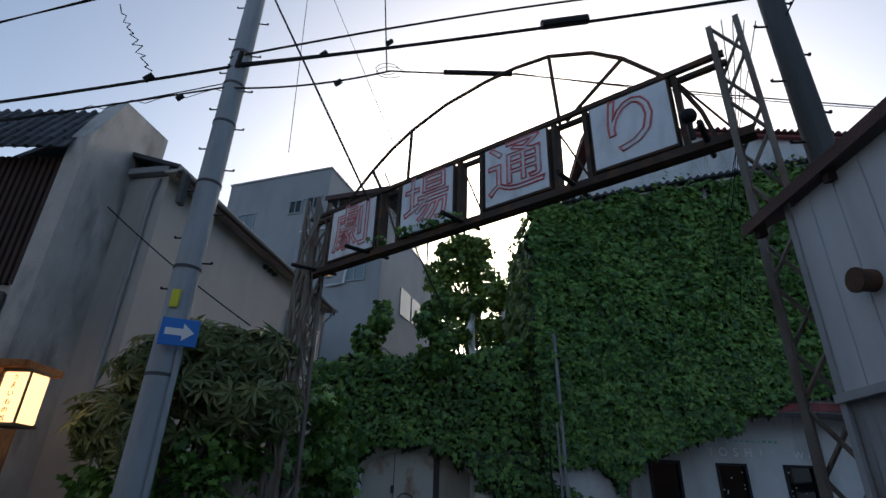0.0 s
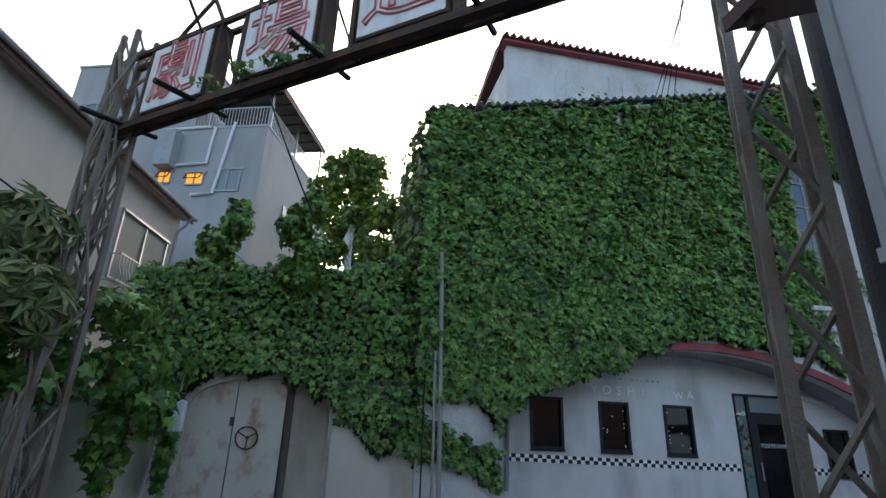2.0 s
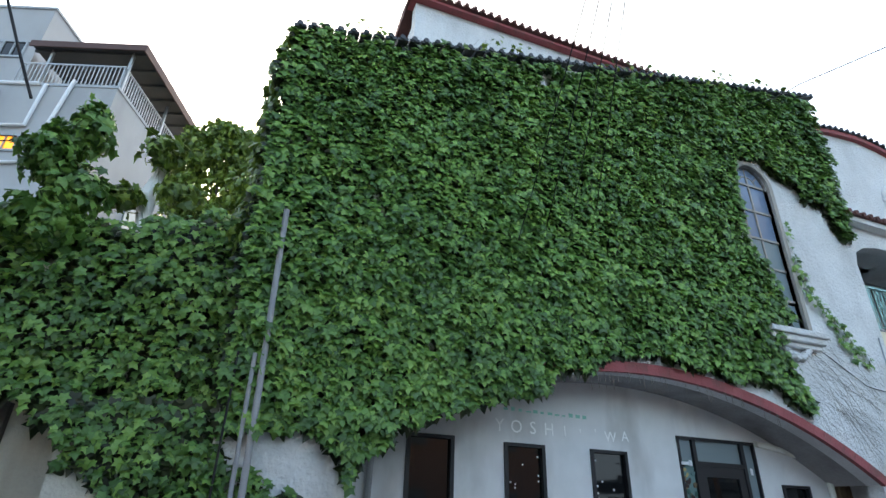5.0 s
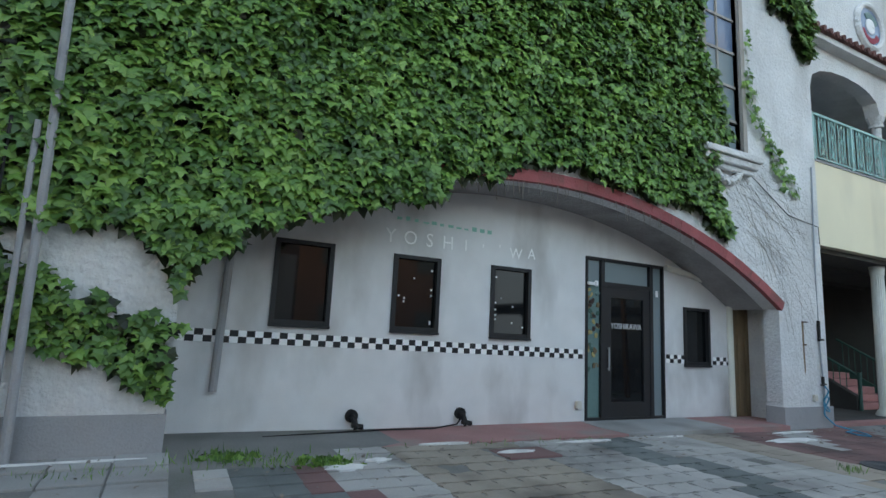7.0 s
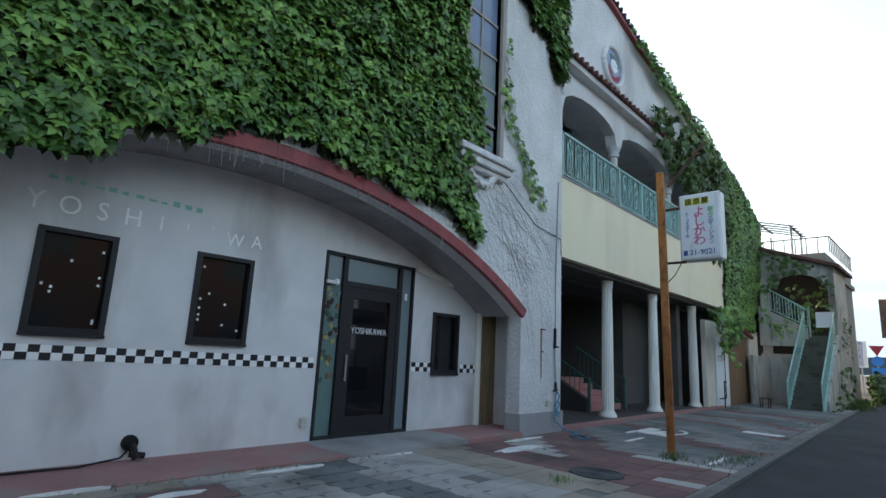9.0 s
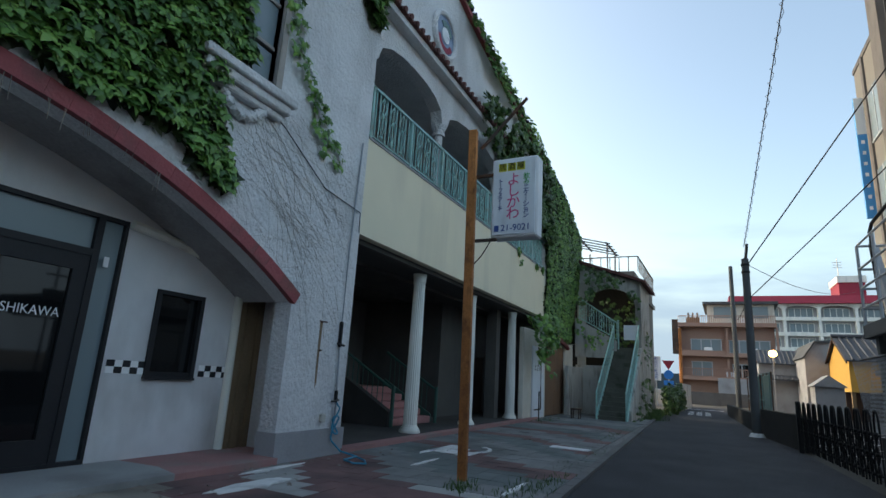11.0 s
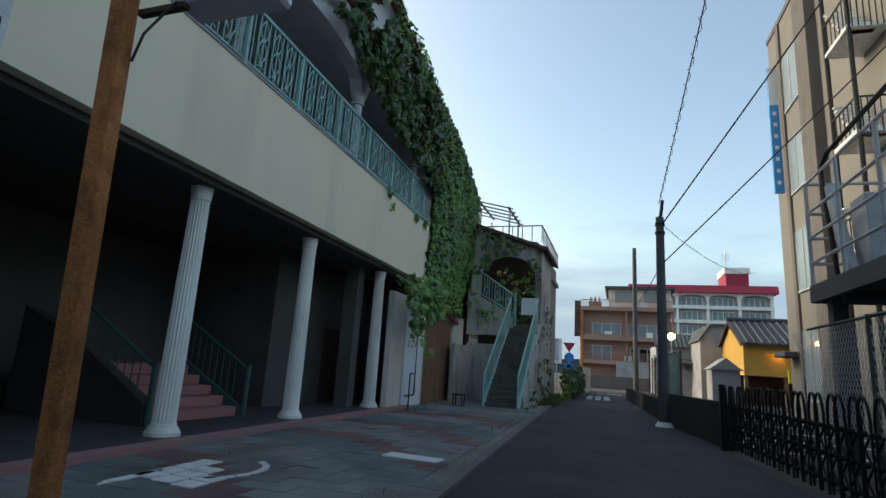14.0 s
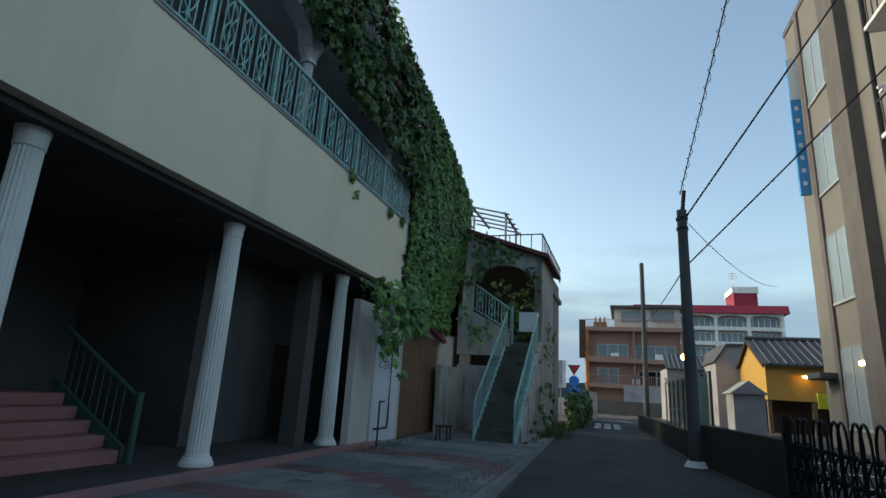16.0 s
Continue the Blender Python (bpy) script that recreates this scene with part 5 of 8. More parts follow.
def truss(c, half, z1, taper, mat):
    """A lattice mast of four corner legs with diagonal lacing."""
    legs = [(-1, -1), (1, -1), (1, 1), (-1, 1)]
    def leg(i, z):
        k = half * (1 - taper * z / z1)
        return Vector((c[0], c[1], 0)) + GD * (legs[i % 4][0] * k) + GN * (legs[i % 4][1] * k) + Vector((0, 0, z))
    for i in range(4):
        b = B()
        tube(b, leg(i, 0), leg(i, z1), 0.046, n=4)
        part("leg", b, mat, sg)
    b = B()
    n = int(z1 / 0.55)
    for i in range(4):
        for k in range(n):
            za, zb = z1 * k / n, z1 * (k + 1) / n
            if k % 2:
                tube(b, leg(i, za), leg(i + 1, zb), 0.022, n=4, cap=False)
            else:
                tube(b, leg(i + 1, za), leg(i, zb), 0.022, n=4, cap=False)
            part("lacing", b, mat, sg)
            b = B()


truss(G(6.87, -0.1, 0), 0.2, 6.85, 0.25, "steelrust")
truss(G(-0.6, -0.08, 0), 0.2, 6.85, 0.25, "steelrust")
b = B()
rng = random.Random(5)
for k in range(16):
    a0 = rng.uniform(0, 6.28)
    pts = []
    for i in range(15):
        z = 0.2 + 6.4 * i / 14 * rng.uniform(0.97, 1.0)
        a = a0 + 0.9 * math.sin(i * 0.7 + k)
        pts.append(G(-0.6 + 0.24 * math.cos(a), -0.08 + 0.24 * math.sin(a), z))
    pipe(b, pts, rng.uniform(0.012, 0.035), 5)
part("dry_vine", b, "deadvine", sg, "dry vine stems twisted round the mast")

# ---- shed with plank wall at the corner ----
sh = thing("corner_shed", (3.9, 1.0, 0), "corner shed of pale vertical boards over rusty corrugated sheet", "shed")
for i in range(26):
    b = B()
    y = 3.78 - i * 0.262
    box(b, 2.85, 2.9, y - 0.255, y, 2.18, 3.68, bevel=0.004)
    part("board", b, "shedboard", sh)
b = B()
vs = []
for i in range(270):
    y = 3.76 - i * 0.025
    xx = 2.885 - 0.012 * math.cos(i * math.pi / 2)
    vs.append((b.verts.new((xx, y, 0)), b.verts.new((xx, y, 2.16))))
for a, c in zip(vs, vs[1:]):
    b.faces.new((a[0], c[0], c[1], a[1]))
part("corrugated_sheet", b, "corrug", sh, "rusty corrugated iron skirting")
b = B()
box(b, 2.9, 7.5, -3.0, 3.74, 0, 3.7)
part("body", b, "shedboard", sh)
b = B()
box(b, 2.83, 2.86, 3.74, 3.80, 0, 3.75)
box(b, 2.80, 2.86, -3, 3.8, 2.13, 2.19)
part("corner_trim", b, "greyframe", sh)
b = B()
prism(b, [(2.74, 3.68), (5.4, 4.9), (5.4, 5.0), (2.74, 3.78)], "y", -3.4, 4.27)
part("roof", b, "browntin", sh)
for i in range(8):
    b = B()
    prism(b, [(2.78, 3.6), (2.86, 3.62), (2.86, 3.74), (2.78, 3.7)], "y", 4.1 - i * 0.9, 4.16 - i * 0.9)
    part("rafter", b, "slat", sh)
b = B()
tube(b, (2.72, 3.2, 2.82), (2.9, 3.2, 2.82), 0.075, n=16, cap=False)
tube(b, (2.72, 3.2, 2.82), (2.74, 3.2, 2.82), 0.085, n=16)
part("vent_pipe", b, "rustdark", sh)


# ---- left side of the crossing ----
def pole(at, h, r0, r1, label, mat, steps_from=99, category="utility pole"):
    t = thing("utility_pole", at, label, category)
    x, y, z = at
    b = B()
    tube(b, (x, y, z), (x, y, z + h), r0, r1, 20)
    part("shaft", b, mat, t, smooth=False)
    zz, i = steps_from, 0
    while zz < h - 0.3:
        b = B()
        s = 1 if i % 2 else -1
        tube(b, (x, y, z + zz), (x + s * (r0 + 0.13), y + 0.03, z + zz), 0.014, n=6)
        tube(b, (x + s * (r0 + 0.12), y + 0.03, z + zz), (x + s * (r0 + 0.13), y + 0.03, z + zz + 0.03), 0.02, n=6)
        part("step_bolt", b, "black", t)
        zz += 0.45
        i += 1
    return t


PX, PY = -4.05, 7.95
lp = pole((PX, PY, 0), 14.5, 0.225, 0.165, "grey concrete utility pole with steel bands and a one-way sign", "concpole", 4.4)
b = B()
tube(b, (PX + 0.26, PY - 0.08, 0), (PX + 0.23, PY - 0.08, 3.4), 0.045, n=10)
part("conduit", b, "concpole", lp)
for z in (3.0, 4.7, 6.3, 7.6, 8.5, 9.3):
    b = B()
    tube(b, (PX, PY, z), (PX, PY, z + 0.05), 0.232 - 0.0035 * z, n=20)
    part("band", b, "darkpole", lp)
b = B()
box(b, PX - 0.02, PX + 0.1, PY - 0.25, PY - 0.2, 4.02, 4.3)
part("yellow_plate", b, "signyellow", lp)
b = B()
m = pose(PX + 0.28, PY - 0.33, 3.6, 0, 0, 22) @ Matrix.Diagonal((0.72, 1, 0.92, 1))
box(b, -0.36, 0.36, -0.012, 0.012, -0.22, 0.22, m, bevel=0.008)
asign = part("one_way_sign", b, "blue", lp, "blue one-way sign with a white arrow")
b = B()
prism(b, [(-0.27, -0.055), (0.06, -0.055), (0.06, -0.14), (0.28, 0), (0.06, 0.14), (0.06, 0.055), (-0.27, 0.055)], "y", -0.02, -0.014)
b.transform(m)
part("arrow", b, "signwhite", asign)
b = B()
tube(b, (PX - 0.25, PY + 0.3, 8.75), (PX + 0.25, PY - 0.5, 9.0), 0.05, n=8)
part("cross_arm", b, "darkpole", lp)
b = B()
box(b, PX - 0.28, PX - 0.2, PY - 0.4, PY - 0.25, 5.75, 6.3)
part("bracket", b, "darkpole", lp)

rp = pole((4.2, 4.8, 0), 11.5, 0.16, 0.13, "dark steel utility pole with climbing bolts", "darkpole", 5.2)

# overhead wires
wires = thing("overhead_cables", (0, 5, 8), "black overhead power and telephone cables", "cable")


def cable(a, c, sag, r, n=24, parent=wires, name="cable"):
    a, c = Vector(a), Vector(c)
    b = B()
    pipe(b, [a.lerp(c, i / n) - Vector((0, 0, sag * 4 * (i / n) * (1 - i / n))) for i in range(n + 1)], r, 6)
    return part(name, b, "wire", parent)


CX, YC = -3.5, 6.5


def out(p):
    """Sets a cable end 1.2 times as far off as the crossing, at the pole."""
    return (1.2 * p[0], 1.2 * p[1], 1.41 + 1.2 * (p[2] - 1.41))


for pa, pb, sag, r in (((-12, YC, 5.75), (CX, YC, 7.64), 0.12, 0.026), ((CX, YC, 7.64), (9, YC, 10.6), 0.1, 0.03), ((CX, YC, 7.7), (9, YC, 10.75), 0.2, 0.014), ((CX, YC, 7.85), (9, YC, 10.7), -0.3, 0.02),
                       ((-12, YC, 5.4), (CX, YC, 7.22), 0.1, 0.015), ((-12, YC, 5.7), (CX, YC, 7.3), 0.3, 0.01), ((CX, YC, 7.22), (-0.9, YC, 7.68), 0.12, 0.016), ((-0.9, YC, 7.68), (1.1, YC, 7.7), 0.02, 0.014),
                       ((1.1, YC, 7.7), (12, YC, 7.1), 0.12, 0.012), ((1.1, YC, 7.72), (12, YC, 7.25), 0.25, 0.008), ((-3.08, YC, 9.4), (-1.1, 6.9, 5.5), 0.0, 0.018), ((-1.12, YC, 9.6), (-0.95, YC, 7.68), 0.0, 0.013),
                       ((-2.6, 6.9, 10), (-2.45, 7.0, 6.4), 0.0, 0.006), ((-2.2, 6.9, 10), (-0.6, 8.0, 6.6), 0.0, 0.005), ((-8, 4, 4.1), (-3.0, 4, 6.5), 0.0, 0.009), ((-8, 4, 4.3), (-2.6, 4, 6.6), 0.0, 0.009),
                       ((-6.77, 8, 6.77), (-2.9, 8, 3.85), 0.12, 0.013), ((-1.16, 9, 7.4), (0.2, 9.1, 4.4), 0.1, 0.014), ((12.4, 12.7, 11.3), (10.05, 9.0, 8.1), 0.25, 0.009), ((10.05, 9.0, 8.1), (14.2, 3.0, 9.4), 0.1, 0.009)):
    cable(out(pa), out(pb), sag * 1.2, r * 1.15)
for k in range(6):
    cable((4.2, 4.72, 7.0 + 0.25 * k), (4.9 + 1.9 * k, 1.0 + 0.6 * k, 9.8 + 0.2 * k), 0.15, 0.011)
for k in range(4):
    cable((4.0 - 0.15 * k, 4.9, 7.2), (6.2 + 0.5 * k, 12.0, 5.2 + k * 0.3), 0.1, 0.006)
b = B()
rr = random.Random(2)
pts = [Vector((-8 + 0.2 * i, YC, 6.15 + 0.06 * math.sin(i * 2.1) + 0.045 * i)) for i in range(24)]
pipe(b, [out(p) for p in pts], 0.009, 4)
pts = [Vector((-4.3 + 0.04 * i + 0.05 * math.sin(i * 3), 5.0, 7.2 - 0.065 * i + 0.03 * math.cos(i * 4.0))) for i in range(18)]
pipe(b, [out(p) for p in pts], 0.009, 4)
for k in range(2):
    c = Vector((-0.95 + 0.05 * k, YC, 7.72))
    pipe(b, [out(c + Vector((0.18 * math.cos(a) * (1 + 0.2 * k), 0.02 * k, 0.12 * math.sin(a) - 0.05 * k))) for a in np.linspace(0, 5.6, 12)], 0.008, 4)
part("loose_wire", b, "wire", wires)
b = B()
for a, c, r in (((-0.04, YC, 7.69), (1.06, YC, 7.7), 0.05), ((1.6, YC, 8.82), (2.4, YC, 9.0), 0.1), ((5.3, 4.9, 8.3), (6.0, 4.7, 8.4), 0.13)):
    b = B()
    tube(b, out(a), out(c), r, n=8)
    part("cable_joint", b, "black", wires)
for p in ((-2.0, YC, 8.0), (-1.7, YC, 7.4), (-4.1, YC, 7.0), (-0.95, YC, 8.3), (-3.6, 5.0, 6.0)):
    b = B()
    tube(b, Vector(out(p)) - Vector((0.05, 0, 0.05)), Vector(out(p)) + Vector((0.05, 0, 0.05)), 0.05, n=6)
    part("cable_clamp", b, "black", wires)

# old merchant house with slatted front, and its lantern
mh = thing("slatted_house", (-7.5, 9, 0), "old house with dark vertical slats, tiled roof and concrete wing wall", "house")
b = B()
prism(b, [(8.32, 0), (10.62, 0), (10.62, 9.36), (8.95, 9.1), (8.32, 7.72)], "x", -7.5, -7.13)
part("wing_wall", b, "greyconc", mh)
b = B()
box(b, -16, -7.5, 8.6, 12, 0, 7.4)
part("wall", b, "greyconc", mh)
for i in range(60):
    b = B()
    x = -7.55 - i * 0.13
    box(b, x - 0.07, x, 8.5, 8.6, 4.7, 7.35)
    part("slat", b, "slat", mh)
b = B()
for i in range(36):
    x = -7.5 - i * 0.24
    for j in range(5):
        m = pose(x, 8.12 + j * 0.2, 7.3 + j * 0.33, 59, 0, 0)
        box(b, -0.12, 0.1, 0, 0.34, 0, 0.03, m)
        tube(b, m @ Vector((-0.12, -0.01, 0.03)), m @ Vector((-0.12, 0.33, 0.05)), 0.05, n=6)
part("roof", b, "rooftile", mh)
rr = random.Random(4)
for i in range(40):
    b = B()
    x, z = -7.55 - (i % 8) * 0.5 - rr.random() * 0.2, 2.2 + (i // 8) * 0.48
    box(b, x - 0.46, x, 8.45, 8.6, z, z + 0.44, bevel=0.05)
    part("stone", b, "darkwall", mh)
b = B()
box(b, -7.5, -6.1, 7.5, 8.32, 3.05, 3.16, bevel=0.01)
part("sign_hood", b, "rust", mh)
ln = thing("paper_lantern_sign", (-6.55, 7.75, 1.7), "lit square lantern sign with black brush writing", "lantern")
b = B()
box(b, -6.75, -6.35, 7.55, 7.95, 2.3, 3.0, bevel=0.02)
lb = part("shade", b, "lantern", ln)
b = B()
for xx in (-6.76, -6.35):
    box(b, xx - 0.015, xx + 0.015, 7.535, 7.555, 2.28, 3.02)
box(b, -6.77, -6.33, 7.53, 7.97, 3.0, 3.04)
box(b, -6.77, -6.33, 7.53, 7.97, 2.26, 2.3)
part("lantern_frame", b, "wood", ln)
for k, ch in enumerate("うまいもの処"):
    lettering("lettering", ch, 0.1, (-6.55, 7.54, 2.92 - 0.115 * k), 0, "black", ln)
b = B()
box(b, -6.85, -6.35, 7.6, 7.63, 1.5, 2.22)
part("banner", b, "rust", ln, "orange hanging banner")
b = B()
tube(b, (-6.55, 7.8, 3.0), (-6.9, 8.1, 3.12), 0.02)
part("bracket", b, "rustdark", ln)

# grey rendered house along the side lane: local y runs along its eave
TH = Matrix.Translation((-5.55, 9.7, 0)) @ pose(0, 0, 0, 0, 0, -11.4)


def tbox(bm, x0, x1, y0, y1, z0, z1, m=TH, bevel=0.0):
    return box(bm, x0, x1, y0, y1, z0, z1, m, bevel)


gh = thing("grey_house", (-6, 14, 0), "grey rendered two-storey house with dark gutter", "house")
b = B()
tbox(b, -6.0, -0.35, 0.05, 8.95, 0, 7.68)
part("wall", b, "greyhouse", gh)
b = B()
prism(b, [(-0.02, 7.74), (0.0, 7.82), (-3.2, 8.95), (-6.4, 7.82), (-6.4, 7.7), (-3.2, 8.83)], "y", -0.15, 9.15)
b.transform(TH)
part("roof", b, "rooftile", gh)
b = B()
tbox(b, -0.36, -0.03, -0.12, 9.1, 7.66, 7.73)
part("eave", b, "greyhouse", gh)
b = B()
tbox(b, -0.05, -0.02, -0.12, 9.1, 7.55, 7.76)
part("fascia", b, "browntin", gh)
b = B()
tube(b, TH @ Vector((0.03, -0.15, 7.72)), TH @ Vector((0.03, 9.15, 7.72)), 0.06, n=8)
pipe(b, [TH @ Vector(p) for p in ((0.02, 8.85, 7.68), (-0.1, 8.85, 7.4), (-0.28, 8.8, 7.2), (-0.28, 8.75, 4.0))], 0.045, 8)
pipe(b, [TH @ Vector(p) for p in ((-0.55, 0.0, 7.6), (-0.6, -0.02, 7.2), (-0.62, -0.02, 3.0))], 0.045, 8)
part("gutter", b, "plinth", gh)
b = B()
tbox(b, -6.2, -0.3, -0.1, 0.08, 7.72, 7.86)
part("gable_coping", b, "plinth", gh)
b = B()
y0, y1, z0, z1 = 6.2, 8.42, 5.0, 6.68
tbox(b, -0.35, -0.29, y0 - 0.06, y1 + 0.06, z0 - 0.06, z0)
tbox(b, -0.35, -0.25, y0 - 0.08, y1 + 0.08, z1, z1 + 0.06)
for y in (y0 - 0.06, (y0 + y1) / 2 - 0.03, y1):
    tbox(b, -0.35, -0.29, y, y + 0.06, z0, z1)
w = part("window", b, "alu", gh)
for a, c in ((y0, (y0 + y1) / 2 - 0.03), ((y0 + y1) / 2 + 0.03, y1)):
    b = B()
    tbox(b, -0.345, -0.32, a, c, z0, z1)
    part("pane", b, "panedull", w)
for z in (4.85, 5.5):
    b = B()
    tbox(b, -0.06, -0.02, y0 - 0.15, y1 + 0.2, z, z + 0.035)
    for y in (y0 - 0.15, y1 + 0.17):
        tbox(b, -0.35, -0.05, y, y + 0.03, z, z + 0.03)
    rail_ = part("window_grille", b, "alu", gh, "silver window guard rail")
for k in range(19):
    b = B()
    y = y0 - 0.12 + 0.138 * k
    pipe(b, [TH @ Vector(p) for p in ((-0.04, y, 5.5), (-0.04, y, 5.25), (0.05, y, 5.0), (0.02, y, 4.86))], 0.011, 5)
    part("grille_bar", b, "alu", rail_)
for k in range(3):
    b = B()
    c = TH @ Vector((-0.35, 4.4 + 0.26 * k, 7.46))
    tube(b, c, c + (TH.to_3x3() @ Vector((0.14, 0, -0.05))), 0.075, 0.06, n=10)
    part("vent_hood", b, "black", gh)

# white apartment house with roof terrace
TW = Matrix.Translation((-2.55, 21.3, 0)) @ pose(0, 0, 0, 0, 0, -19.5)
wb = thing("white_apartment_house", (-5, 24, 0), "white rendered apartment house with a roofed terrace", "building")
b = B()
tbox(b, -9, 0, 0, 7.2, 0, 13.0, TW)
part("wall", b, "whitebld", wb)
b = B()
tbox(b, -9.5, -3.4, 0.35, 7.2, 13.0, 16.7, TW)
part("upper_storey", b, "whitebld", wb)
b = B()
tbox(b, -9.55, -3.35, 0.3, 7.25, 16.7, 16.8, TW)
part("parapet", b, "greyframe", wb)
b = B()
tbox(b, -0.12, 0.03, -0.03, 7.2, 13.0, 13.1, TW)
tbox(b, -3.4, -0.12, -0.03, 0.1, 13.0, 13.1, TW)
part("coping", b, "greyframe", wb)
for k in range(26):
    b = B()
    tbox(b, -0.05 - 0.13 * k, -0.025 - 0.13 * k, 0.0, 0.025, 13.1, 13.9, TW)
    part("baluster", b, "alu", wb)
for k in range(34):
    b = B()
    tbox(b, -0.05, -0.02, 0.13 * k + 0.05, 0.13 * k + 0.075, 13.1, 13.9, TW)
    part("baluster", b, "alu", wb)
b = B()
tbox(b, -3.4, 0.0, 0.0, 0.04, 13.9, 13.94, TW)
tbox(b, -0.06, 0.0, 0.04, 4.5, 13.9, 13.94, TW)
part("handrail", b, "alu", wb)
b = B()
tbox(b, -3.2, 0.5, -0.12, 4.7, 14.62, 14.7, TW)
cn_ = part("canopy", b, "darkpole", wb, "thin flat terrace roof on steel beams")
b = B()
tbox(b, -3.2, 0.5, -0.16, -0.12, 14.5, 14.74, TW)
tbox(b, 0.5, 0.54, -0.16, 4.7, 14.44, 14.74, TW)
part("fascia", b, "browntin", cn_)
for k in range(7):
    b = B()
    tbox(b, -3.2, 0.5, 0.1 + 0.72 * k, 0.18 + 0.72 * k, 14.52, 14.62, TW)
    part("beam", b, "darkpole", cn_)
for x, y in ((0.0, 0.1), (0.38, 4.5), (0.0, 2.6), (-2.6, 0.1)):
    b = B()
    tbox(b, x - 0.04, x + 0.04, y, y + 0.08, 12.0 if x > 0.1 else 13.0, 14.6, TW)
    part("post", b, "alu", wb)
for x0, x1, z0, z1, mt in ((-2.95, -2.3, 10.55, 11.0, "amber"), (-4.15, -3.65, 10.65, 11.1, "amber"), (-1.75, -0.8, 10.25, 11.1, "panemilk"), (-5.5, -4.85, 14.4, 15.05, "pane"), (-4.5, -3.8, 14.5, 15.1, "pane"), (-8.6, -7.6, 13.8, 14.7, "panemilk")):
    b = B()
    yy = 0.35 if z0 > 13 else 0.0
    for a in ((x0 - 0.06, x1 + 0.06, z0 - 0.07, z0), (x0 - 0.14, x1 + 0.14, z1, z1 + 0.08), (x0 - 0.06, x0, z0, z1), (x1, x1 + 0.06, z0, z1), ((x0 + x1) / 2 - 0.025, (x0 + x1) / 2 + 0.025, z0, z1)):
        tbox(b, a[0], a[1], yy - 0.06, yy, a[2], a[3], TW)
    w = part("window", b, "greyframe", wb)
    b = B()
    tbox(b, x0, x1, yy - 0.02, yy + 0.01, z0, z1, TW)
    part("pane", b, mt, w)
    if mt == "amber":
        b = B()
        m = TW @ pose(x0, -0.07, z1, -28, 0, 0)
        for a in ((0, x1 - x0, -0.03, 0.0), (0, x1 - x0, -0.36, -0.33), (0, 0.03, -0.33, -0.03), (x1 - x0 - 0.03, x1 - x0, -0.33, -0.03)):
            box(b, a[0], a[1], -0.015, 0.015, a[2], a[3], m)
        part("tilted_sash", b, "slat", w)
for y0, z0 in ((2.2, 9.3), (3.6, 9.3)):
    b = B()
    tbox(b, 0.0, 0.05, y0, y0 + 1.2, z0, z0 + 1.3, TW)
    part("side_window", b, "panemilk", wb)
for pts in (((-1.35, -0.08, 13.2), (-1.75, -0.08, 10.1), (-2.6, -0.08, 10.05)), ((-2.15, -0.08, 13.0), (-2.25, -0.08, 11.4), (-3.6, -0.08, 11.35)), ((-2.4, -0.05, 13.05), (-4.4, -0.05, 13.0))):
    b = B()
    pipe(b, [TW @ Vector(p) for p in pts], 0.06, 6)
    part("drain_pipe", b, "signwhite", wb)
b = B()
tbox(b, -4.2, -3.5, -0.5, -0.02, 11.2, 12.75, TW)
part("balcony_screen", b, "greyframe", wb)

swing(mh), swing(ln)
ln.matrix_basis = Matrix.Translation((0.3, 0.05, 0)) @ ln.matrix_basis

# ---- low ivy wall with the round-topped iron door ----
b = B()
door_arch = [(-0.43 - 1.33 * math.cos(a), 1.95 + 0.62 * math.sin(a)) for a in np.linspace(0, math.pi, 15)]
prism(b, [(-3.0, 0), (-1.76, 0)] + door_arch[:8] + [(-0.43, 4.65), (-1.0, 4.6), (-3.0, 4.6)], "y", 13.4, 13.65)
prism(b, [(0.9, 0), (2.5, 0), (2.5, 5.25), (0.8, 4.85), (-0.43, 4.65)] + door_arch[7:], "y", 13.4, 13.65)
box(b, 0.92, 2.5, 12.95, 13.4, 0, 2.3)
struct("wall_garden", b, "creamwall", "stained cream garden wall overgrown with ivy", "wall")
# Dark colour here stands for the shade in the passage gap.
b = B()
box(b, -2.6, 1.4, 15.2, 15.35, 0, 4)
box(b, 0.9, 1.05, 13.65, 15.2, 0, 4)
box(b, 0.02, 0.14, 13.7, 13.85, 0, 2.7)
struct("wall_passage", b, "darkwall", "passage wall coloured dark for the shade inside", "wall")
b = B()
box(b, 0.02, 0.92, 13.85, 13.95, 0, 2.8)
struct("wall_recess", b, "creamwall", "shaded cream wall beside the steel door", "wall")
md = thing("iron_door", (-0.95, 13.55, 0), "cream painted steel door with rust and a hand wheel", "door")
for x0, x1 in ((-1.82, -0.93), (-0.91, 0.0)):
    b = B()
    box(b, x0, x1, 13.5 + (0.03 if x0 < -1 else 0), 13.56, 0.03, 2.62, bevel=0.008)
    lf = part("door_leaf", b, "creamrust", md)
b = B()
pipe(b, [(-0.63 + 0.2 * math.cos(a), 13.44, 1.46 + 0.2 * math.sin(a)) for a in np.linspace(0, 2 * math.pi, 21)], 0.014, 6)
for a in (30, 150, 270):
    tube(b, (-0.62, 13.44, 1.46), (-0.62 + 0.2 * math.cos(radians(a)), 13.44, 1.46 + 0.2 * math.sin(radians(a))), 0.012, n=5)
tube(b, (-0.62, 13.43, 1.46), (-0.62, 13.5, 1.46), 0.03)
part("hand_wheel", b, "rustdark", md)
b = B()
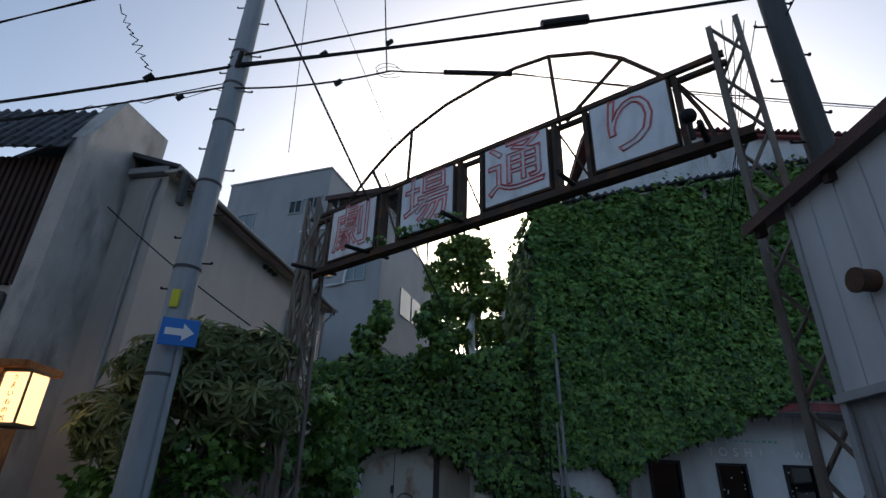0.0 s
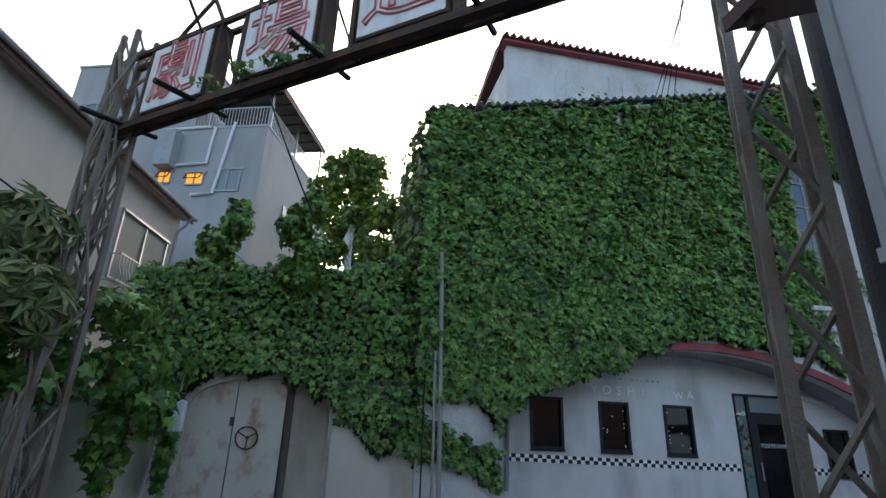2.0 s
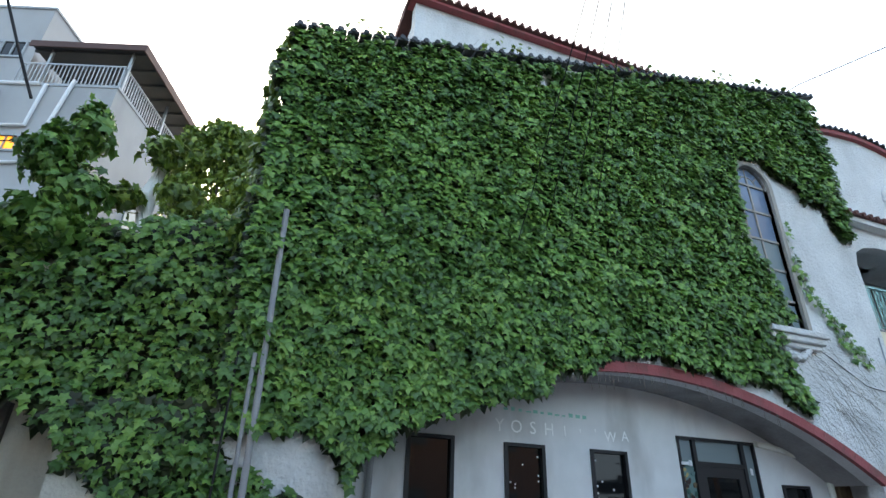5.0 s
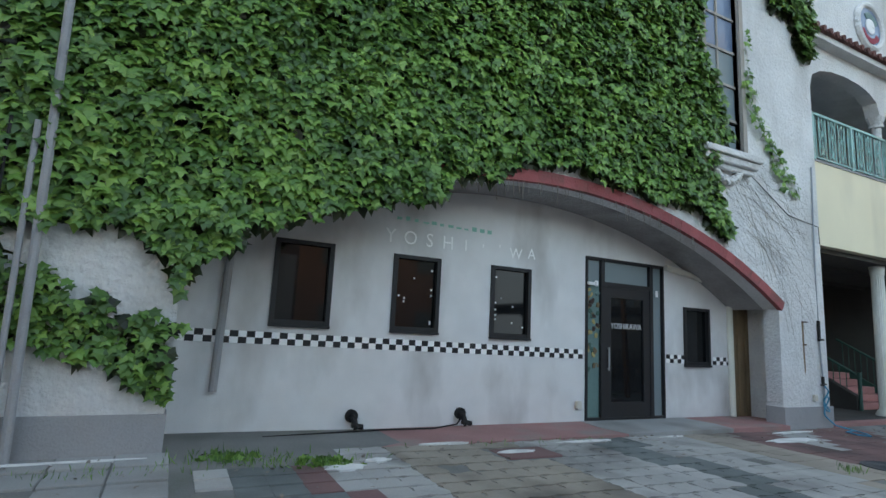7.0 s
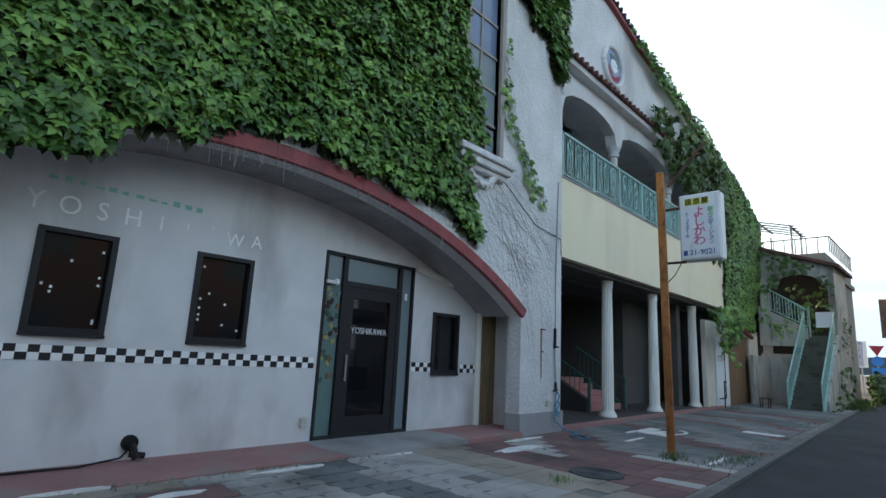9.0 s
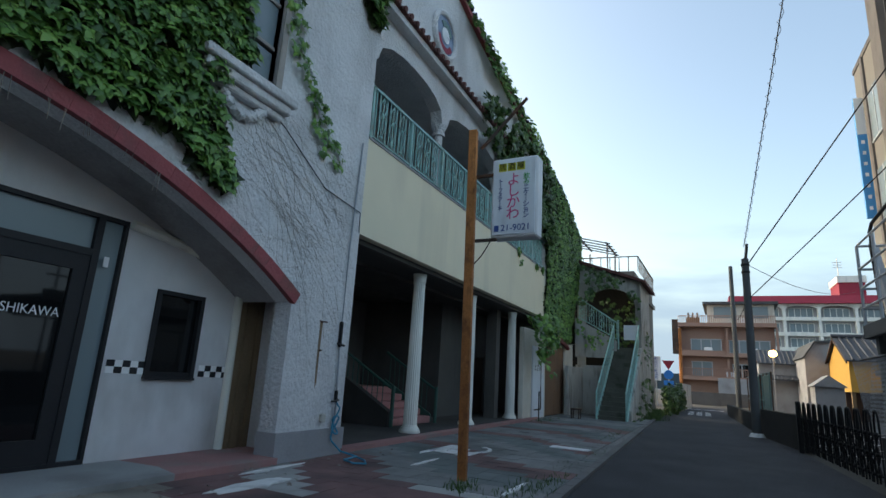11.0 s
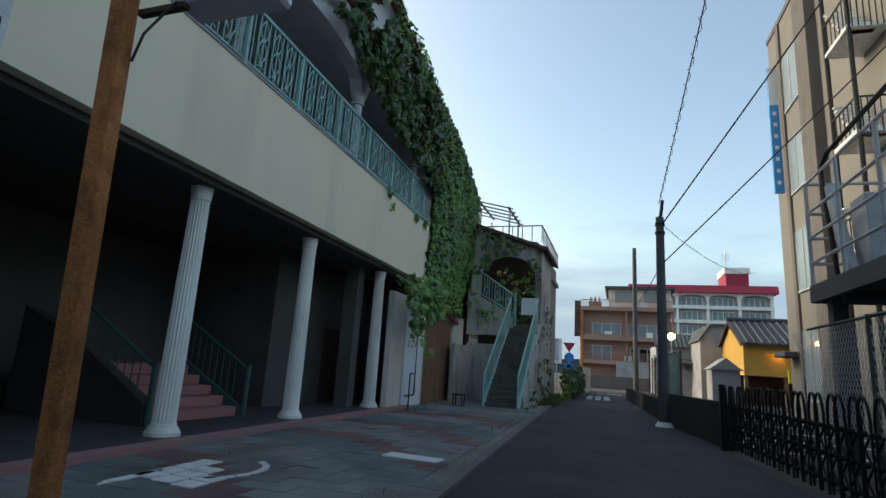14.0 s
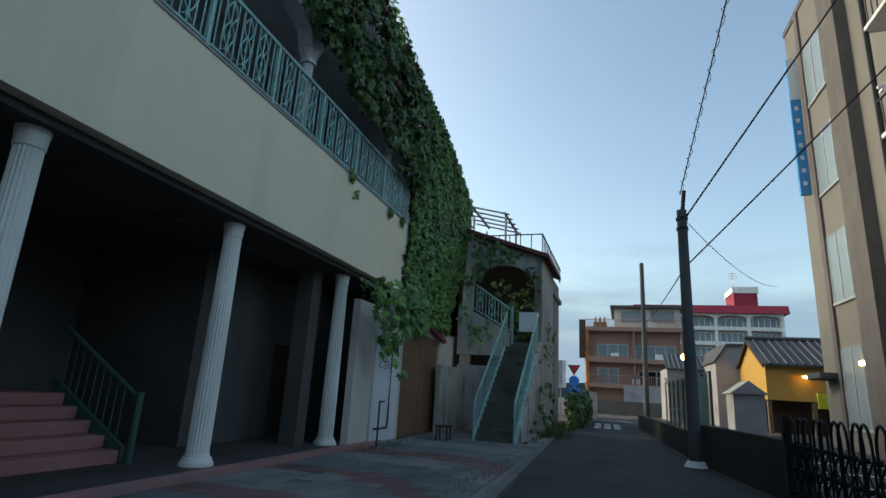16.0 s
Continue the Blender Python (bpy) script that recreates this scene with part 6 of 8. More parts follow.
box(b, -0.98, -0.9, 13.47, 13.5, 1.66, 1.82)
part("lock_plate", b, "darkpole", md)
dp = thing("drain_pipe", (2.85, 12.76, 0.1), "grey plastic downpipes beside the ivy", "pipe")
b = B()
pipe(b, [(2.95, 12.66, 0.08), (2.9, 12.66, 2.8), (2.84, 12.68, 5.3)], 0.042, 8)
part("pipe", b, "plinth", dp)
b = B()
pipe(b, [(2.82, 12.66, 0.08), (2.78, 12.66, 3.2)], 0.028, 8)
part("pipe", b, "plinth", dp)
b = B()
pipe(b, [(2.6, 12.66, 0.08), (2.58, 12.66, 3.2)], 0.016, 6)
part("chain_conduit", b, "black", dp)
dp2 = thing("drain_pipe", (4.55, 13.78, 0.6), "grey downpipe on the shop wall", "pipe")
b = B()
pipe(b, [(4.62, 13.79, 0.62), (4.66, 13.79, 2.6)], 0.05, 10)
part("pipe", b, "plinth", dp2)
b = B()
prism(b, [(-4.3, 9.0), (-4.1, 8.95), (-2.1, 13.0), (-2.3, 13.1)], "z", 0, 2.1)
struct("wall_lane_left", b, "creamwall", "cream boundary wall under bushes", "wall")
mb = thing("meter_box", (-1.8, 12.2, 1.4), "grey electric meter box with conduit", "meter box")
b = B()
box(b, -1.82, -1.52, 12.1, 12.3, 1.5, 2.0, bevel=0.015)
part("box", b, "signface", mb)
b = B()
box(b, -2.08, -1.84, 12.12, 12.3, 1.48, 2.0, bevel=0.01)
part("cover", b, "alu", mb)
b = B()
pipe(b, [(-1.9, 12.2, 1.5), (-1.9, 12.22, 0.9), (-2.05, 12.25, 0.0)], 0.02, 6)
part("conduit", b, "plinth", mb)
b = B()
pipe(b, [(-1.66, 12.2, 2.0), (-1.64, 12.22, 2.5), (-1.7, 12.4, 2.9)], 0.018, 6)
part("feed_pipe", b, "plinth", mb)

# ---- right side of the lane ----
fg = thing("folding_gate", (21, 5.6, 0), "black folding metal gate with looped tops", "gate")
b = B()
for s in (-1, 1):
    pipe(b, [(s * 0.13, 0, 0.08), (s * 0.13, 0, 0.9)] + [(s * 0.13 * math.cos(a), 0, 0.9 + 0.26 * math.sin(a)) for a in np.linspace(0.2, math.pi / 2, 5)], 0.016, 6)
loop_me = mesh_of(b, "black", "hoop")
b = B()
for s in (-1, 1):
    for z in (0.2, 0.5):
        tube(b, (-0.15, 0, z if s > 0 else z + 0.3), (0.15, 0, z + 0.3 if s > 0 else z), 0.012, n=5)
for z in (0.2, 0.5, 0.8):
    tube(b, (0, -0.03, z), (0, 0.03, z), 0.03, n=8)
lat_me = mesh_of(b, "black", "lattice")
for i in range(22):
    x = 18.9 + i * 0.25
    y = 5.25 + 0.05 * (x - 18.9)
    piece("hoop", loop_me, pose(x, y + 0.03 * (i % 2), 0.02), fg)
    piece("lattice", lat_me, pose(x + 0.12, y, 0.02), fg)
b = B()
box(b, 24.3, 24.4, 5.5, 5.6, 0, 1.2)
part("end_post", b, "black", fg)
b = B()
prism(b, [(24.45, 5.45), (29.4, 6.0), (29.4, 5.8), (24.45, 5.25)], "z", 0, 0.85)
prism(b, [(29.6, 6.0), (45.5, 6.4), (45.5, 6.2), (29.6, 5.8)], "z", 0, 0.62)
prism(b, [(13.5, 4.9), (18.7, 5.25), (18.7, 5.05), (13.5, 4.7)], "z", 0, 0.8)
struct("wall_low", b, "lowwall", "low dark block wall along the lane", "wall")
LX, LY = 28.6, 6.15
cp = pole((LX, LY, 0), 5.75, 0.135, 0.11, "dark concrete pole with a white-painted foot", "darkpole")
b = B()
tube(b, (LX, LY, 0), (LX, LY, 0.12), 0.24, 0.17, 14)
part("foot", b, "patch_white", cp)
b = B()
pipe(b, [(LX, LY, 5.7), (LX + 0.06, LY - 0.04, 5.85), (LX + 0.16, LY - 0.1, 6.3)], 0.05, 8)
part("cable_head", b, "black", cp)
for z in (5.25, 5.5):
    b = B()
    tube(b, (LX, LY, z), (LX, LY, z + 0.07), 0.135, n=12)
    part("band", b, "black", cp)
b = B()
tube(b, (LX + 0.15, LY, 0), (LX + 0.13, LY, 3.4), 0.025, n=6)
part("conduit", b, "darkpole", cp)
cp2 = pole((58, 6.95, 0), 11.6, 0.2, 0.15, "slim dark utility pole at the far corner", "darkpole")
lc = thing("lane_cables", (29, 6.2, 6), "thin cables running from the pole across the lane", "cable")
cable((LX + 0.1, LY, 6.2), (14.5, 5.7, 10.4), 0.1, 0.012, parent=lc)
b = B()
pipe(b, [Vector((LX + 0.1, LY, 6.2)).lerp(Vector((14.5, 5.7, 10.4)), i / 170) + Vector((0, 0.05 * math.sin(i * 1.3), -0.4 * (i / 170) * (1 - i / 170) + 0.05 * math.cos(i * 1.3))) for i in range(171)], 0.007, 4)
part("spiral", b, "plinth", lc)
cable((LX, LY, 5.45), (23.0, 0.0, 14.0), 0.0, 0.02, parent=lc)
cable((57.9, 5.15, 6.9), (LX, LY, 4.35), 0.2, 0.016, parent=lc)
cable((LX, LY, 4.35), (22.0, 0.0, 10.3), 0.05, 0.016, parent=lc)
cable((LX, LY, 5.6), (46, -0.6, 7.4), 0.5, 0.01, parent=lc)

# fence of the yard, dull green sheets on posts
yf = thing("yard_fence", (33, 5.2, 0), "rusty wire mesh fence with green netting", "fence")
for k in range(9):
    b = B()
    x = 30.2 + k * 1.1
    tube(b, (x, 5.5 + 0.02 * k, 0), (x, 5.5 + 0.02 * k, 2.1), 0.03, n=6)
    part("post", b, "rustdark", yf)
b = B()
for z in (1.1, 2.08):
    tube(b, (30.2, 5.5, z), (39.0, 5.66, z), 0.02, n=5)
for k in range(70):
    tube(b, (30.2 + k * 0.125, 5.51, 0.62), (30.2 + k * 0.125, 5.51, 2.05), 0.005, n=4, cap=False)
part("mesh", b, "teal", yf)
b = B()
box(b, 30.3, 32.3, 5.55, 5.57, 0.6, 2.0)
part("net", b, "teal", yf)


def house_block(name, label, x0, x1, y0, y1, h, mat, wins, floors, roofmat=None, cat="building", rise=0.0, axis="x"):
    """A building with storeys of framed windows on its lane-facing side (x0)."""
    t = thing(name, ((x0 + x1) / 2, (y0 + y1) / 2, 0), label, cat)
    b = B()
    box(b, x0, x1, y0, y1, 0, h)
    part("wall", b, mat, t)
    for yy0, yy1, z0, z1, pm in wins:
        b = B()
        f = 0.09
        for a in ((yy0 - f, yy1 + f, z0 - f, z0), (yy0 - f, yy1 + f, z1, z1 + f)):
            box(b, x0 - 0.08, x0 + 0.02, a[0], a[1], a[2], a[3])
        n = max(1, round((yy1 - yy0) / 0.9))
        for k in range(n + 1):
            y = yy0 + (yy1 - yy0) * k / n
            box(b, x0 - 0.07, x0 + 0.02, y - 0.05, y + 0.05, z0, z1)
        w = part("window", b, "alu", t)
        b = B()
        box(b, x0 - 0.03, x0 + 0.01, yy0, yy1, z0, z1)
        part("pane", b, pm, w)
    return t


bk = house_block("brick_apartment_house", "three-storey brown tiled apartment house with balconies", 75, 87, 2.9, 12.1, 10.0, "brickfar",
                 [(8.0, 11.0, 6.5, 8.1, "panemilk"), (3.4, 7.2, 6.5, 8.0, "panemilk"), (9.0, 11.0, 3.4, 5.2, "panemilk"), (3.6, 7.0, 3.4, 5.0, "pane"), (5.0, 8.0, 0.6, 2.4, "panemilk")], 3)
b = B()
for z in (2.9, 5.9, 9.7):
    box(b, 74.0, 75, 2.7, 12.3, z, z + 0.5)
    part("balcony_slab", b, "brickfar", bk)
    b = B()
for z, y0, y1 in ((3.4, 2.8, 12.2), (6.4, 7.6, 12.2), (6.4, 2.8, 3.2)):
    if z > 4:
        box(b, 74.05, 74.15, y0, y1, z, z + 0.25)
    else:
        for k in range(46):
            tube(b, (74.1, y0 + 0.204 * k, z), (74.1, y0 + 0.204 * k, z + 0.95), 0.03, n=4, cap=False)
        tube(b, (74.1, y0, z + 0.95), (74.1, y1, z + 0.95), 0.045, n=4)
    part("balcony_railing", b, "brickfar", bk)
    b = B()
for y, z in ((8.9, 6.4), (4.6, 6.4), (6.9, 3.4), (5.2, 10.2)):
    box(b, 74.3, 74.7, y, y + 0.8, z, z + 0.65, bevel=0.04)
    part("air_conditioner", b, "signwhite", bk)
    b = B()
for k in range(3):
    box(b, 74.2, 75.0, 2.75 + 4.7 * k - 0.15, 2.75 + 4.7 * k + 0.05, 0, 9.7)
    part("balcony_fin", b, "brickfar", bk)
    b = B()
box(b, 72.5, 75, 4.5, 8.5, 0, 3.2)
part("porch", b, "plinth", bk)
b = B()
for z in (10.2,):
    for k in range(48):
        tube(b, (74.1, 2.8 + 0.2 * k, z), (74.1, 2.8 + 0.2 * k, z + 0.9), 0.03, n=4, cap=False)
    tube(b, (74.1, 2.8, z + 0.9), (74.1, 12.2, z + 0.9), 0.05, n=4)
part("roof_railing", b, "brickfar", bk)
b = B()
box(b, 77, 86, 2.6, 9.3, 10.0, 13.0)
pen = part("penthouse", b, "creamwall", bk)
b = B()
box(b, 76.4, 86, 2.2, 9.7, 13.0, 13.35)
part("roof", b, "darkpole", pen)
for y0 in (3.2, 6.3):
    b = B()
    box(b, 76.94, 77, y0, y0 + 2.3, 11.2, 12.7)
    part("window", b, "panemilk", pen)
b = B()
box(b, 79, 81, 10.2, 11.6, 10, 11.6)
for k in range(3):
    tube(b, (79.5, 10.4 + 0.5 * k, 11.6), (79.5, 10.4 + 0.5 * k, 12.3), 0.1, n=6)
part("roof_tank", b, "brownpanel", bk)
def arcaded_block():
    """White block of flats: crimson roof edge, balcony bays with rounded heads."""
    t = thing("white_arcaded_block", (131, -11, 0), "white block with crimson roof edge and arched balconies", "building")
    b = B()
    box(b, 126.2, 138, -23.5, 2, 0, 18.0)
    part("wall", b, "whitebld", t)
    b = B()
    prism(b, [(124.2, 18.0), (138, 18.0), (138, 19.5), (124.9, 19.5)], "y", -24.0, 2.4)
    part("roof_edge", b, "crimson", t)
    b = B()
    box(b, 127, 134, -19.7, -15.7, 19.5, 22.2)
    rh = part("roof_house", b, "crimson", t)
    b = B()
    box(b, 126.8, 134.2, -19.9, -15.5, 22.2, 23.4)
    part("cap", b, "column", rh)
    b = B()
    tube(b, (128, -16, 23.4), (128, -16, 27.0), 0.08, n=4)
    for k in range(3):
        tube(b, (128, -16.7, 25.2 + 0.5 * k), (128, -15.3, 25.2 + 0.5 * k), 0.05, n=4)
    part("antenna", b, "alu", rh)
    piers = (1.7, -1.2, -6.55, -12.0, -17.5, -22.95)
    for y in piers:
        b = B()
        box(b, 125.0, 126.2, y - 0.22, y + 0.22, 0, 18.0)
        part("balcony_pier", b, "column", t)
    for z in (6.6, 9.4, 12.15, 14.95):
        b = B()
        box(b, 125.05, 126.2, -23.2, 1.9, z, z + 0.62)
        part("balcony_front", b, "column", t)
    for ya, yb in zip(piers[1:], piers):
        lo, hi = ya + 0.22, yb - 0.22
        c, w = (lo + hi) / 2, (hi - lo) / 2
        b = B()
        prism(b, [(lo, 18.0), (lo, 16.6)] + [(c - w * math.cos(a), 16.6 + 1.1 * math.sin(a) ** 0.6) for a in np.linspace(0.05, math.pi - 0.05, 11)] + [(hi, 16.6), (hi, 18.0)], "x", 125.1, 125.5)
        part("arch_head", b, "column", t)
        for z in (7.3, 10.1, 12.85, 15.65):
            b = B()
            for k in range(5):
                y = c - 1.9 + 0.95 * k
                box(b, 126.1, 126.2, y - 0.05, y + 0.05, z, z + 1.65)
            for zz in (z, z + 1.6):
                box(b, 126.1, 126.2, c - 1.95, c + 1.95, zz, zz + 0.08)
            w_ = part("window", b, "column", t)
            b = B()
            box(b, 126.14, 126.19, c - 1.85, c + 1.85, z + 0.08, z + 1.6)
            part("pane", b, "panemilk", w_)
    return t


arcaded_block()


def yellow_house():
    """Ochre house: its tiled roof slopes to the lane's end, a gable on its side."""
    t = thing("yellow_house", (53, -4, 0), "ochre-yellow house with grey tiled gable roof", "house")
    b = B()
    prism(b, [(50, 1.8), (56, 1.8), (56, 3.75), (53, 5.2), (50, 3.75)], "y", -9.0, -0.65)
    part("wall", b, "yellow", t)
    b = B()
    prism(b, [(49.6, 3.62), (53, 5.3), (56.4, 3.62), (56.4, 3.72), (53, 5.4), (49.6, 3.72)], "y", -9.2, -0.45)
    roof = part("roof", b, "rooftile", t)
    for k in range(21):
        b = B()
        y = -0.45 - 0.42 * k
        tube(b, (49.58, y - 0.39, 3.74), (53, y - 0.39, 5.42), 0.07, n=5)
        part("tile_row", b, "rooftile", roof)
    b = B()
    tube(b, (53, -9.2, 5.48), (53, -0.4, 5.48), 0.14, n=8)
    part("ridge", b, "rooftile", roof)
    b = B()
    prism(b, [(49.55, 3.5), (53, 5.2), (56.45, 3.5), (56.45, 3.62), (53, 5.34), (49.55, 3.62)], "y", -0.5, -0.42)
    part("barge_board", b, "slat", t)
    # Dark set-back box stands for the shade of the open ground floor.
    b = B()
    box(b, 52.0, 56, -9.0, -0.7, 0, 1.8)
    part("ground_floor", b, "slat", t)
    for y in (-0.75, -2.9, -5.0, -7.2):
        b = B()
        box(b, 50.05, 50.25, y - 0.1, y + 0.1, 0, 1.8)
        part("post", b, "wood", t)
    b = B()
    box(b, 49.5, 50.0, -3.2, -1.9, 3.18, 3.28)
    part("lamp_hood", b, "yellow", t)
    b = B()
    bmesh.ops.create_icosphere(b, subdivisions=1, radius=0.12, matrix=pose(49.6, -2.5, 3.08) @ Matrix.Diagonal((1, 1.6, 0.7, 1)))
    part("lit_lamp", b, "lampwarm", t)
    b = B()
    box(b, 47.9, 48.0, -3.4, -2.4, 1.45, 2.2)
    part("notice", b, "signyellow", t)


yellow_house()
gy = thing("grey_shed_house", (60, -1, 0), "grey sheet-metal house between taller buildings", "house")
b = B()
prism(b, [(0.8, 0), (0.8, 4.2), (0.1, 5.25), (-3.0, 5.3), (-3.0, 0)], "x", 56, 64)
part("wall", b, "plinth", gy)
b = B()
prism(b, [(0.95, 4.15), (0.1, 5.4), (-3.0, 5.45), (-3.0, 5.3), (0.1, 5.25), (0.85, 4.1)], "x", 55.8, 64)
part("roof", b, "darkpole", gy)
th = thing("tiled_house", (63, 1.4, 0), "low old house with blue-grey tiled roofs", "house")
b = B()
box(b, 60.6, 66, 0.0, 3.4, 0, 3.9)
part("wall", b, "plinth", th)
for x0, z0, z1 in ((60.2, 3.75, 4.95), (59.4, 2.5, 3.1)):
    b = B()
    prism(b, [(x0, z0), (x0 + 2.2, z1), (x0 + 2.2, z1 + 0.1), (x0, z0 + 0.1)], "y", -0.3, 3.5)
    roof = part("roof", b, "rooftile", th)
    for k in range(11):
        b = B()
        y = 3.18 - 0.34 * k
        tube(b, (x0, y, z0 + 0.1), (x0 + 2.2, y, z1 + 0.1), 0.06, n=5)
        part("tile_row", b, "rooftile", roof)
ws = house_block("white_store_hut", "small whitish hut with pitched metal roof", 46, 48, 1.9, 3.3, 2.0, "plinth", [], 1, cat="hut")
b = B()
prism(b, [(1.75, 1.95), (3.45, 1.95), (2.6, 2.6)], "x", 45.8, 48.2)
part("roof", b, "plinth", ws)

# office tower with stair and steel platform
ot = thing("office_tower", (38, -4, 0), "tall beige office building with tinted windows and outer stairs", "building")
b = B()
box(b, 29.5, 40.9, -9, -0.5, 0, 18.4)
part("wall", b, "tower", ot)
b = B()
box(b, 39.05, 39.4, -0.52, -0.4, 0, 18.4)
part("pilaster", b, "darkwall", ot)
b = B()
box(b, 34.9, 36.2, -0.52, -0.1, 0, 20.2)
part("pier", b, "darkwall", ot)
b = B()
box(b, 29.45, 40.95, -9.05, -0.45, 18.4, 18.65)
part("parapet", b, "darkwall", ot)
b = B()
box(b, 30, 34.5, -4, -0.7, 18.65, 20.6)
part("roof_room", b, "tower", ot)
for z0, z1 in ((0.8, 3.6), (5.3, 7.9), (9.7, 12.2), (13.7, 16.3)):
    b = B()
    for j in range(4):
        box(b, 36.35 + 0.86 * j, 36.41 + 0.86 * j, -0.5, -0.45, z0, z1)
    box(b, 36.35, 38.99, -0.5, -0.42, z0 - 0.08, z0)
    w = part("window", b, "greyframe", ot)
    for j in range(3):
        b = B()
        box(b, 36.41 + 0.86 * j, 37.21 + 0.86 * j, -0.5, -0.47, z0, z1)
        part("pane", b, "panemilk", w)
b = B()
box(b, 39.6, 39.78, -0.4, 0.0, 10.0, 16.4)
vs_ = part("vertical_sign", b, "signblue", ot, "tall blue vertical sign")
b = B()
box(b, 39.58, 39.6, -0.39, -0.01, 14.4, 16.4)
part("white_field", b, "signwhite", vs_)
for k in range(7):
    b = B()
    box(b, 39.58, 39.6, -0.27, -0.13, 10.4 + 0.58 * k, 10.58 + 0.58 * k)
    part("bar", b, "signwhite", vs_)
for k in range(4):
    z = 5.2 + 3.4 * k
    b = B()
    box(b, 29.8, 31.6, -0.5, 0.6, z, z + 0.12)
    part("stair_landing", b, "patch_white", ot)
    for j in range(9):
        b = B()
        box(b, 30.0 + 0.17 * j, 30.22 + 0.17 * j, -0.2, 0.55, z + 0.19 * j, z + 0.19 * j + 0.05)
        part("stair_tread", b, "patch_white", ot)
    for j in range(7):
        b = B()
        tube(b, (29.8 + 0.29 * j, 0.58, z), (29.8 + 0.29 * j, 0.58, z + 1.1), 0.02, n=4, cap=False)
        part("stair_baluster", b, "black", ot)
        b = B()
        tube(b, (29.8, -0.5 + 0.16 * j, z), (29.8, -0.5 + 0.16 * j, z + 1.1), 0.02, n=4, cap=False)
        part("stair_baluster", b, "black", ot)
    b = B()
    pipe(b, [(31.6, 0.58, z + 1.1), (29.8, 0.58, z + 1.1), (29.8, -0.5, z + 1.1)], 0.035, 5)
    part("stair_railing", b, "black", ot)
for x in (29.85, 31.55):
    b = B()
    tube(b, (x, 0.55, 0), (x, 0.55, 17.5), 0.07, n=6)
    part("stair_post", b, "black", ot)
b = B()
box(b, 39.3, 40.7, -0.5, 0.2, 2.5, 2.75, bevel=0.03)
part("canopy", b, "darkpole", ot)
# Glowing chips put in for a lamp's reflection in the window.
for k in range(2):
    b = B()
    box(b, 36.9 + 0.35 * k, 37.1 + 0.35 * k, -0.44, -0.40, 2.9, 3.05)
    part("lit_lamp", b, "lampwarm", ot)
sf = thing("steel_platform", (21, 2, 0), "dark steel platform frame with grey handrails", "platform")
b = B()
box(b, 16.5, 23.25, -2.5, 4.2, 2.72, 2.8)
part("deck", b, "darkpole", sf)
for x0, x1, y0, y1 in ((16.5, 23.3, 4.2, 4.3), (23.25, 23.33, -2.5, 4.2)):
    b = B()
    box(b, x0, x1, y0, y1, 2.66, 2.95)
    part("edge_beam", b, "darkpole", sf)
for k in range(4):
    b = B()
    box(b, 17.4 + 1.6 * k, 17.5 + 1.6 * k, -2.5, 4.2, 2.55, 2.72)
    part("joist", b, "darkpole", sf)
for x, y in ((22.9, 4.05), (17.2, 4.05), (22.9, -2.2)):
    b = B()
    box(b, x - 0.11, x + 0.11, y - 0.11, y + 0.11, 0, 2.72)
    part("leg", b, "darkpole", sf)
for z in (3.35, 3.8, 4.25, 4.8):
    b = B()
    pipe(b, [(16.5, 4.25, z), (23.28, 4.25, z), (23.28, -2.5, z)], 0.03, 5)
    part("handrail", b, "greyframe", sf)
for k in range(6):
    b = B()
    tube(b, (23.28 - 1.3 * k, 4.25, 2.9), (23.28 - 1.3 * k, 4.25, 4.8), 0.035, n=5)
    part("rail_post", b, "greyframe", sf)
for k in range(1, 5):
    b = B()
    tube(b, (23.28, 4.25 - 1.5 * k, 2.9), (23.28, 4.25 - 1.5 * k, 4.8), 0.035, n=5)
    part("rail_post", b, "greyframe", sf)
b = B()
pipe(b, [(22.9, 4.0, 3.0), (23.2, 4.0, 4.8), (23.15, 4.0, 5.1), (22.9, 4.0, 5.25), (16.5, 4.0, 5.6)], 0.04, 6)
part("stair_rail", b, "black", sf)
b = B()
prism(b, [(22.6, 2.9), (22.3, 2.9), (23.0, 4.7), (23.2, 4.7)], "y", 3.9, 4.0)
part("brace", b, "greyframe", sf)
b = B()
box(b, 22.2, 22.75, 3.2, 3.8, 2.8, 4.3, bevel=0.02)
part("cabinet", b, "greyframe", sf)
for x in (16.6, 18.7, 20.8):
    b = B()
    tube(b, (x, 4.5, 0), (x, 4.5, 2.2), 0.035, n=6)
    part("fence_post", b, "darkpole", sf)
b = B()
for k in range(70):
    for s_ in (-1, 1):
        x = 16.6 + 0.09 * k
        x2 = x + s_ * 0.8
        tube(b, (x, 4.5, 0.7), (x2, 4.5, 2.15), 0.005, n=3, cap=False)
part("wire_mesh", b, "greyframe", sf)
b = B()
pipe(b, [(15.8, 4.5, 2.17), (22.9, 4.5, 2.17)], 0.025, 5)
part("fence_rail", b, "darkpole", sf)

for ob in (cp2, bk, ws):
    swing(ob)
bk.matrix_basis = bk.matrix_basis @ Matrix.Diagonal((1, 1, 0.85, 1))

# street lamp and signs at the far corner
sl = thing("street_lamp", (52, 4.82, 0), "lit warm street lamp on a slim pole", "street lamp")
b = B()
tube(b, (52, 4.82, 0), (52, 4.82, 3.9), 0.05, n=6)
part("pole", b, "plinth", sl)
b = B()
bmesh.ops.create_icosphere(b, subdivisions=2, radius=0.26, matrix=pose(52, 4.82, 4.1) @ Matrix.Diagonal((1, 1, 0.9, 1)))
part("globe", b, "lampwarm", sl)
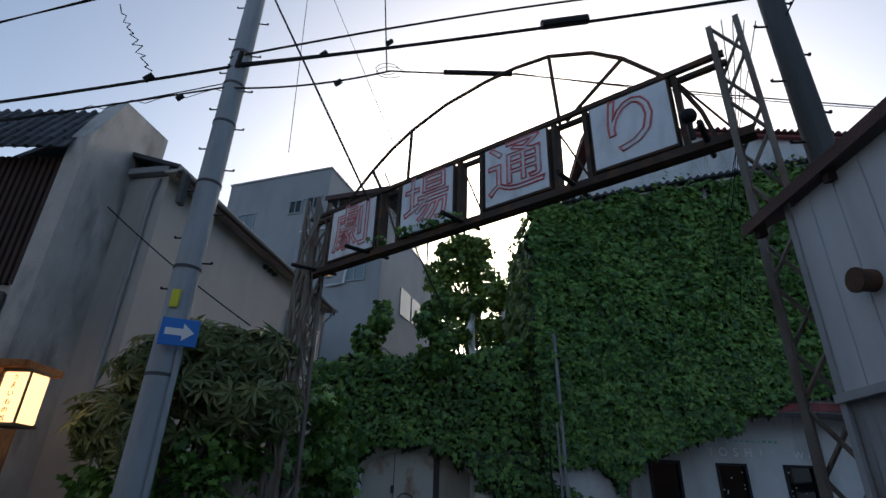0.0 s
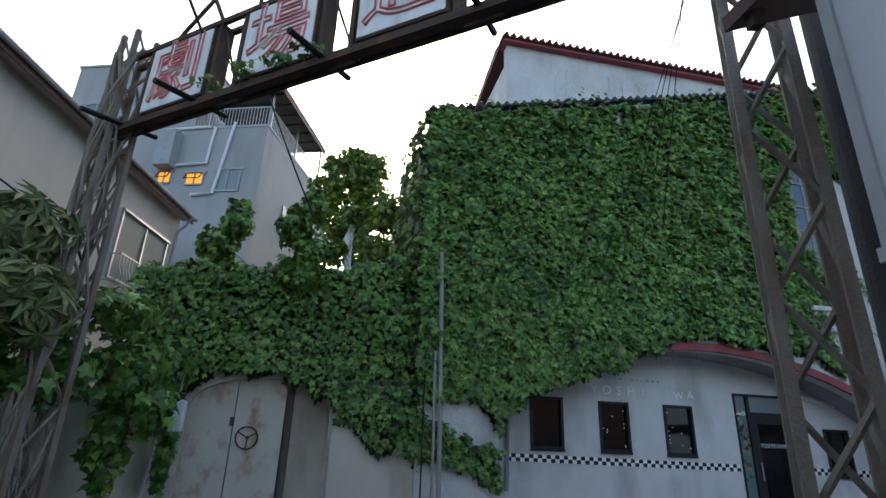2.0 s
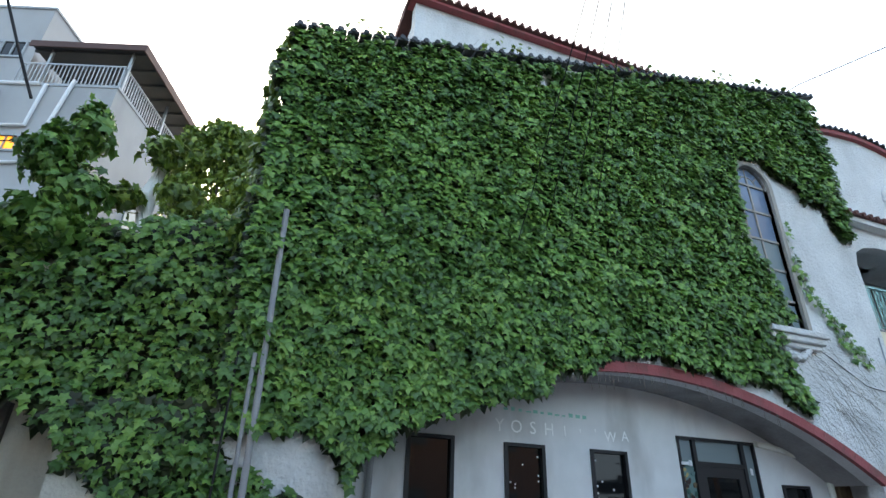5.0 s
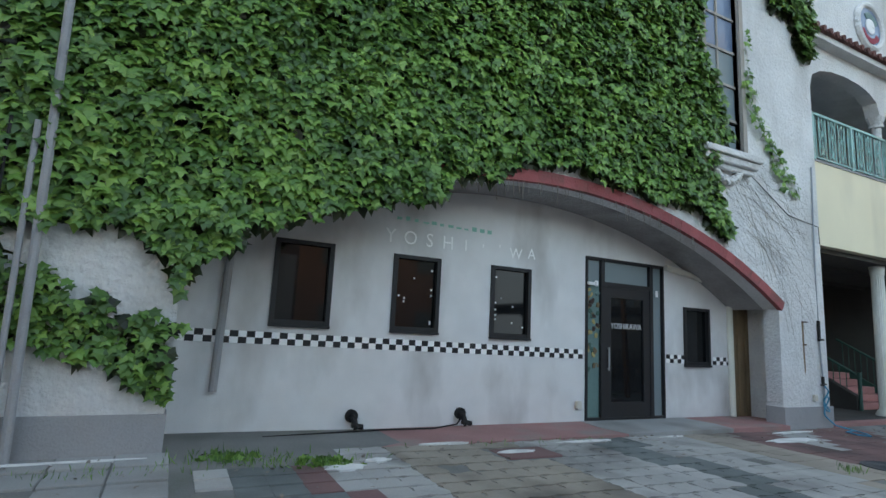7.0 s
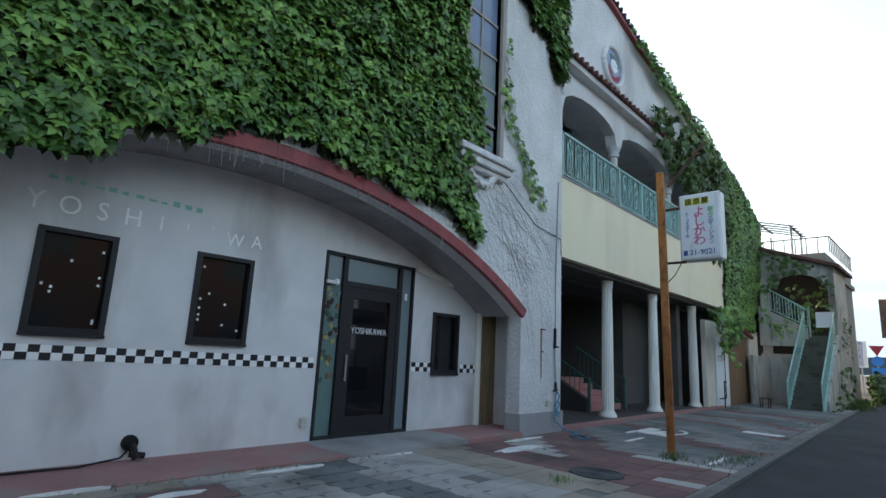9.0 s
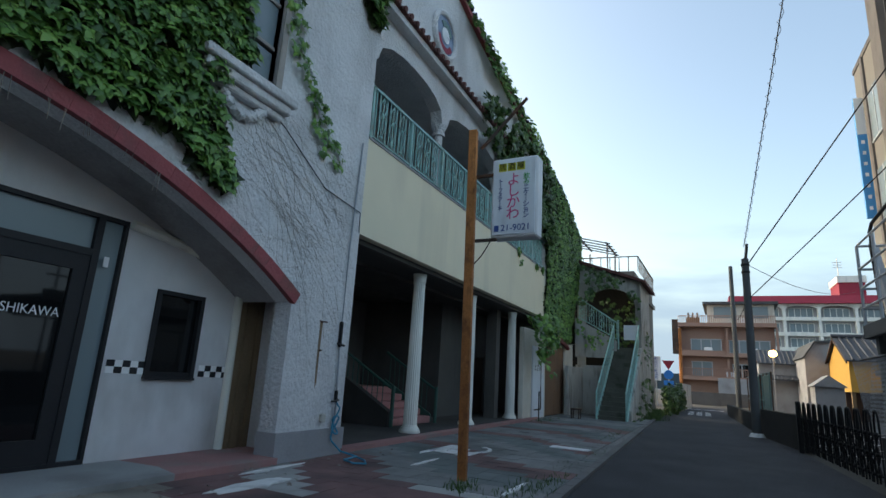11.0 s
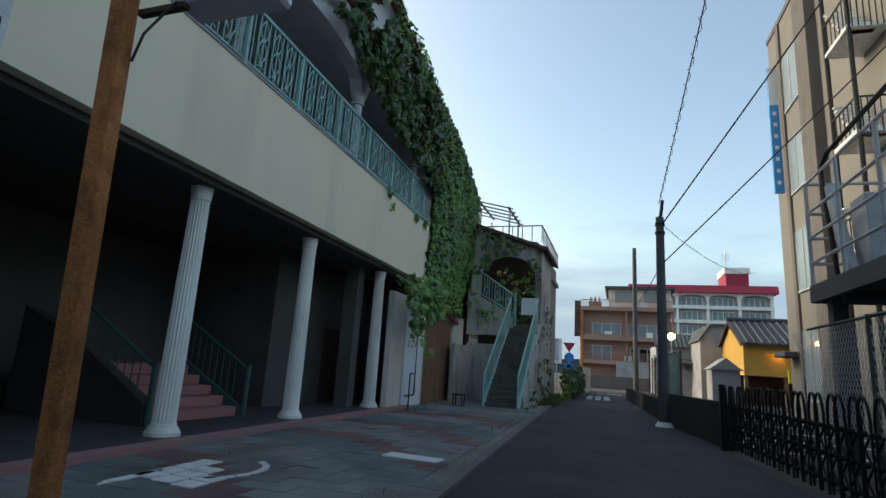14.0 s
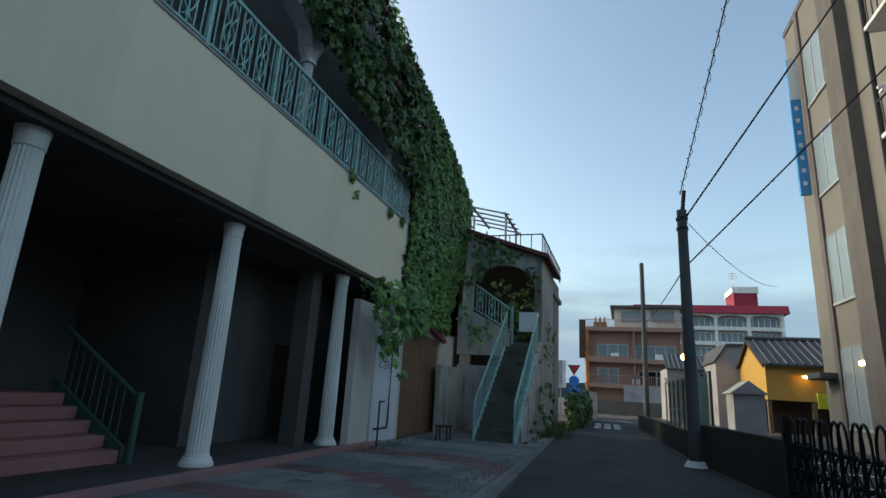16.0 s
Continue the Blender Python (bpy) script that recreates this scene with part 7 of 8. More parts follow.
fs = thing("corner_signs", (53, 11.63, 0), "cluster of red and blue road signs at the corner", "road sign")
b = B()
tube(b, (53, 11.63, 0), (53, 11.63, 3.4), 0.04, n=6)
part("pole", b, "alu", fs)
b = B()
prism(b, [(11.2, 3.4), (12.06, 3.4), (11.63, 2.7)], "x", 52.9, 52.94)
part("stop_sign", b, "crimson", fs)
b = B()
prism(b, [(11.63 + 0.34 * math.cos(a), 2.35 + 0.34 * math.sin(a)) for a in np.linspace(0, 2 * math.pi, 17)[:-1]], "x", 52.9, 52.94)
part("round_sign", b, "blue", fs)
b = B()
box(b, 52.9, 52.94, 11.28, 11.98, 1.45, 1.92)
part("plate", b, "blue", fs)
hb = thing("clinic_sign", (54, 12.7, 0), "white upright sign with dark blue characters", "sign")
b = B()
box(b, 54, 54.2, 12.28, 13.1, 1.9, 3.75)
part("board", b, "signwhite", hb)
b = B()
box(b, 54.05, 54.15, 12.6, 12.7, 0, 1.9)
part("post", b, "alu", hb)
for k, ch in enumerate("池田医院"):
    lettering("lettering", ch, 0.46, (53.98, 12.7, 3.5 - 0.44 * k), -90, "signnavy", hb)
gp = thing("rusty_corner_pole", (56, 10.95, 0), "rust-brown pole with folded sign arms", "pole")
b = B()
tube(b, (56, 10.95, 0), (56, 10.95, 6.2), 0.13, n=8)
part("shaft", b, "rust", gp)
b = B()
box(b, 55.9, 56.0, 11.05, 11.5, 4.1, 6.9)
part("sign_arm", b, "rustdark", gp)
for ob in (sl, fs, hb, gp):
    swing(ob)
b = B()
for k in range(5):
    tube(b, (70 + k, 9 - 2 * k, 0), (70 + k, 9 - 2 * k, 1.0), 0.1, n=6)
box(b, 68, 68.4, -8, 9.8, 0, 1.2)
struct("wall_far", b, "darkwall", "dark hedge-topped wall across the end of the lane", "wall")
b = B()
prism(b, [(-400, 0), (-120, 22), (60, 40), (180, 34), (330, 52), (500, 24), (700, 0)], "x", 1500, 1520)
tagged(part("backdrop", b, "hills"), "low wooded hills on the horizon", "hills", kind="structure")


# ---- ivy and plants ----
rng = np.random.default_rng(7)


def jitter(p, amp, f):
    return amp * noise.noise(Vector((p[0] * f, p[1] * f, 3.1)))


def ivy_sheet(name, poly, density, to_world, normal, material, parent, smin=0.10, smax=0.175, depth=0.16, edge=0.25, hole=-0.72, wild=0.42):
    """Fills a wall outline (two coordinates) with overlapping leaves, with uneven edges and small gaps."""
    us, vs = [p[0] for p in poly], [p[1] for p in poly]
    area = (max(us) - min(us)) * (max(vs) - min(vs))
    n = int(area * density)
    pu = rng.uniform(min(us) - 0.2, max(us) + 0.2, n)
    pv = rng.uniform(min(vs) - 0.2, max(vs) + 0.2, n)
    keep = []
    for u, v in zip(pu, pv):
        uu, vv = u + jitter((u, v), edge, 1.7) + jitter((v, u), edge * 0.5, 5.0), v + jitter((v + 9, u), edge, 1.7) + jitter((u, v + 5), edge * 0.5, 5.0)
        if inside(uu, vv, poly) and noise.noise(Vector((u * 1.3, v * 1.3, 8.0))) + 0.5 * noise.noise(Vector((u * 4, v * 4, 2.0))) > hole:
            bulge = 0.5 + 0.5 * noise.noise(Vector((u * 0.9, v * 0.9, 1.0)))
            tuft = noise.noise(Vector((u * 2.6, v * 2.6, 4.0))) + 0.6 * noise.noise(Vector((u * 6.0, v * 6.0, 6.0)))
            keep.append((u, v, 0.02 + depth * (0.35 * rng.random() + 0.45 * bulge + 0.55 * max(0.0, 0.3 + tuft))))
    pts = np.array([to_world(u, v, d) for u, v, d in keep])
    nr = np.tile(np.array(normal, float), (len(pts), 1))
    return leaves(name, pts, nr, rng.uniform(smin, smax, len(pts)), material, parent, rng, wild=wild)


def clump(name, parent, c, r, n, smin, smax, material, template=LEAF, faces=LEAF_FACES, wild=0.6, hang=True):
    """Leaves scattered through a lumpy ellipsoid shell."""
    d = rng.normal(0, 1, (n, 3))
    d /= np.linalg.norm(d, axis=1)[:, None]
    k = np.array([0.72 + 0.45 * noise.noise(Vector(x * 1.7) + Vector((c[0], c[1], c[2]))) for x in d]) * rng.uniform(0.62, 1.08, n)
    p = np.array(c) + d * np.array(r) * k[:, None]
    return leaves(name, p, d + np.array((0, 0, 0.35)), rng.uniform(smin, smax, n), material, parent, rng, template, faces, wild, hang)


ivy = thing("climbing_ivy", (8, FY, 0), "dense green ivy covering the stucco front", "ivy")
MAIN = [(2.4, 8.8), (8.0, 10.05), (15.75, 11.85), (15.75, 7.6), (15.35, 7.55), (14.9, 8.15), (14.2, 8.6), (13.7, 8.75), (13.2, 9.15), (12.5, 9.15), (12.12, 8.6), (12.2, 7.0), (12.6, 5.9), (12.8, 5.15), (12.5, 4.9),
        (12.3, 4.5), (12.6, 4.0), (12.75, 3.4), (12.2, 3.6), (11.4, 3.72), (10.3, 3.86), (9.3, 3.9), (8.3, 3.86), (7.9, 3.7), (7.6, 3.52), (7.05, 3.3), (6.4, 3.08), (5.4, 2.68), (4.3, 2.1), (4.15, 1.65), (3.95, 2.05), (3.55, 2.4), (3.1, 2.3), (2.4, 2.3)]
# Each dark ivyunder sheet puts the shade between leaves into its colour.
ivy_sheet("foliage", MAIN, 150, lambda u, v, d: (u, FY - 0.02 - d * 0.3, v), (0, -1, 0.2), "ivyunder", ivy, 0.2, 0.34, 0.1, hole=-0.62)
ivy_sheet("foliage", MAIN, 400, lambda u, v, d: (u, FY - 0.03 - d, v), (0, -1, 0.68), "ivy", ivy, 0.12, 0.2, 0.2, hole=-0.74, wild=0.33)
LOBE = [(2.4, 1.95), (2.9, 1.8), (3.4, 1.6), (3.9, 1.4), (4.2, 1.25), (4.12, 0.75), (3.8, 0.7), (3.4, 1.0), (2.9, 1.2), (2.4, 1.3)]
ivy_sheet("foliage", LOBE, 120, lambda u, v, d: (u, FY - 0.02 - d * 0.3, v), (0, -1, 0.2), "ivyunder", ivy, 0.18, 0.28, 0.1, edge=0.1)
ivy_sheet("foliage", LOBE, 560, lambda u, v, d: (u, FY - d, v), (0, -1, 0.85), "ivy", ivy)
STRAND = [(13.42, 7.6), (13.55, 7.4), (13.6, 6.4), (14.0, 5.7), (15.0, 4.35), (14.7, 4.4), (13.8, 5.4), (13.45, 6.0), (13.4, 6.8)]
ivy_sheet("foliage", STRAND, 240, lambda u, v, d: (u, FY - d * 0.7, v), (0, -1, 0.3), "ivy", ivy, 0.09, 0.16, hole=-0.5)
FRINGE = [(2.4, eave(2.4) - 0.15), (15.75, eave(15.75) - 0.15), (15.75, eave(15.75) + 0.16), (2.4, eave(2.4) + 0.16)]
ivy_sheet("foliage", FRINGE, 60, lambda u, v, d: (u, FY - 0.2 - d, v), (0, -0.8, 0.7), "treeleaf", ivy, edge=0.3, hole=-0.1)
ivy_sheet("foliage", [(12.75, 4.6), (16.6, 4.9), (17.5, 8.6), (12.75, 8.7)], 120, lambda u, v, d: (2.5 - d, u, v), (-1, -0.2, 0.4), "treeleaf", ivy, 0.14, 0.26, 0.35)

ivy2 = thing("climbing_ivy", (0, 13.3, 0), "thick ivy hanging over the garden wall", "ivy")
LOW = [(-3.2, 4.5), (-1.8, 4.75), (-1.0, 4.7), (0.8, 4.95), (2.6, 5.45), (2.65, 1.0), (2.2, 1.3), (1.5, 1.6), (0.9, 2.0), (0.4, 2.35), (-0.3, 2.62), (-1.2, 2.62), (-1.9, 2.3), (-2.6, 2.1)]
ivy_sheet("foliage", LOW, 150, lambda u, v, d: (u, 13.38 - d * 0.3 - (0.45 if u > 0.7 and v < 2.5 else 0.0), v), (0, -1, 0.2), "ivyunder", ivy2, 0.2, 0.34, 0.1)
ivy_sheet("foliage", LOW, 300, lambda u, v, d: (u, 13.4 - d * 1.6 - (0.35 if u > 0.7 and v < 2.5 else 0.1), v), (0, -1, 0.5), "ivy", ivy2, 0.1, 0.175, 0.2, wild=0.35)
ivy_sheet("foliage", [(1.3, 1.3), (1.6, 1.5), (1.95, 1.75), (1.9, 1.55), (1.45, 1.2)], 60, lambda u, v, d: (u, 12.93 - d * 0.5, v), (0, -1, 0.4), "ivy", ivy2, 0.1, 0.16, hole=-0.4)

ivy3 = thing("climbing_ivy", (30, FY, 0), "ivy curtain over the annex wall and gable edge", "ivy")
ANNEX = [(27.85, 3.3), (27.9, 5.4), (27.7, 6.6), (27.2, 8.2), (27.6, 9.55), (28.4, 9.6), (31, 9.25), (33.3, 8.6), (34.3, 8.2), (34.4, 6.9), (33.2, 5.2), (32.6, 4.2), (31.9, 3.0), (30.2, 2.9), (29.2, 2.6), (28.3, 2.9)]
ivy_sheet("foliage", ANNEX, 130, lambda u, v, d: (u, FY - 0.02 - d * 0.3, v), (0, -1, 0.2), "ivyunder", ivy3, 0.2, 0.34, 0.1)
ivy_sheet("foliage", ANNEX, 330, lambda u, v, d: (u, FY - d, v), (-0.35, -1, 0.9), "ivy", ivy3, 0.11, 0.18, depth=0.13)
HANG = [(24.9, 3.4), (27.9, 3.6), (28.2, 2.7), (27.2, 2.5), (26.6, 2.2), (26.3, 1.6), (25.95, 1.9), (25.6, 2.4), (25.0, 2.9)]
ivy_sheet("foliage", HANG, 110, lambda u, v, d: (u, FY - 0.1 - d * 2.5, v), (-0.4, -1, 0.7), "ivy", ivy3, 0.16, 0.28, 0.25, hole=-0.2, wild=0.7)
EDGE = [(19.2, gable_z(19.2) - 0.25), (22, gable_z(22) - 0.5), (25, gable_z(25) - 0.9), (28, gable_z(28) - 1.1), (28, gable_z(28) + 0.25), (24, gable_z(24) + 0.25), (19.2, gable_z(19.2) + 0.1)]
ivy_sheet("foliage", EDGE, 220, lambda u, v, d: (u, FY - d - 0.05, v), (-0.3, -1, 0.9), "ivy", ivy3, 0.12, 0.2, hole=-0.3)
# Ivy under the eave takes the darker leaf copy for its shade.
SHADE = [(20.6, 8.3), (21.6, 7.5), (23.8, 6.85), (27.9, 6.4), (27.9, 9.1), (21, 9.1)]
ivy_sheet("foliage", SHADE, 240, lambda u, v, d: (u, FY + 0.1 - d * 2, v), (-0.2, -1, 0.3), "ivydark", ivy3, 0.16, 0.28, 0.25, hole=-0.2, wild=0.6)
# Stair-house ivy also has its shade in the leaf colour.
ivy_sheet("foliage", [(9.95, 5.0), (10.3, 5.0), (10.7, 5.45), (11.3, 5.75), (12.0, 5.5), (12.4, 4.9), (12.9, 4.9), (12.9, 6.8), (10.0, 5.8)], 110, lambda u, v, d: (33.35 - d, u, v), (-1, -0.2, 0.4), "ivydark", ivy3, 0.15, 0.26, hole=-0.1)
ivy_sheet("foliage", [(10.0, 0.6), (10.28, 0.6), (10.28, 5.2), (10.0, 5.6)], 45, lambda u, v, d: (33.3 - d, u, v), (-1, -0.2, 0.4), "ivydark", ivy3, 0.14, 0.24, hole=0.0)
for x, z, k in ((24.5, 5.3, 26), (26.6, 5.25, 34), (24.75, 5.05, 10), (27.4, 5.3, 30)):
    clump("foliage", ivy3, (x, FY - 0.06, z), (0.16, 0.06, 0.2), k, 0.07, 0.13, "ivy")
hd = thing("hedge", (42, 8.9, 0), "dark overgrown hedge along the lane", "hedge")
for k in range(9):
    clump("foliage", hd, (38.4 + 1.1 * k, 9.25 - 0.035 * k, 0.75 + 0.15 * math.sin(k * 2.1)), (0.75, 0.45, 0.95), 260, 0.12, 0.22, "ivydark")
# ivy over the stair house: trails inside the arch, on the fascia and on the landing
# Dark leaves within the arch stand for the unlit inside.
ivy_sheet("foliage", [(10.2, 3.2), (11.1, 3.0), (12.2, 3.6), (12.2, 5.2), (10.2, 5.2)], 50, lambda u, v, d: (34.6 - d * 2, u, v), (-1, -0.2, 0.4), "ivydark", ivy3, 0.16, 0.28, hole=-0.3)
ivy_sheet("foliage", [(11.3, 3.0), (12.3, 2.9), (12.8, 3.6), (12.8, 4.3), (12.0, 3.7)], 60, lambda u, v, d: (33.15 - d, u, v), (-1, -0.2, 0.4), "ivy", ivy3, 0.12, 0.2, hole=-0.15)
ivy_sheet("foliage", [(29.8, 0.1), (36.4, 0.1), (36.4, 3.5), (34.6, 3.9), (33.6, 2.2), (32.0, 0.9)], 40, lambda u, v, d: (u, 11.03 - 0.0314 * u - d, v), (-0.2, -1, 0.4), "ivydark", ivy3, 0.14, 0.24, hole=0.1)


def branch_tree(name, at, h, label, crowns, n, smin, smax, material, trunk=0.12):
    t = thing(name, at, label, "tree")
    b = B()
    x, y, z = at
    rr = random.Random(int(x * 10))
    top = Vector((x + 0.2, y, z + h * 0.62))
    pipe(b, [(x, y, z), (x + 0.08, y - 0.05, z + h * 0.25), tuple(top)], [trunk, trunk * 0.8, trunk * 0.5], 8)
    for c, r, k in crowns:
        s = Vector((x, y, z)).lerp(top, rr.uniform(0.45, 0.95))
        mid = s.lerp(Vector(c), 0.5) + Vector((rr.uniform(-0.2, 0.2), rr.uniform(-0.2, 0.2), 0.1))
        pipe(b, [s, mid, Vector(c), Vector(c) + Vector((rr.uniform(-0.3, 0.3), rr.uniform(-0.3, 0.3), r[2] * 0.7))], [trunk * 0.4, trunk * 0.28, trunk * 0.18, 0.01], 5)
    part("trunk", b, "bark", t)
    for c, r, k in crowns:
        clump("crown", t, c, r, int(n * k), smin, smax, material, wild=0.9)
    return t


# vine posts on the garden wall
for x, y, z0, z1, r in ((-1.62, 13.55, 3.9, 5.85, 0.56), (-0.05, 13.1, 4.6, 6.15, 0.5)):
    t = thing("vine_column", (x, y, 0), "post swallowed by leafy vine above the wall", "vine", "vine columns")
    b = B()
    tube(b, (x, y + 0.25, 2.6), (x, y + 0.25, z1 - 0.3), 0.05, n=6)
    part("post", b, "deadvine", t)
    for k in range(4):
        f = k / 3
        clump("foliage", t, (x + 0.22 * math.sin(k * 2.3), y, z0 + (z1 - z0) * f), (r * (1.25 - 0.55 * f), r * 0.9, 0.55), 420, 0.12, 0.22, "ivy")
t = thing("vine_column", (0.95, 13.6, 0), "pale dead trunk with thin leafy shoots", "vine", "vine columns")
b = B()
pipe(b, [(0.95, 13.7, 0), (0.95, 13.7, 4.9), (0.85, 13.7, 5.6), (0.95, 13.7, 6.1)], [0.1, 0.1, 0.14, 0.08], 7)
part("trunk", b, "patch_white", t)
for c, r, k in (((0.95, 13.5, 6.3), (0.45, 0.4, 0.35), 150), ((1.35, 13.5, 5.6), (0.4, 0.3, 0.3), 110), ((0.6, 13.5, 5.4), (0.35, 0.3, 0.3), 90)):
    clump("foliage", t, c, r, k, 0.14, 0.24, "treeleaf")
branch_tree("tree", (1.0, 20.2, 0), 12, "leafy green tree between the houses", [((0.0, 20, 9.7), (0.8, 1.0, 1.0), 0.9), ((0.8, 20, 10.3), (1.1, 1.0, 1.0), 1.2), ((1.5, 20, 11.0), (0.9, 1.0, 0.8), 1), ((1.7, 20, 9.7), (0.9, 1.0, 1.0), 1), ((0.5, 20, 8.7), (0.9, 0.9, 0.8), 0.9), ((0.9, 20, 11.3), (0.7, 0.8, 0.6), 0.7), ((1.2, 20, 8.5), (0.9, 0.9, 0.9), 0.9), ((0.6, 20, 7.6), (0.8, 0.8, 0.7), 0.4), ((1.6, 20, 7.4), (0.8, 0.8, 0.8), 0.5), ((0.2, 20, 11.0), (0.5, 0.6, 0.5), 0.4), ((2.0, 17.5, 8.0), (0.6, 0.8, 0.8), 0.6), ((1.9, 17.5, 6.8), (0.6, 0.7, 0.7), 0.5)], 900, 0.13, 0.24, "treeleaf")

# fatsia shrub: stalks with palmate leaves of eight fingers
fat = thing("fatsia_shrub", (-3.3, 8.2, 0), "large-leaved fatsia shrub behind the pole", "shrub")
fing, ff = [(0.0, 0.0, 0.05)], []
for k in range(8):
    a = radians(-150 + 300 * k / 7) + math.pi / 2 + math.pi
    ca, sa = math.cos(a), math.sin(a)
    i0 = len(fing)
    for u, v, w in ((0.25, 0.07, 0.03), (0.5, 0.0, -0.1), (0.25, -0.07, 0.03), (0.14, 0.0, 0.04)):
        fing.append((u * ca - v * sa, u * sa + v * ca, w))
    ff += [(0, i0, i0 + 1), (0, i0 + 1, i0 + 2)]
FATSIA = np.array(fing)
for c, r, k in (((-5.5, 8.9, 2.5), (0.75, 0.5, 0.8), 90), ((-4.9, 8.8, 3.3), (0.8, 0.6, 0.65), 110), ((-4.1, 8.75, 3.75), (0.8, 0.6, 0.55), 110), ((-3.3, 8.8, 3.6), (0.8, 0.6, 0.6), 120), ((-3.8, 8.6, 2.9), (1.2, 0.6, 0.6), 130), ((-4.9, 8.7, 2.3), (0.9, 0.5, 0.6), 90), ((-3.0, 8.7, 2.8), (0.7, 0.6, 0.6), 90)):
    clump("foliage", fat, c, r, k, 0.42, 0.62, "fatsia", FATSIA, ff, 0.35)
b = B()
rr = random.Random(8)
for k in range(9):
    x, y = -4.0 + rr.uniform(-0.6, 0.6), 8.85 + rr.uniform(-0.2, 0.2)
    pipe(b, [(x, y, 0), (x + rr.uniform(-0.2, 0.2), y, 1.4), (x + rr.uniform(-0.9, 0.9), y, 3.1)], [0.05, 0.04, 0.02], 6)
part("stem", b, "bark", fat)
mound = thing("climbing_ivy", (-2.6, 10.4, 0), "rounded mass of ivy over the boundary wall", "ivy")
for c, r, k in (((-5.0, 8.75, 1.3), (1.0, 0.5, 1.2), 520), ((-3.9, 8.9, 2.1), (1.0, 0.7, 0.8), 420), ((-3.0, 9.6, 2.2), (0.9, 0.9, 0.8), 480), ((-2.5, 11.0, 1.3), (0.4, 0.5, 0.9), 240), ((-2.25, 12.0, 1.9), (0.35, 0.5, 0.6), 200), ((-2.1, 12.6, 1.0), (0.2, 0.25, 0.8), 110), ((-2.4, 11.0, 2.3), (0.75, 1.0, 0.75), 480), ((-2.2, 12.3, 2.6), (0.5, 0.7, 0.55), 330), ((-2.5, 10.2, 3.0), (0.7, 0.8, 0.45), 260), ((-1.95, 10.9, 1.75), (0.35, 0.7, 0.5), 170), ((-3.7, 8.6, 1.1), (1.0, 0.4, 1.0), 420)):
    clump("foliage", mound, c, r, k, 0.13, 0.25, "ivy")
for ob in (fat, mound):
    ob.matrix_basis = Matrix.Translation((0.28, 0.1, 0)) @ ob.matrix_basis
gm = thing("gate_moss", (0.7, 6.8, 5.4), "small vine tufts on the gate beam", "vine")
for s, k in ((1.9, 60), (2.4, 80), (2.8, 40), (1.3, 25)):
    p = G(s, 0.05, 5.38)
    clump("foliage", gm, tuple(p), (0.25, 0.25, 0.08), k, 0.06, 0.11, "ivy")

# dry stems on the bare stucco
stems = thing("dry_vine_stems", (14.5, FY, 4), "web of dry vine stems on bare stucco", "vine")
rr = random.Random(11)
b = B()
for k in range(60):
    x, z = 12.6 + rr.uniform(0, 1.3), 3.4 + rr.uniform(0, 1.6)
    pts, a = [], rr.uniform(-0.95, -0.25)
    for i in range(12):
        pts.append((min(x, 15.6), FY - 0.008, z))
        x += 0.2 * math.cos(a)
        z += 0.2 * math.sin(a)
        a += rr.uniform(-0.28, 0.24)
        if z < AZ + math.sqrt(AR * AR - (min(x, 14.2) - AX) ** 2) + 0.3 and x < 14.3:
            a = abs(a) * 0.3 - 0.1
    pipe(b, pts, rr.uniform(0.0014, 0.003), 4)
for k in range(30):
    x, z = rr.uniform(6, 17), 10.2
    pts, a = [], rr.uniform(1.2, 1.9)
    for i in range(10):
        pts.append((x, 14.88, z))
        x += 0.28 * math.cos(a)
        z += 0.28 * math.sin(a)
        a += rr.uniform(-0.25, 0.25)
    pipe(b, pts, 0.006, 4)
part("stem", b, "palevine", stems)["kind"] = "stuff"
b = B()
for k in range(60):
    x = rr.uniform(6.2, 12)
    z = arch_z(x) - 0.02
    pipe(b, [(x, FY - 0.04, z + 0.15), (x + rr.uniform(-0.05, 0.05), FY - 0.05, z - rr.uniform(0.03, 0.3))], 0.004, 4)
part("root", b, "deadvine", stems)["kind"] = "stuff"


# ---- small things by the shop ----
# old letters and writing over the shop windows
ol = thing("faded_lettering", (7.5, IY, 2.7), "peeling white and green letters on the shop wall", "lettering")
for k, ch in enumerate("YOSHIKAWA"):
    xx = 6.77 + 0.31 * k
    zz = 2.79 + (0.0 if k < 4 else (-0.03 * (k % 2)))
    if k in (5, 6):
        lettering("letter", "'", 0.22, (xx, IY - 0.004, zz), 0, "faded", ol)
    else:
        lettering("letter", ch, 0.29 if k < 4 else 0.25, (xx, IY - 0.004, zz), 0, "faded", ol, squash=0.95)
rr = random.Random(9)
for k in range(12):
    b = B()
    x = 6.85 + 0.14 * k
    box(b, x, x + 0.06 + 0.04 * rr.random(), IY - 0.005, IY, 3.05 - 0.002 * k, 3.07 - 0.002 * k + 0.05 * rr.random())
    part("stroke", b, "fadedgreen", ol)

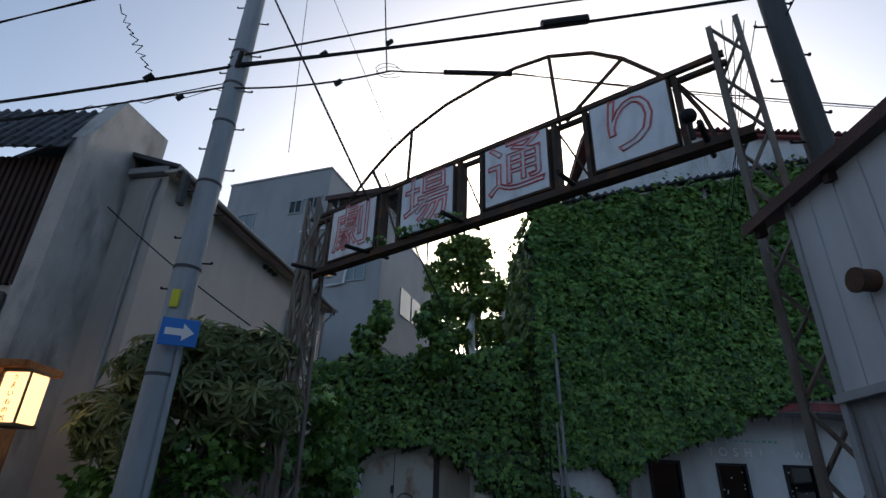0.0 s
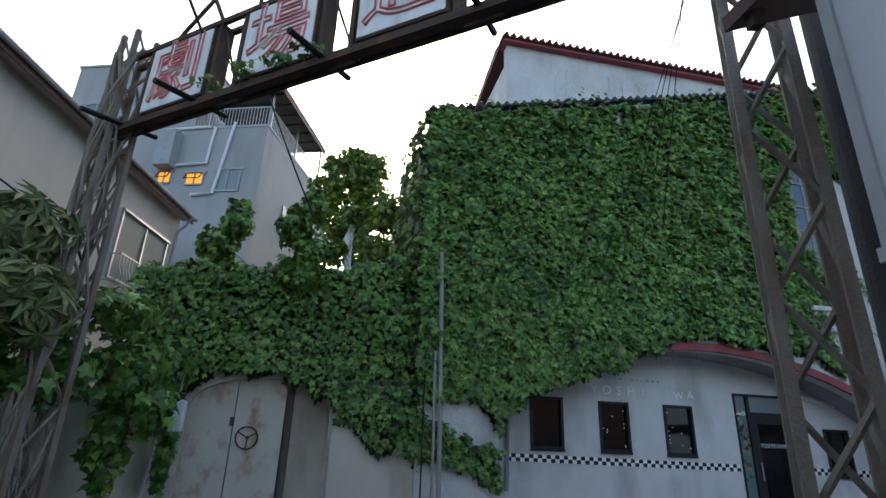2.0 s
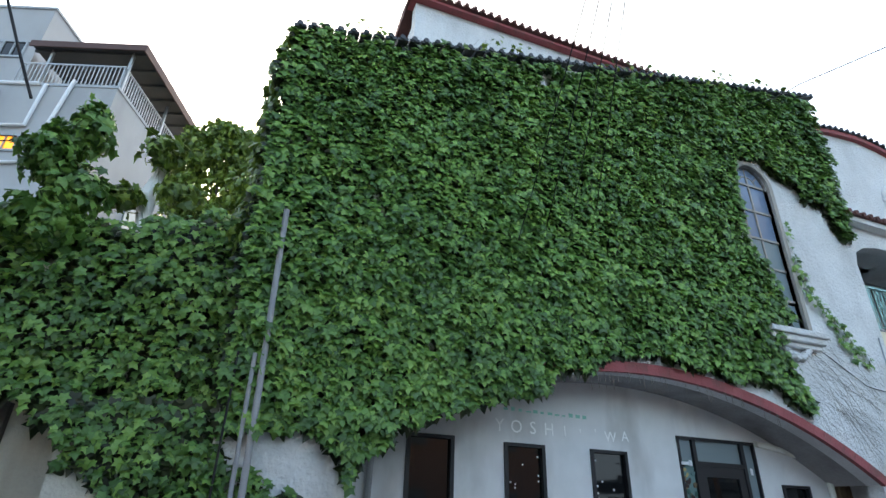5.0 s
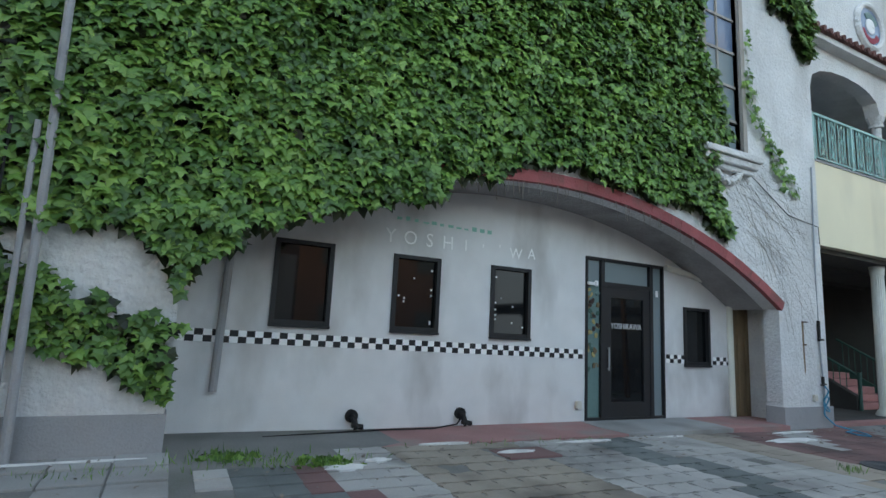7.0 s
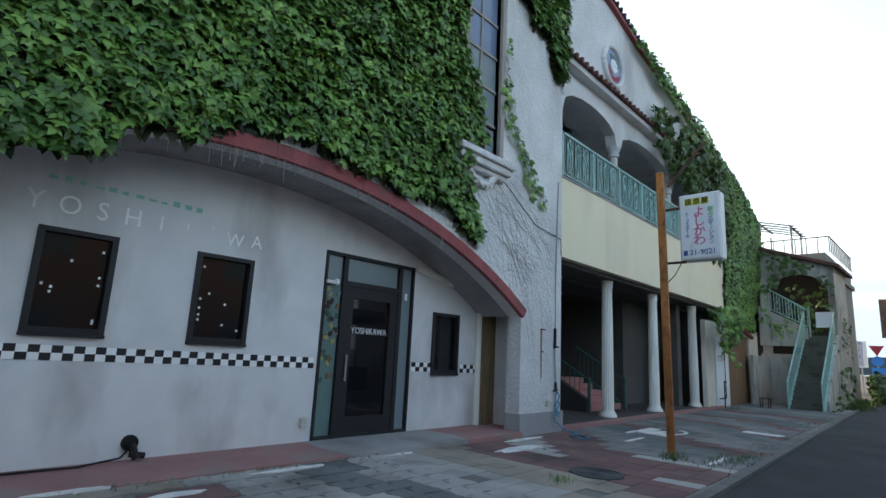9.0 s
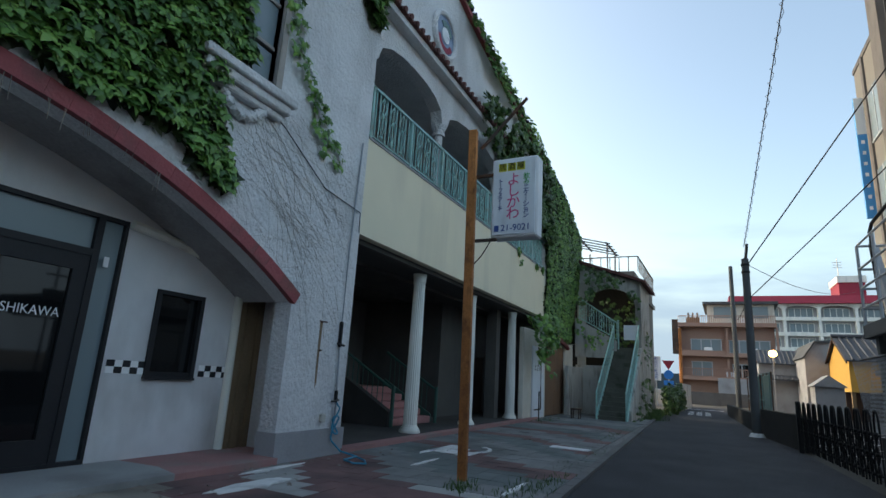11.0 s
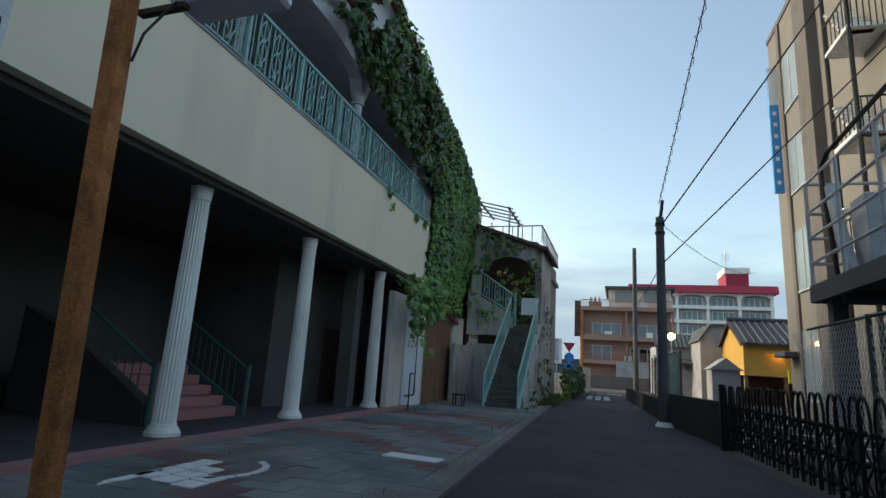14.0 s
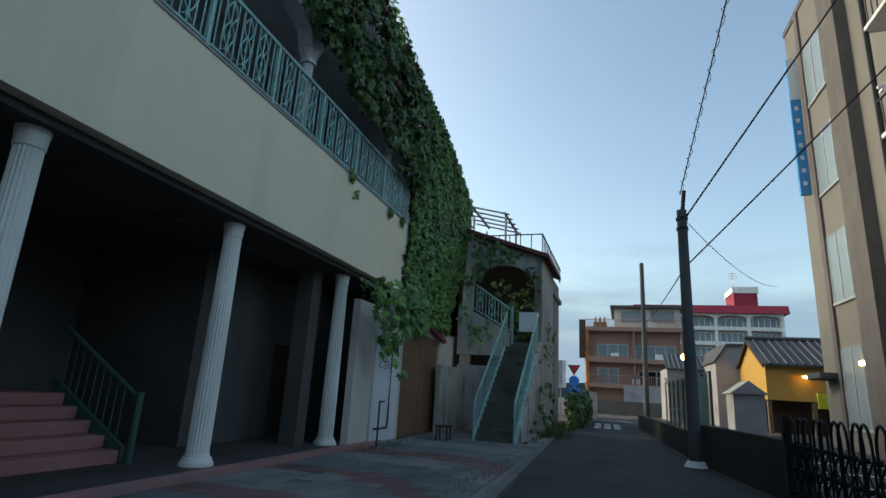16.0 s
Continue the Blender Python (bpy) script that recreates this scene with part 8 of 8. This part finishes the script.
def spigot(x):
    t = thing("wall_valve", (x, IY - 0.05, 0.2), "black drain valve fitting on the shop wall", "valve", "wall valves")
    b = B()
    tube(b, (x, IY, 0.3), (x, IY - 0.05, 0.3), 0.085, n=16)
    part("flange", b, "black", t)
    b = B()
    pipe(b, [(x, IY - 0.03, 0.3), (x + 0.01, IY - 0.1, 0.27), (x + 0.03, IY - 0.13, 0.19), (x + 0.05, IY - 0.15, 0.15)], 0.042, 8)
    tube(b, (x - 0.02, IY - 0.13, 0.2), (x + 0.13, IY - 0.13, 0.17), 0.035, n=8)
    part("spout", b, "black", t)


spigot(6.37)
spigot(8.02)
hl = thing("floor_cable", (7, 13.7, 0.13), "thin black cable lying along the step", "cable")
b = B()
pipe(b, [(5.2, 13.5, 0.135), (6.0, 13.6, 0.135), (6.8, 13.68, 0.135), (7.5, 13.62, 0.14), (7.9, 13.7, 0.17), (8.0, 13.75, 0.25)], 0.012, 5)
part("cable", b, "black", hl)
so = thing("outlet_box", (10.24, IY, 0.38), "beige outdoor socket box", "socket")
b = B()
box(b, 10.19, 10.29, IY - 0.07, IY, 0.32, 0.45, bevel=0.012)
part("box", b, "creamwall", so)
tp = thing("wall_trim", (13.2, IY, 2.6), "white moulding following the shop wall edge", "trim", kind="structure")
b = B()
pipe(b, [(12.32, IY - 0.04, 2.88), (12.8, IY - 0.04, 2.83), (13.5, IY - 0.04, 2.71), (14.05, IY - 0.04, 2.56), (14.14, IY - 0.04, 2.45), (14.15, IY - 0.04, 0.12)], 0.06, 8)
part("moulding", b, "colwhite", tp)
ws2 = thing("wooden_boards", (14.4, IY - 0.06, 0.1), "weathered vertical boards beside the shop wall", "boards")
for k in range(4):
    b = B()
    box(b, 14.21 + 0.115 * k, 14.315 + 0.115 * k, IY - 0.06 - 0.02 * (k % 2), IY - 0.02, 0.1, 2.5, bevel=0.006)
    part("board", b, "wood", ws2)
sc = thing("camera_bracket", (10.47, IY, 2.45), "small white sensor on the door frame", "sensor")
b = B()
box(b, 10.42, 10.56, IY - 0.06, IY - 0.03, 2.4, 2.45)
box(b, 10.56, 10.64, IY - 0.08, IY - 0.03, 2.38, 2.48, bevel=0.02)
part("body", b, "signwhite", sc)
cardb = thing("door_card", (12.1, IY, 2.35), "small white card on the door frame", "card")
b = B()
box(b, 12.06, 12.12, IY - 0.036, IY - 0.03, 2.3, 2.42)
part("card", b, "signwhite", cardb)
# stained side light leaves
rr = random.Random(12)
for k in range(46):
    b = B()
    x, z = rr.uniform(10.47, 10.71), rr.uniform(0.95, 2.42)
    a = rr.uniform(0, 3.1)
    prism(b, [(x + 0.05 * math.cos(a + t_) * (0.5 + 0.5 * abs(math.cos(t_))), z + 0.05 * math.sin(a + t_) * (0.5 + 0.5 * abs(math.cos(t_)))) for t_ in np.linspace(0, 5.5, 7)], "y", IY + 0.022 - 0.0004 * k, IY + 0.029)
    part("leaf_motif", b, ("wood", "railgreen", "teal", "gold", "slat")[k % 5], door)
# reflective interior: curtain behind the glass door
b = B()
for k in range(8):
    box(b, 11.3 + 0.06 * k, 11.34 + 0.06 * k, IY + 0.6, IY + 0.65, 0.15, 2.2)
cur = thing("shop_curtain", (11.5, IY + 0.6, 0.12), "dim pale curtain hanging inside the shop door", "curtain")
part("cloth", b, "creamwall", cur)

# pier fittings: blue hose on a tap, rust-stained brackets
hz = thing("garden_hose", (15.5, FY - 0.05, 0.06), "blue garden hose hanging from a wall tap", "hose")
b = B()
rr = random.Random(1)
pts = [(15.45, FY - 0.05, 0.8)]
for k in range(26):
    a = k * 0.7
    pts.append((15.42 + 0.07 * math.sin(a), FY - 0.08 - 0.03 * math.cos(a), 0.75 - 0.34 * (0.5 - 0.5 * math.cos(a * 0.5)) - 0.008 * k))
pts += [(15.45, FY - 0.2, 0.1), (15.4, FY - 0.5, 0.07), (15.15, FY - 0.85, 0.07), (14.95, FY - 1.0, 0.07), (14.85, FY - 0.85, 0.07), (15.0, FY - 0.6, 0.07), (15.3, FY - 0.6, 0.08)]
pipe(b, pts, 0.014, 6)
part("hose", b, "hose", hz)
b = B()
pipe(b, [(15.46, FY - 0.02, 0.1), (15.46, FY - 0.03, 0.8), (15.44, FY - 0.03, 1.0), (15.40, FY - 0.03, 1.6), (15.40, FY - 0.03, 3.2), (15.5, FY - 0.02, 5.2)], 0.016, 6)
part("water_pipe", b, "concpole", hz)
b = B()
tube(b, (15.44, FY - 0.03, 0.8), (15.44, FY - 0.03, 0.98), 0.028, n=8)
part("valve", b, "black", hz)
b = B()
tube(b, (15.40, FY - 0.03, 1.65), (15.40, FY - 0.03, 2.05), 0.03, n=8)
tube(b, (15.3, FY - 0.06, 1.7), (15.48, FY - 0.06, 1.68), 0.018, n=6)
part("valve", b, "black", hz)
b = B()
tube(b, (15.3, FY - 0.06, 0.82), (15.48, FY - 0.06, 0.84), 0.016, n=6)
part("tap", b, "black", hz)
br = thing("rusty_wall_brackets", (14.9, FY, 1.5), "rusty bracket stubs with rust streaks on stucco", "bracket")
b = B()
tube(b, (14.82, FY - 0.05, 2.0), (15.0, FY - 0.05, 2.0), 0.012, n=6)
tube(b, (14.92, FY, 2.0), (14.92, FY - 0.06, 2.0), 0.014, n=6)
tube(b, (14.93, FY, 1.57), (14.93, FY - 0.05, 1.57), 0.014, n=6)
part("stub", b, "rustdark", br)
b = B()
prism(b, [(14.89, 2.0), (14.95, 2.0), (14.945, 1.5), (14.95, 1.1), (14.92, 1.0), (14.90, 1.3)], "y", FY - 0.003, FY + 0.001)
part("rust_streak", b, "wood", br)
b = B()
box(b, 15.1, 15.2, FY - 0.06, FY, 0.52, 0.64, bevel=0.01)
part("box", b, "creamwall", br)
wl = thing("wall_wires", (14.5, FY, 4.2), "loose black wires along the stucco", "cable")
b = B()
pipe(b, [(12.6, FY - 0.03, 5.0), (13.6, FY - 0.03, 4.6), (14.6, FY - 0.03, 4.05), (15.6, FY - 0.03, 3.95), (15.62, FY - 0.03, 3.6)], 0.008, 5)
part("wire", b, "wire", wl)

# forecourt: manhole, drain, painted marks, weeds
mhole = thing("manhole_cover", (12.3, 10.45, 0.06), "round cast-iron manhole cover", "manhole")
b = B()
tube(b, (12.35, 10.42, 0.03), (12.35, 10.42, 0.066), 0.33, n=28)
part("cover", b, "darkpole", mhole)
b = B()
for k in range(5):
    pipe(b, [(12.35 + (0.06 + 0.055 * k) * math.cos(a), 10.42 + (0.06 + 0.055 * k) * math.sin(a), 0.067) for a in np.linspace(0, 2 * math.pi, 19)], 0.007, 4)
part("ring_relief", b, "darkpole", mhole)
dg = thing("drain_box", (7.95, 12.1, 0.09), "broken drain cover with white crumbled edge", "drain")
b = B()
box(b, 7.62, 8.36, 11.92, 12.4, 0.06, 0.105, bevel=0.01)
part("cover", b, "paver_red", dg)
rr = random.Random(6)


def blot(cx, cy, rx, ry, z, n=14, seed=0):
    q = random.Random(seed)
    return [(cx + rx * math.cos(2 * math.pi * k / n) * q.uniform(0.65, 1.15), cy + ry * math.sin(2 * math.pi * k / n) * q.uniform(0.65, 1.15)) for k in range(n)]


pw = thing("white_paint_patches", (7, 12.4, 0.1), "crumbling white paint and plaster patches on paving", "paint patch")
for k, (cx, cy, rx, ry) in enumerate(((7.9, 12.2, 0.25, 0.08), (5.75, 11.95, 0.22, 0.12), (6.15, 12.15, 0.13, 0.09), (7.2, 12.72, 0.35, 0.05), (9.3, 12.55, 0.5, 0.06), (12.9, 12.0, 0.6, 0.16), (13.9, 12.55, 0.6, 0.05), (3.4, 12.6, 0.7, 0.04), (17.0, 11.9, 0.5, 0.05), (15.9, 11.4, 0.5, 0.04), (14.9, 9.7, 0.5, 0.04), (11.0, 12.6, 0.25, 0.05))):
    b = B()
    zz = lot_z(cx, cy)
    prism(b, blot(cx, cy, rx, ry, zz, 16, k), "z", zz - 0.02, zz + 0.012)
    part("patch", b, "patch_white", pw)
pm = thing("painted_parking_mark", (17.5, 11.5, 0.05), "white painted box mark on the paving", "road marking")
z = 0.052
for k in range(4):
    for j in range(3):
        b = B()
        x, y = 16.9 + 0.25 * k + 0.06 * j, 11.15 + 0.27 * j
        prism(b, [(x + 0.015, y + 0.015), (x + 0.235, y + 0.01), (x + 0.24, y + 0.25), (x + 0.02, y + 0.245)], "z", z - 0.02, z)
        if (k, j) not in ((3, 0), (2, 0), (3, 1)):
            part("white_square", b, "patch_white", pm)
        else:
            b.free()
for k in range(7):
    a0, a1 = 0.3 + 0.36 * k, 0.3 + 0.36 * k + 0.3
    b = B()
    prism(b, [(17.75 + 0.55 * math.cos(a), 11.5 - 0.42 * math.sin(a)) for a in np.linspace(a0, a1, 4)] + [(17.75 + 0.47 * math.cos(a), 11.5 - 0.35 * math.sin(a)) for a in np.linspace(a1, a0, 4)], "z", z - 0.02, z)
    part("white_dash", b, "patch_white", pm)
pm2 = thing("painted_bar", (19.6, 10.1, 0.05), "white painted bar on the paving", "road marking")
b = B()
prism(b, [(19.42, 9.7), (19.72, 9.68), (19.82, 10.44), (19.5, 10.46)], "z", 0.03, 0.053)
part("bar", b, "signwhite", pm2)
rm = thing("road_writing", (44, 8.0, 0), "worn white road writing far down the lane", "road marking")
b = B()
for k in range(5):
    for j in range(3):
        box(b, 42 + k * 1.1, 42.5 + k * 1.1, 7.3 + 0.45 * j, 7.6 + 0.45 * j, -0.01, 0.004)
part("mark", b, "patch_white", rm)
rm2 = thing("stop_line", (52, 7.6, 0), "worn white stop line at the crossing", "road marking")
b = B()
box(b, 52, 52.5, 6.4, 9.6, -0.01, 0.004)
part("line", b, "patch_white", rm2)
pe = thing("parking_lines", (34, 2, 0), "thin white parking lines in the yard", "road marking")
b = B()
for k in range(7):
    box(b, 25 + 2.5 * k, 25.1 + 2.5 * k, 0.5, 4.8, -0.01, -0.004)
    box(b, 25 + 2.5 * k, 27.4 + 2.5 * k, 4.7, 4.8, -0.01, -0.005)
part("line", b, "patch_white", pe)
b = B()
box(b, 13, 48, -12, 4.9, -0.025, -0.012)
struct("yard", b, "asphalt", "dark asphalt parking yard behind the low wall", "pavement")

# weeds: blades and small leaves
wd_ = thing("weeds", (8, 12, 0.08), "weeds and grass in the paving joints", "weeds")
BLADE = np.array([(-0.05, 0, 0), (0.05, 0, 0), (0.03, 0.6, 0.08), (0, 1.0, 0.3)])
BLADE_FACES = [(0, 1, 2), (0, 2, 3)]


def weeds(cx, cy, rx, ry, n, smin, smax, material="ivy", blade=True):
    p = np.stack([cx + rng.normal(0, rx, n), cy + rng.normal(0, ry, n), np.zeros(n)], 1)
    p[:, 2] = [lot_z(x, y) - 0.01 if y > kerb_y(x) else -0.01 for x, y, _ in p]
    d = rng.normal(0, 1, (n, 3))
    d[:, 2] = 0.15
    leaves("tuft", p, d, rng.uniform(smin, smax, n), material, wd_, rng, BLADE if blade else LEAF, BLADE_FACES if blade else LEAF_FACES, 0.2, True)


for cx, cy, rx, ry, n, a, c in ((5.0, 12.35, 0.35, 0.13, 120, 0.04, 0.11), (5.5, 12.15, 0.3, 0.1, 90, 0.04, 0.10), (4.6, 12.5, 0.2, 0.1, 50, 0.05, 0.12), (14.9, 9.6, 0.4, 0.15, 170, 0.04, 0.1), (15.8, 9.45, 0.4, 0.1, 90, 0.04, 0.09), (14.5, 10.2, 0.15, 0.1, 90, 0.06, 0.14), (17.2, 9.6, 0.5, 0.08, 50, 0.02, 0.06),
                             (19.6, 9.6, 0.8, 0.12, 80, 0.02, 0.06), (24, 9.8, 1.2, 0.15, 140, 0.03, 0.09), (33.5, 9.6, 0.6, 0.2, 260, 0.08, 0.25), (36.5, 9.7, 1.6, 0.15, 420, 0.1, 0.35), (3.6, 12.2, 0.6, 0.1, 80, 0.04, 0.08), (26.5, 12.4, 1.2, 0.2, 120, 0.05, 0.12), (11.6, 10.5, 0.1, 0.08, 60, 0.05, 0.1), (8.5, 12.6, 0.8, 0.05, 60, 0.04, 0.09)):
    weeds(cx, cy, rx, ry, n, a, c, "ivy" if cx < 14 else "ivydark")
weeds(5.6, 12.2, 0.15, 0.1, 80, 0.06, 0.12, "ivy", False)
weeds(4.75, 12.55, 0.12, 0.08, 60, 0.06, 0.12, "ivy", False)
weeds(36, 9.9, 1.8, 0.15, 300, 0.1, 0.2, "ivydark", False)
dl_ = thing("dead_leaves", (8, 12, 0.1), "scattered brown dead leaves and crumbs", "litter")
n = 260
p = np.stack([rng.uniform(2.6, 24, n), rng.normal(12.2, 0.5, n).clip(9.6, 12.7), np.zeros(n)], 1)
p[:, 2] = [lot_z(x, y) + 0.012 for x, y, _ in p]
leaves("litter", p, np.tile((0, 0, 1.0), (n, 1)), rng.uniform(0.02, 0.07, n), "deadvine", dl_, rng, wild=0.3, hang=False)

# stools and pots under the stairs
stool = thing("low_stool", (29.2, 12.0, 0.04), "small dark stool beside the stairs", "stool")
b = B()
box(b, 28.95, 29.35, 11.75, 12.1, 0.36, 0.4, bevel=0.01)
part("seat", b, "slat", stool)
for x in (28.98, 29.3):
    for y in (11.78, 12.05):
        b = B()
        box(b, x, x + 0.035, y, y + 0.035, 0.04, 0.36)
        part("leg", b, "slat", stool)

# plain houses across the lane and behind the walker, all out of view
# Grey ones are added to block sky light; brick one shows in reflections.
for nm, lb, x0, x1, y0, y1, h, mt in (("opposite_house", "brick-coloured house across the lane", 8.2, 17, -9, 0.6, 4.9, "brickfar"), ("shade_house", "unseen plain house added to shade the left ivy", -16, -6.0, -12, 0.5, 9.5, "greyhouse"), ("rear_house", "unseen plain house added behind the crossing", -14, 2, -22, -14.5, 7, "greyhouse"), ("side_house", "unseen plain house added across the side street", -24, -17, -12, 2, 6.5, "greyconc")):
    t = thing(nm, ((x0 + x1) / 2, (y0 + y1) / 2, 0), lb, "house")
    b = B()
    box(b, x0, x1, y0, y1, 0, h)
    part("wall", b, mt, t)
    b = B()
    box(b, x0 - 0.3, x1 + 0.3, y0 - 0.3, y1 + 0.3, h, h + 0.25)
    part("roof", b, "rooftile", t)
    for k in range(4):
        for zz in (1.0, 3.9):
            b = B()
            xa = x0 + (x1 - x0) * (0.1 + 0.23 * k)
            box(b, xa, xa + 1.1, y1 - 0.02, y1 + 0.03, zz, zz + 1.3)
            part("window", b, "panemilk", t)


# ---- paving pieces ----
BANDS = ((4.75, "paver"), (5.5, "paver_dark"), (5.78, "paver_red"), (6.5, "paver"), (8.25, "paver_brown"), (9.5, "paver"), (10.1, "paver_dark"), (11.3, "paver"), (12.3, "paver_brown"), (13.2, "paver_red"), (13.8, "paver"), (15.3, "paver_red"), (16.3, "paver"), (17.3, "paver_dark"), (18.1, "paver_red"),
         (19.5, "paver"), (20.6, "paver_dark"), (21.2, "paver_red"), (22.6, "paver"), (23.3, "paver_red"), (24.6, "paver_dark"), (25.6, "paver"), (26.6, "paver_red"), (28.0, "paver_dark"), (29.2, "paver"), (30.2, "paver_dark"), (99, "paver"))


def band_of(x, y):
    k = 0.13 if x < 13 else 0.45
    u = x - k * (y - 12.3) + (0.12 * math.sin(y * 2.2) if x < 13 else 0.4 * math.sin(y * 1.5 + x * 0.3))
    for lim, mname in BANDS:
        if u < lim:
            return mname
    return "paver"


S = 0.285
outline = []
for k in range(4):
    cx, cy = ((-1, -1), (1, -1), (1, 1), (-1, 1))[k], ((1, -1), (1, 1), (-1, 1), (-1, -1))[k]
    for f in (0.0, 0.25, 0.5, 0.75):
        px, py = cx[0] + (cy[0] - cx[0]) * f, cx[1] + (cy[1] - cx[1]) * f
        w = 0.16 * math.sin(2 * math.pi * f)
        outline.append(((px + (w if k % 2 else 0)) * 0.49 * S, (py + (0 if k % 2 else w)) * 0.49 * S))
paver_meshes = {}
for mname in ("paver", "paver_mid", "paver_dark", "paver_red", "paver_brown"):
    b = B()
    prism(b, outline, "z", -0.03, 0.0)
    paver_meshes[mname] = mesh_of(b, mname, "paver")
paving = thing("forecourt_paving", (12, 11, 0.05), "wavy interlocking pavers in grey, green, brown and red bands", "paving", kind="structure")
rest = {k: B() for k in paver_meshes}
rr = random.Random(21)
inv = paving.matrix_basis.inverted()
count = 0
for i in range(int((33.2 - 4.4) / S)):
    for j in range(int(4.2 / S)):
        x, y = 4.4 + (i + 0.5) * S, 12.72 - (j + 0.5) * S
        if y < kerb_y(x) + 0.25 or (x > 14.1 and x < 15.8 and y > 12.75):
            continue
        if math.hypot(x - 12.35, y - 10.42) < 0.38 or (7.55 < x < 8.4 and 11.85 < y < 12.45) or (4.4 < x < 5.7 and 12.1 < y < 12.6) or rr.random() < 0.012:
            continue
        m = pose(x, y, lot_z(x, y) + rr.uniform(-0.003, 0.003), rr.uniform(-0.4, 0.4), rr.uniform(-0.4, 0.4), rr.uniform(-0.8, 0.8))
        mname = band_of(x, y)
        if mname == "paver" and x > 14.5:
            mname = "paver_mid"
        if 6.2 < x < 10.6 and y > 9.7 and count < 290:
            ob = new("paver", paver_meshes[mname])
            ob.parent = paving
            ob.matrix_basis = inv @ m
            count += 1
        else:
            vs = [rest[mname].verts.new(m @ Vector((u, v, 0))) for u, v in outline[::2]]
            lo = [rest[mname].verts.new(m @ Vector((u * 1.02, v * 1.02, -0.03))) for u, v in outline[::2]]
            rest[mname].faces.new(vs)
            for k in range(len(vs)):
                rest[mname].faces.new((lo[k], lo[(k + 1) % len(vs)], vs[(k + 1) % len(vs)], vs[k]))
for mname, bm in rest.items():
    o = part("paver_field", bm, mname, paving)
    o["kind"] = "stuff"
slabs = thing("slab_paving", (3.4, 11.8, 0.1), "light grey square concrete slabs by the wall", "paving", kind="structure")
for i in range(5):
    for j in range(7):
        x, y = 2.15 + i * 0.46, 12.6 - j * 0.46
        lo_y = kerb_y(6) + (6 - x) * 0.86 + 0.3
        if y < lo_y:
            continue
        b = B()
        box(b, -0.222, 0.222, -0.222, 0.222, -0.04, 0.0, pose(x, y, lot_z(x, y) + rr.uniform(0.0, 0.008), rr.uniform(-0.6, 0.6), rr.uniform(-0.6, 0.6), rr.uniform(-0.8, 0.8)), bevel=0.006)
        part("slab", b, "tile_grey", slabs)
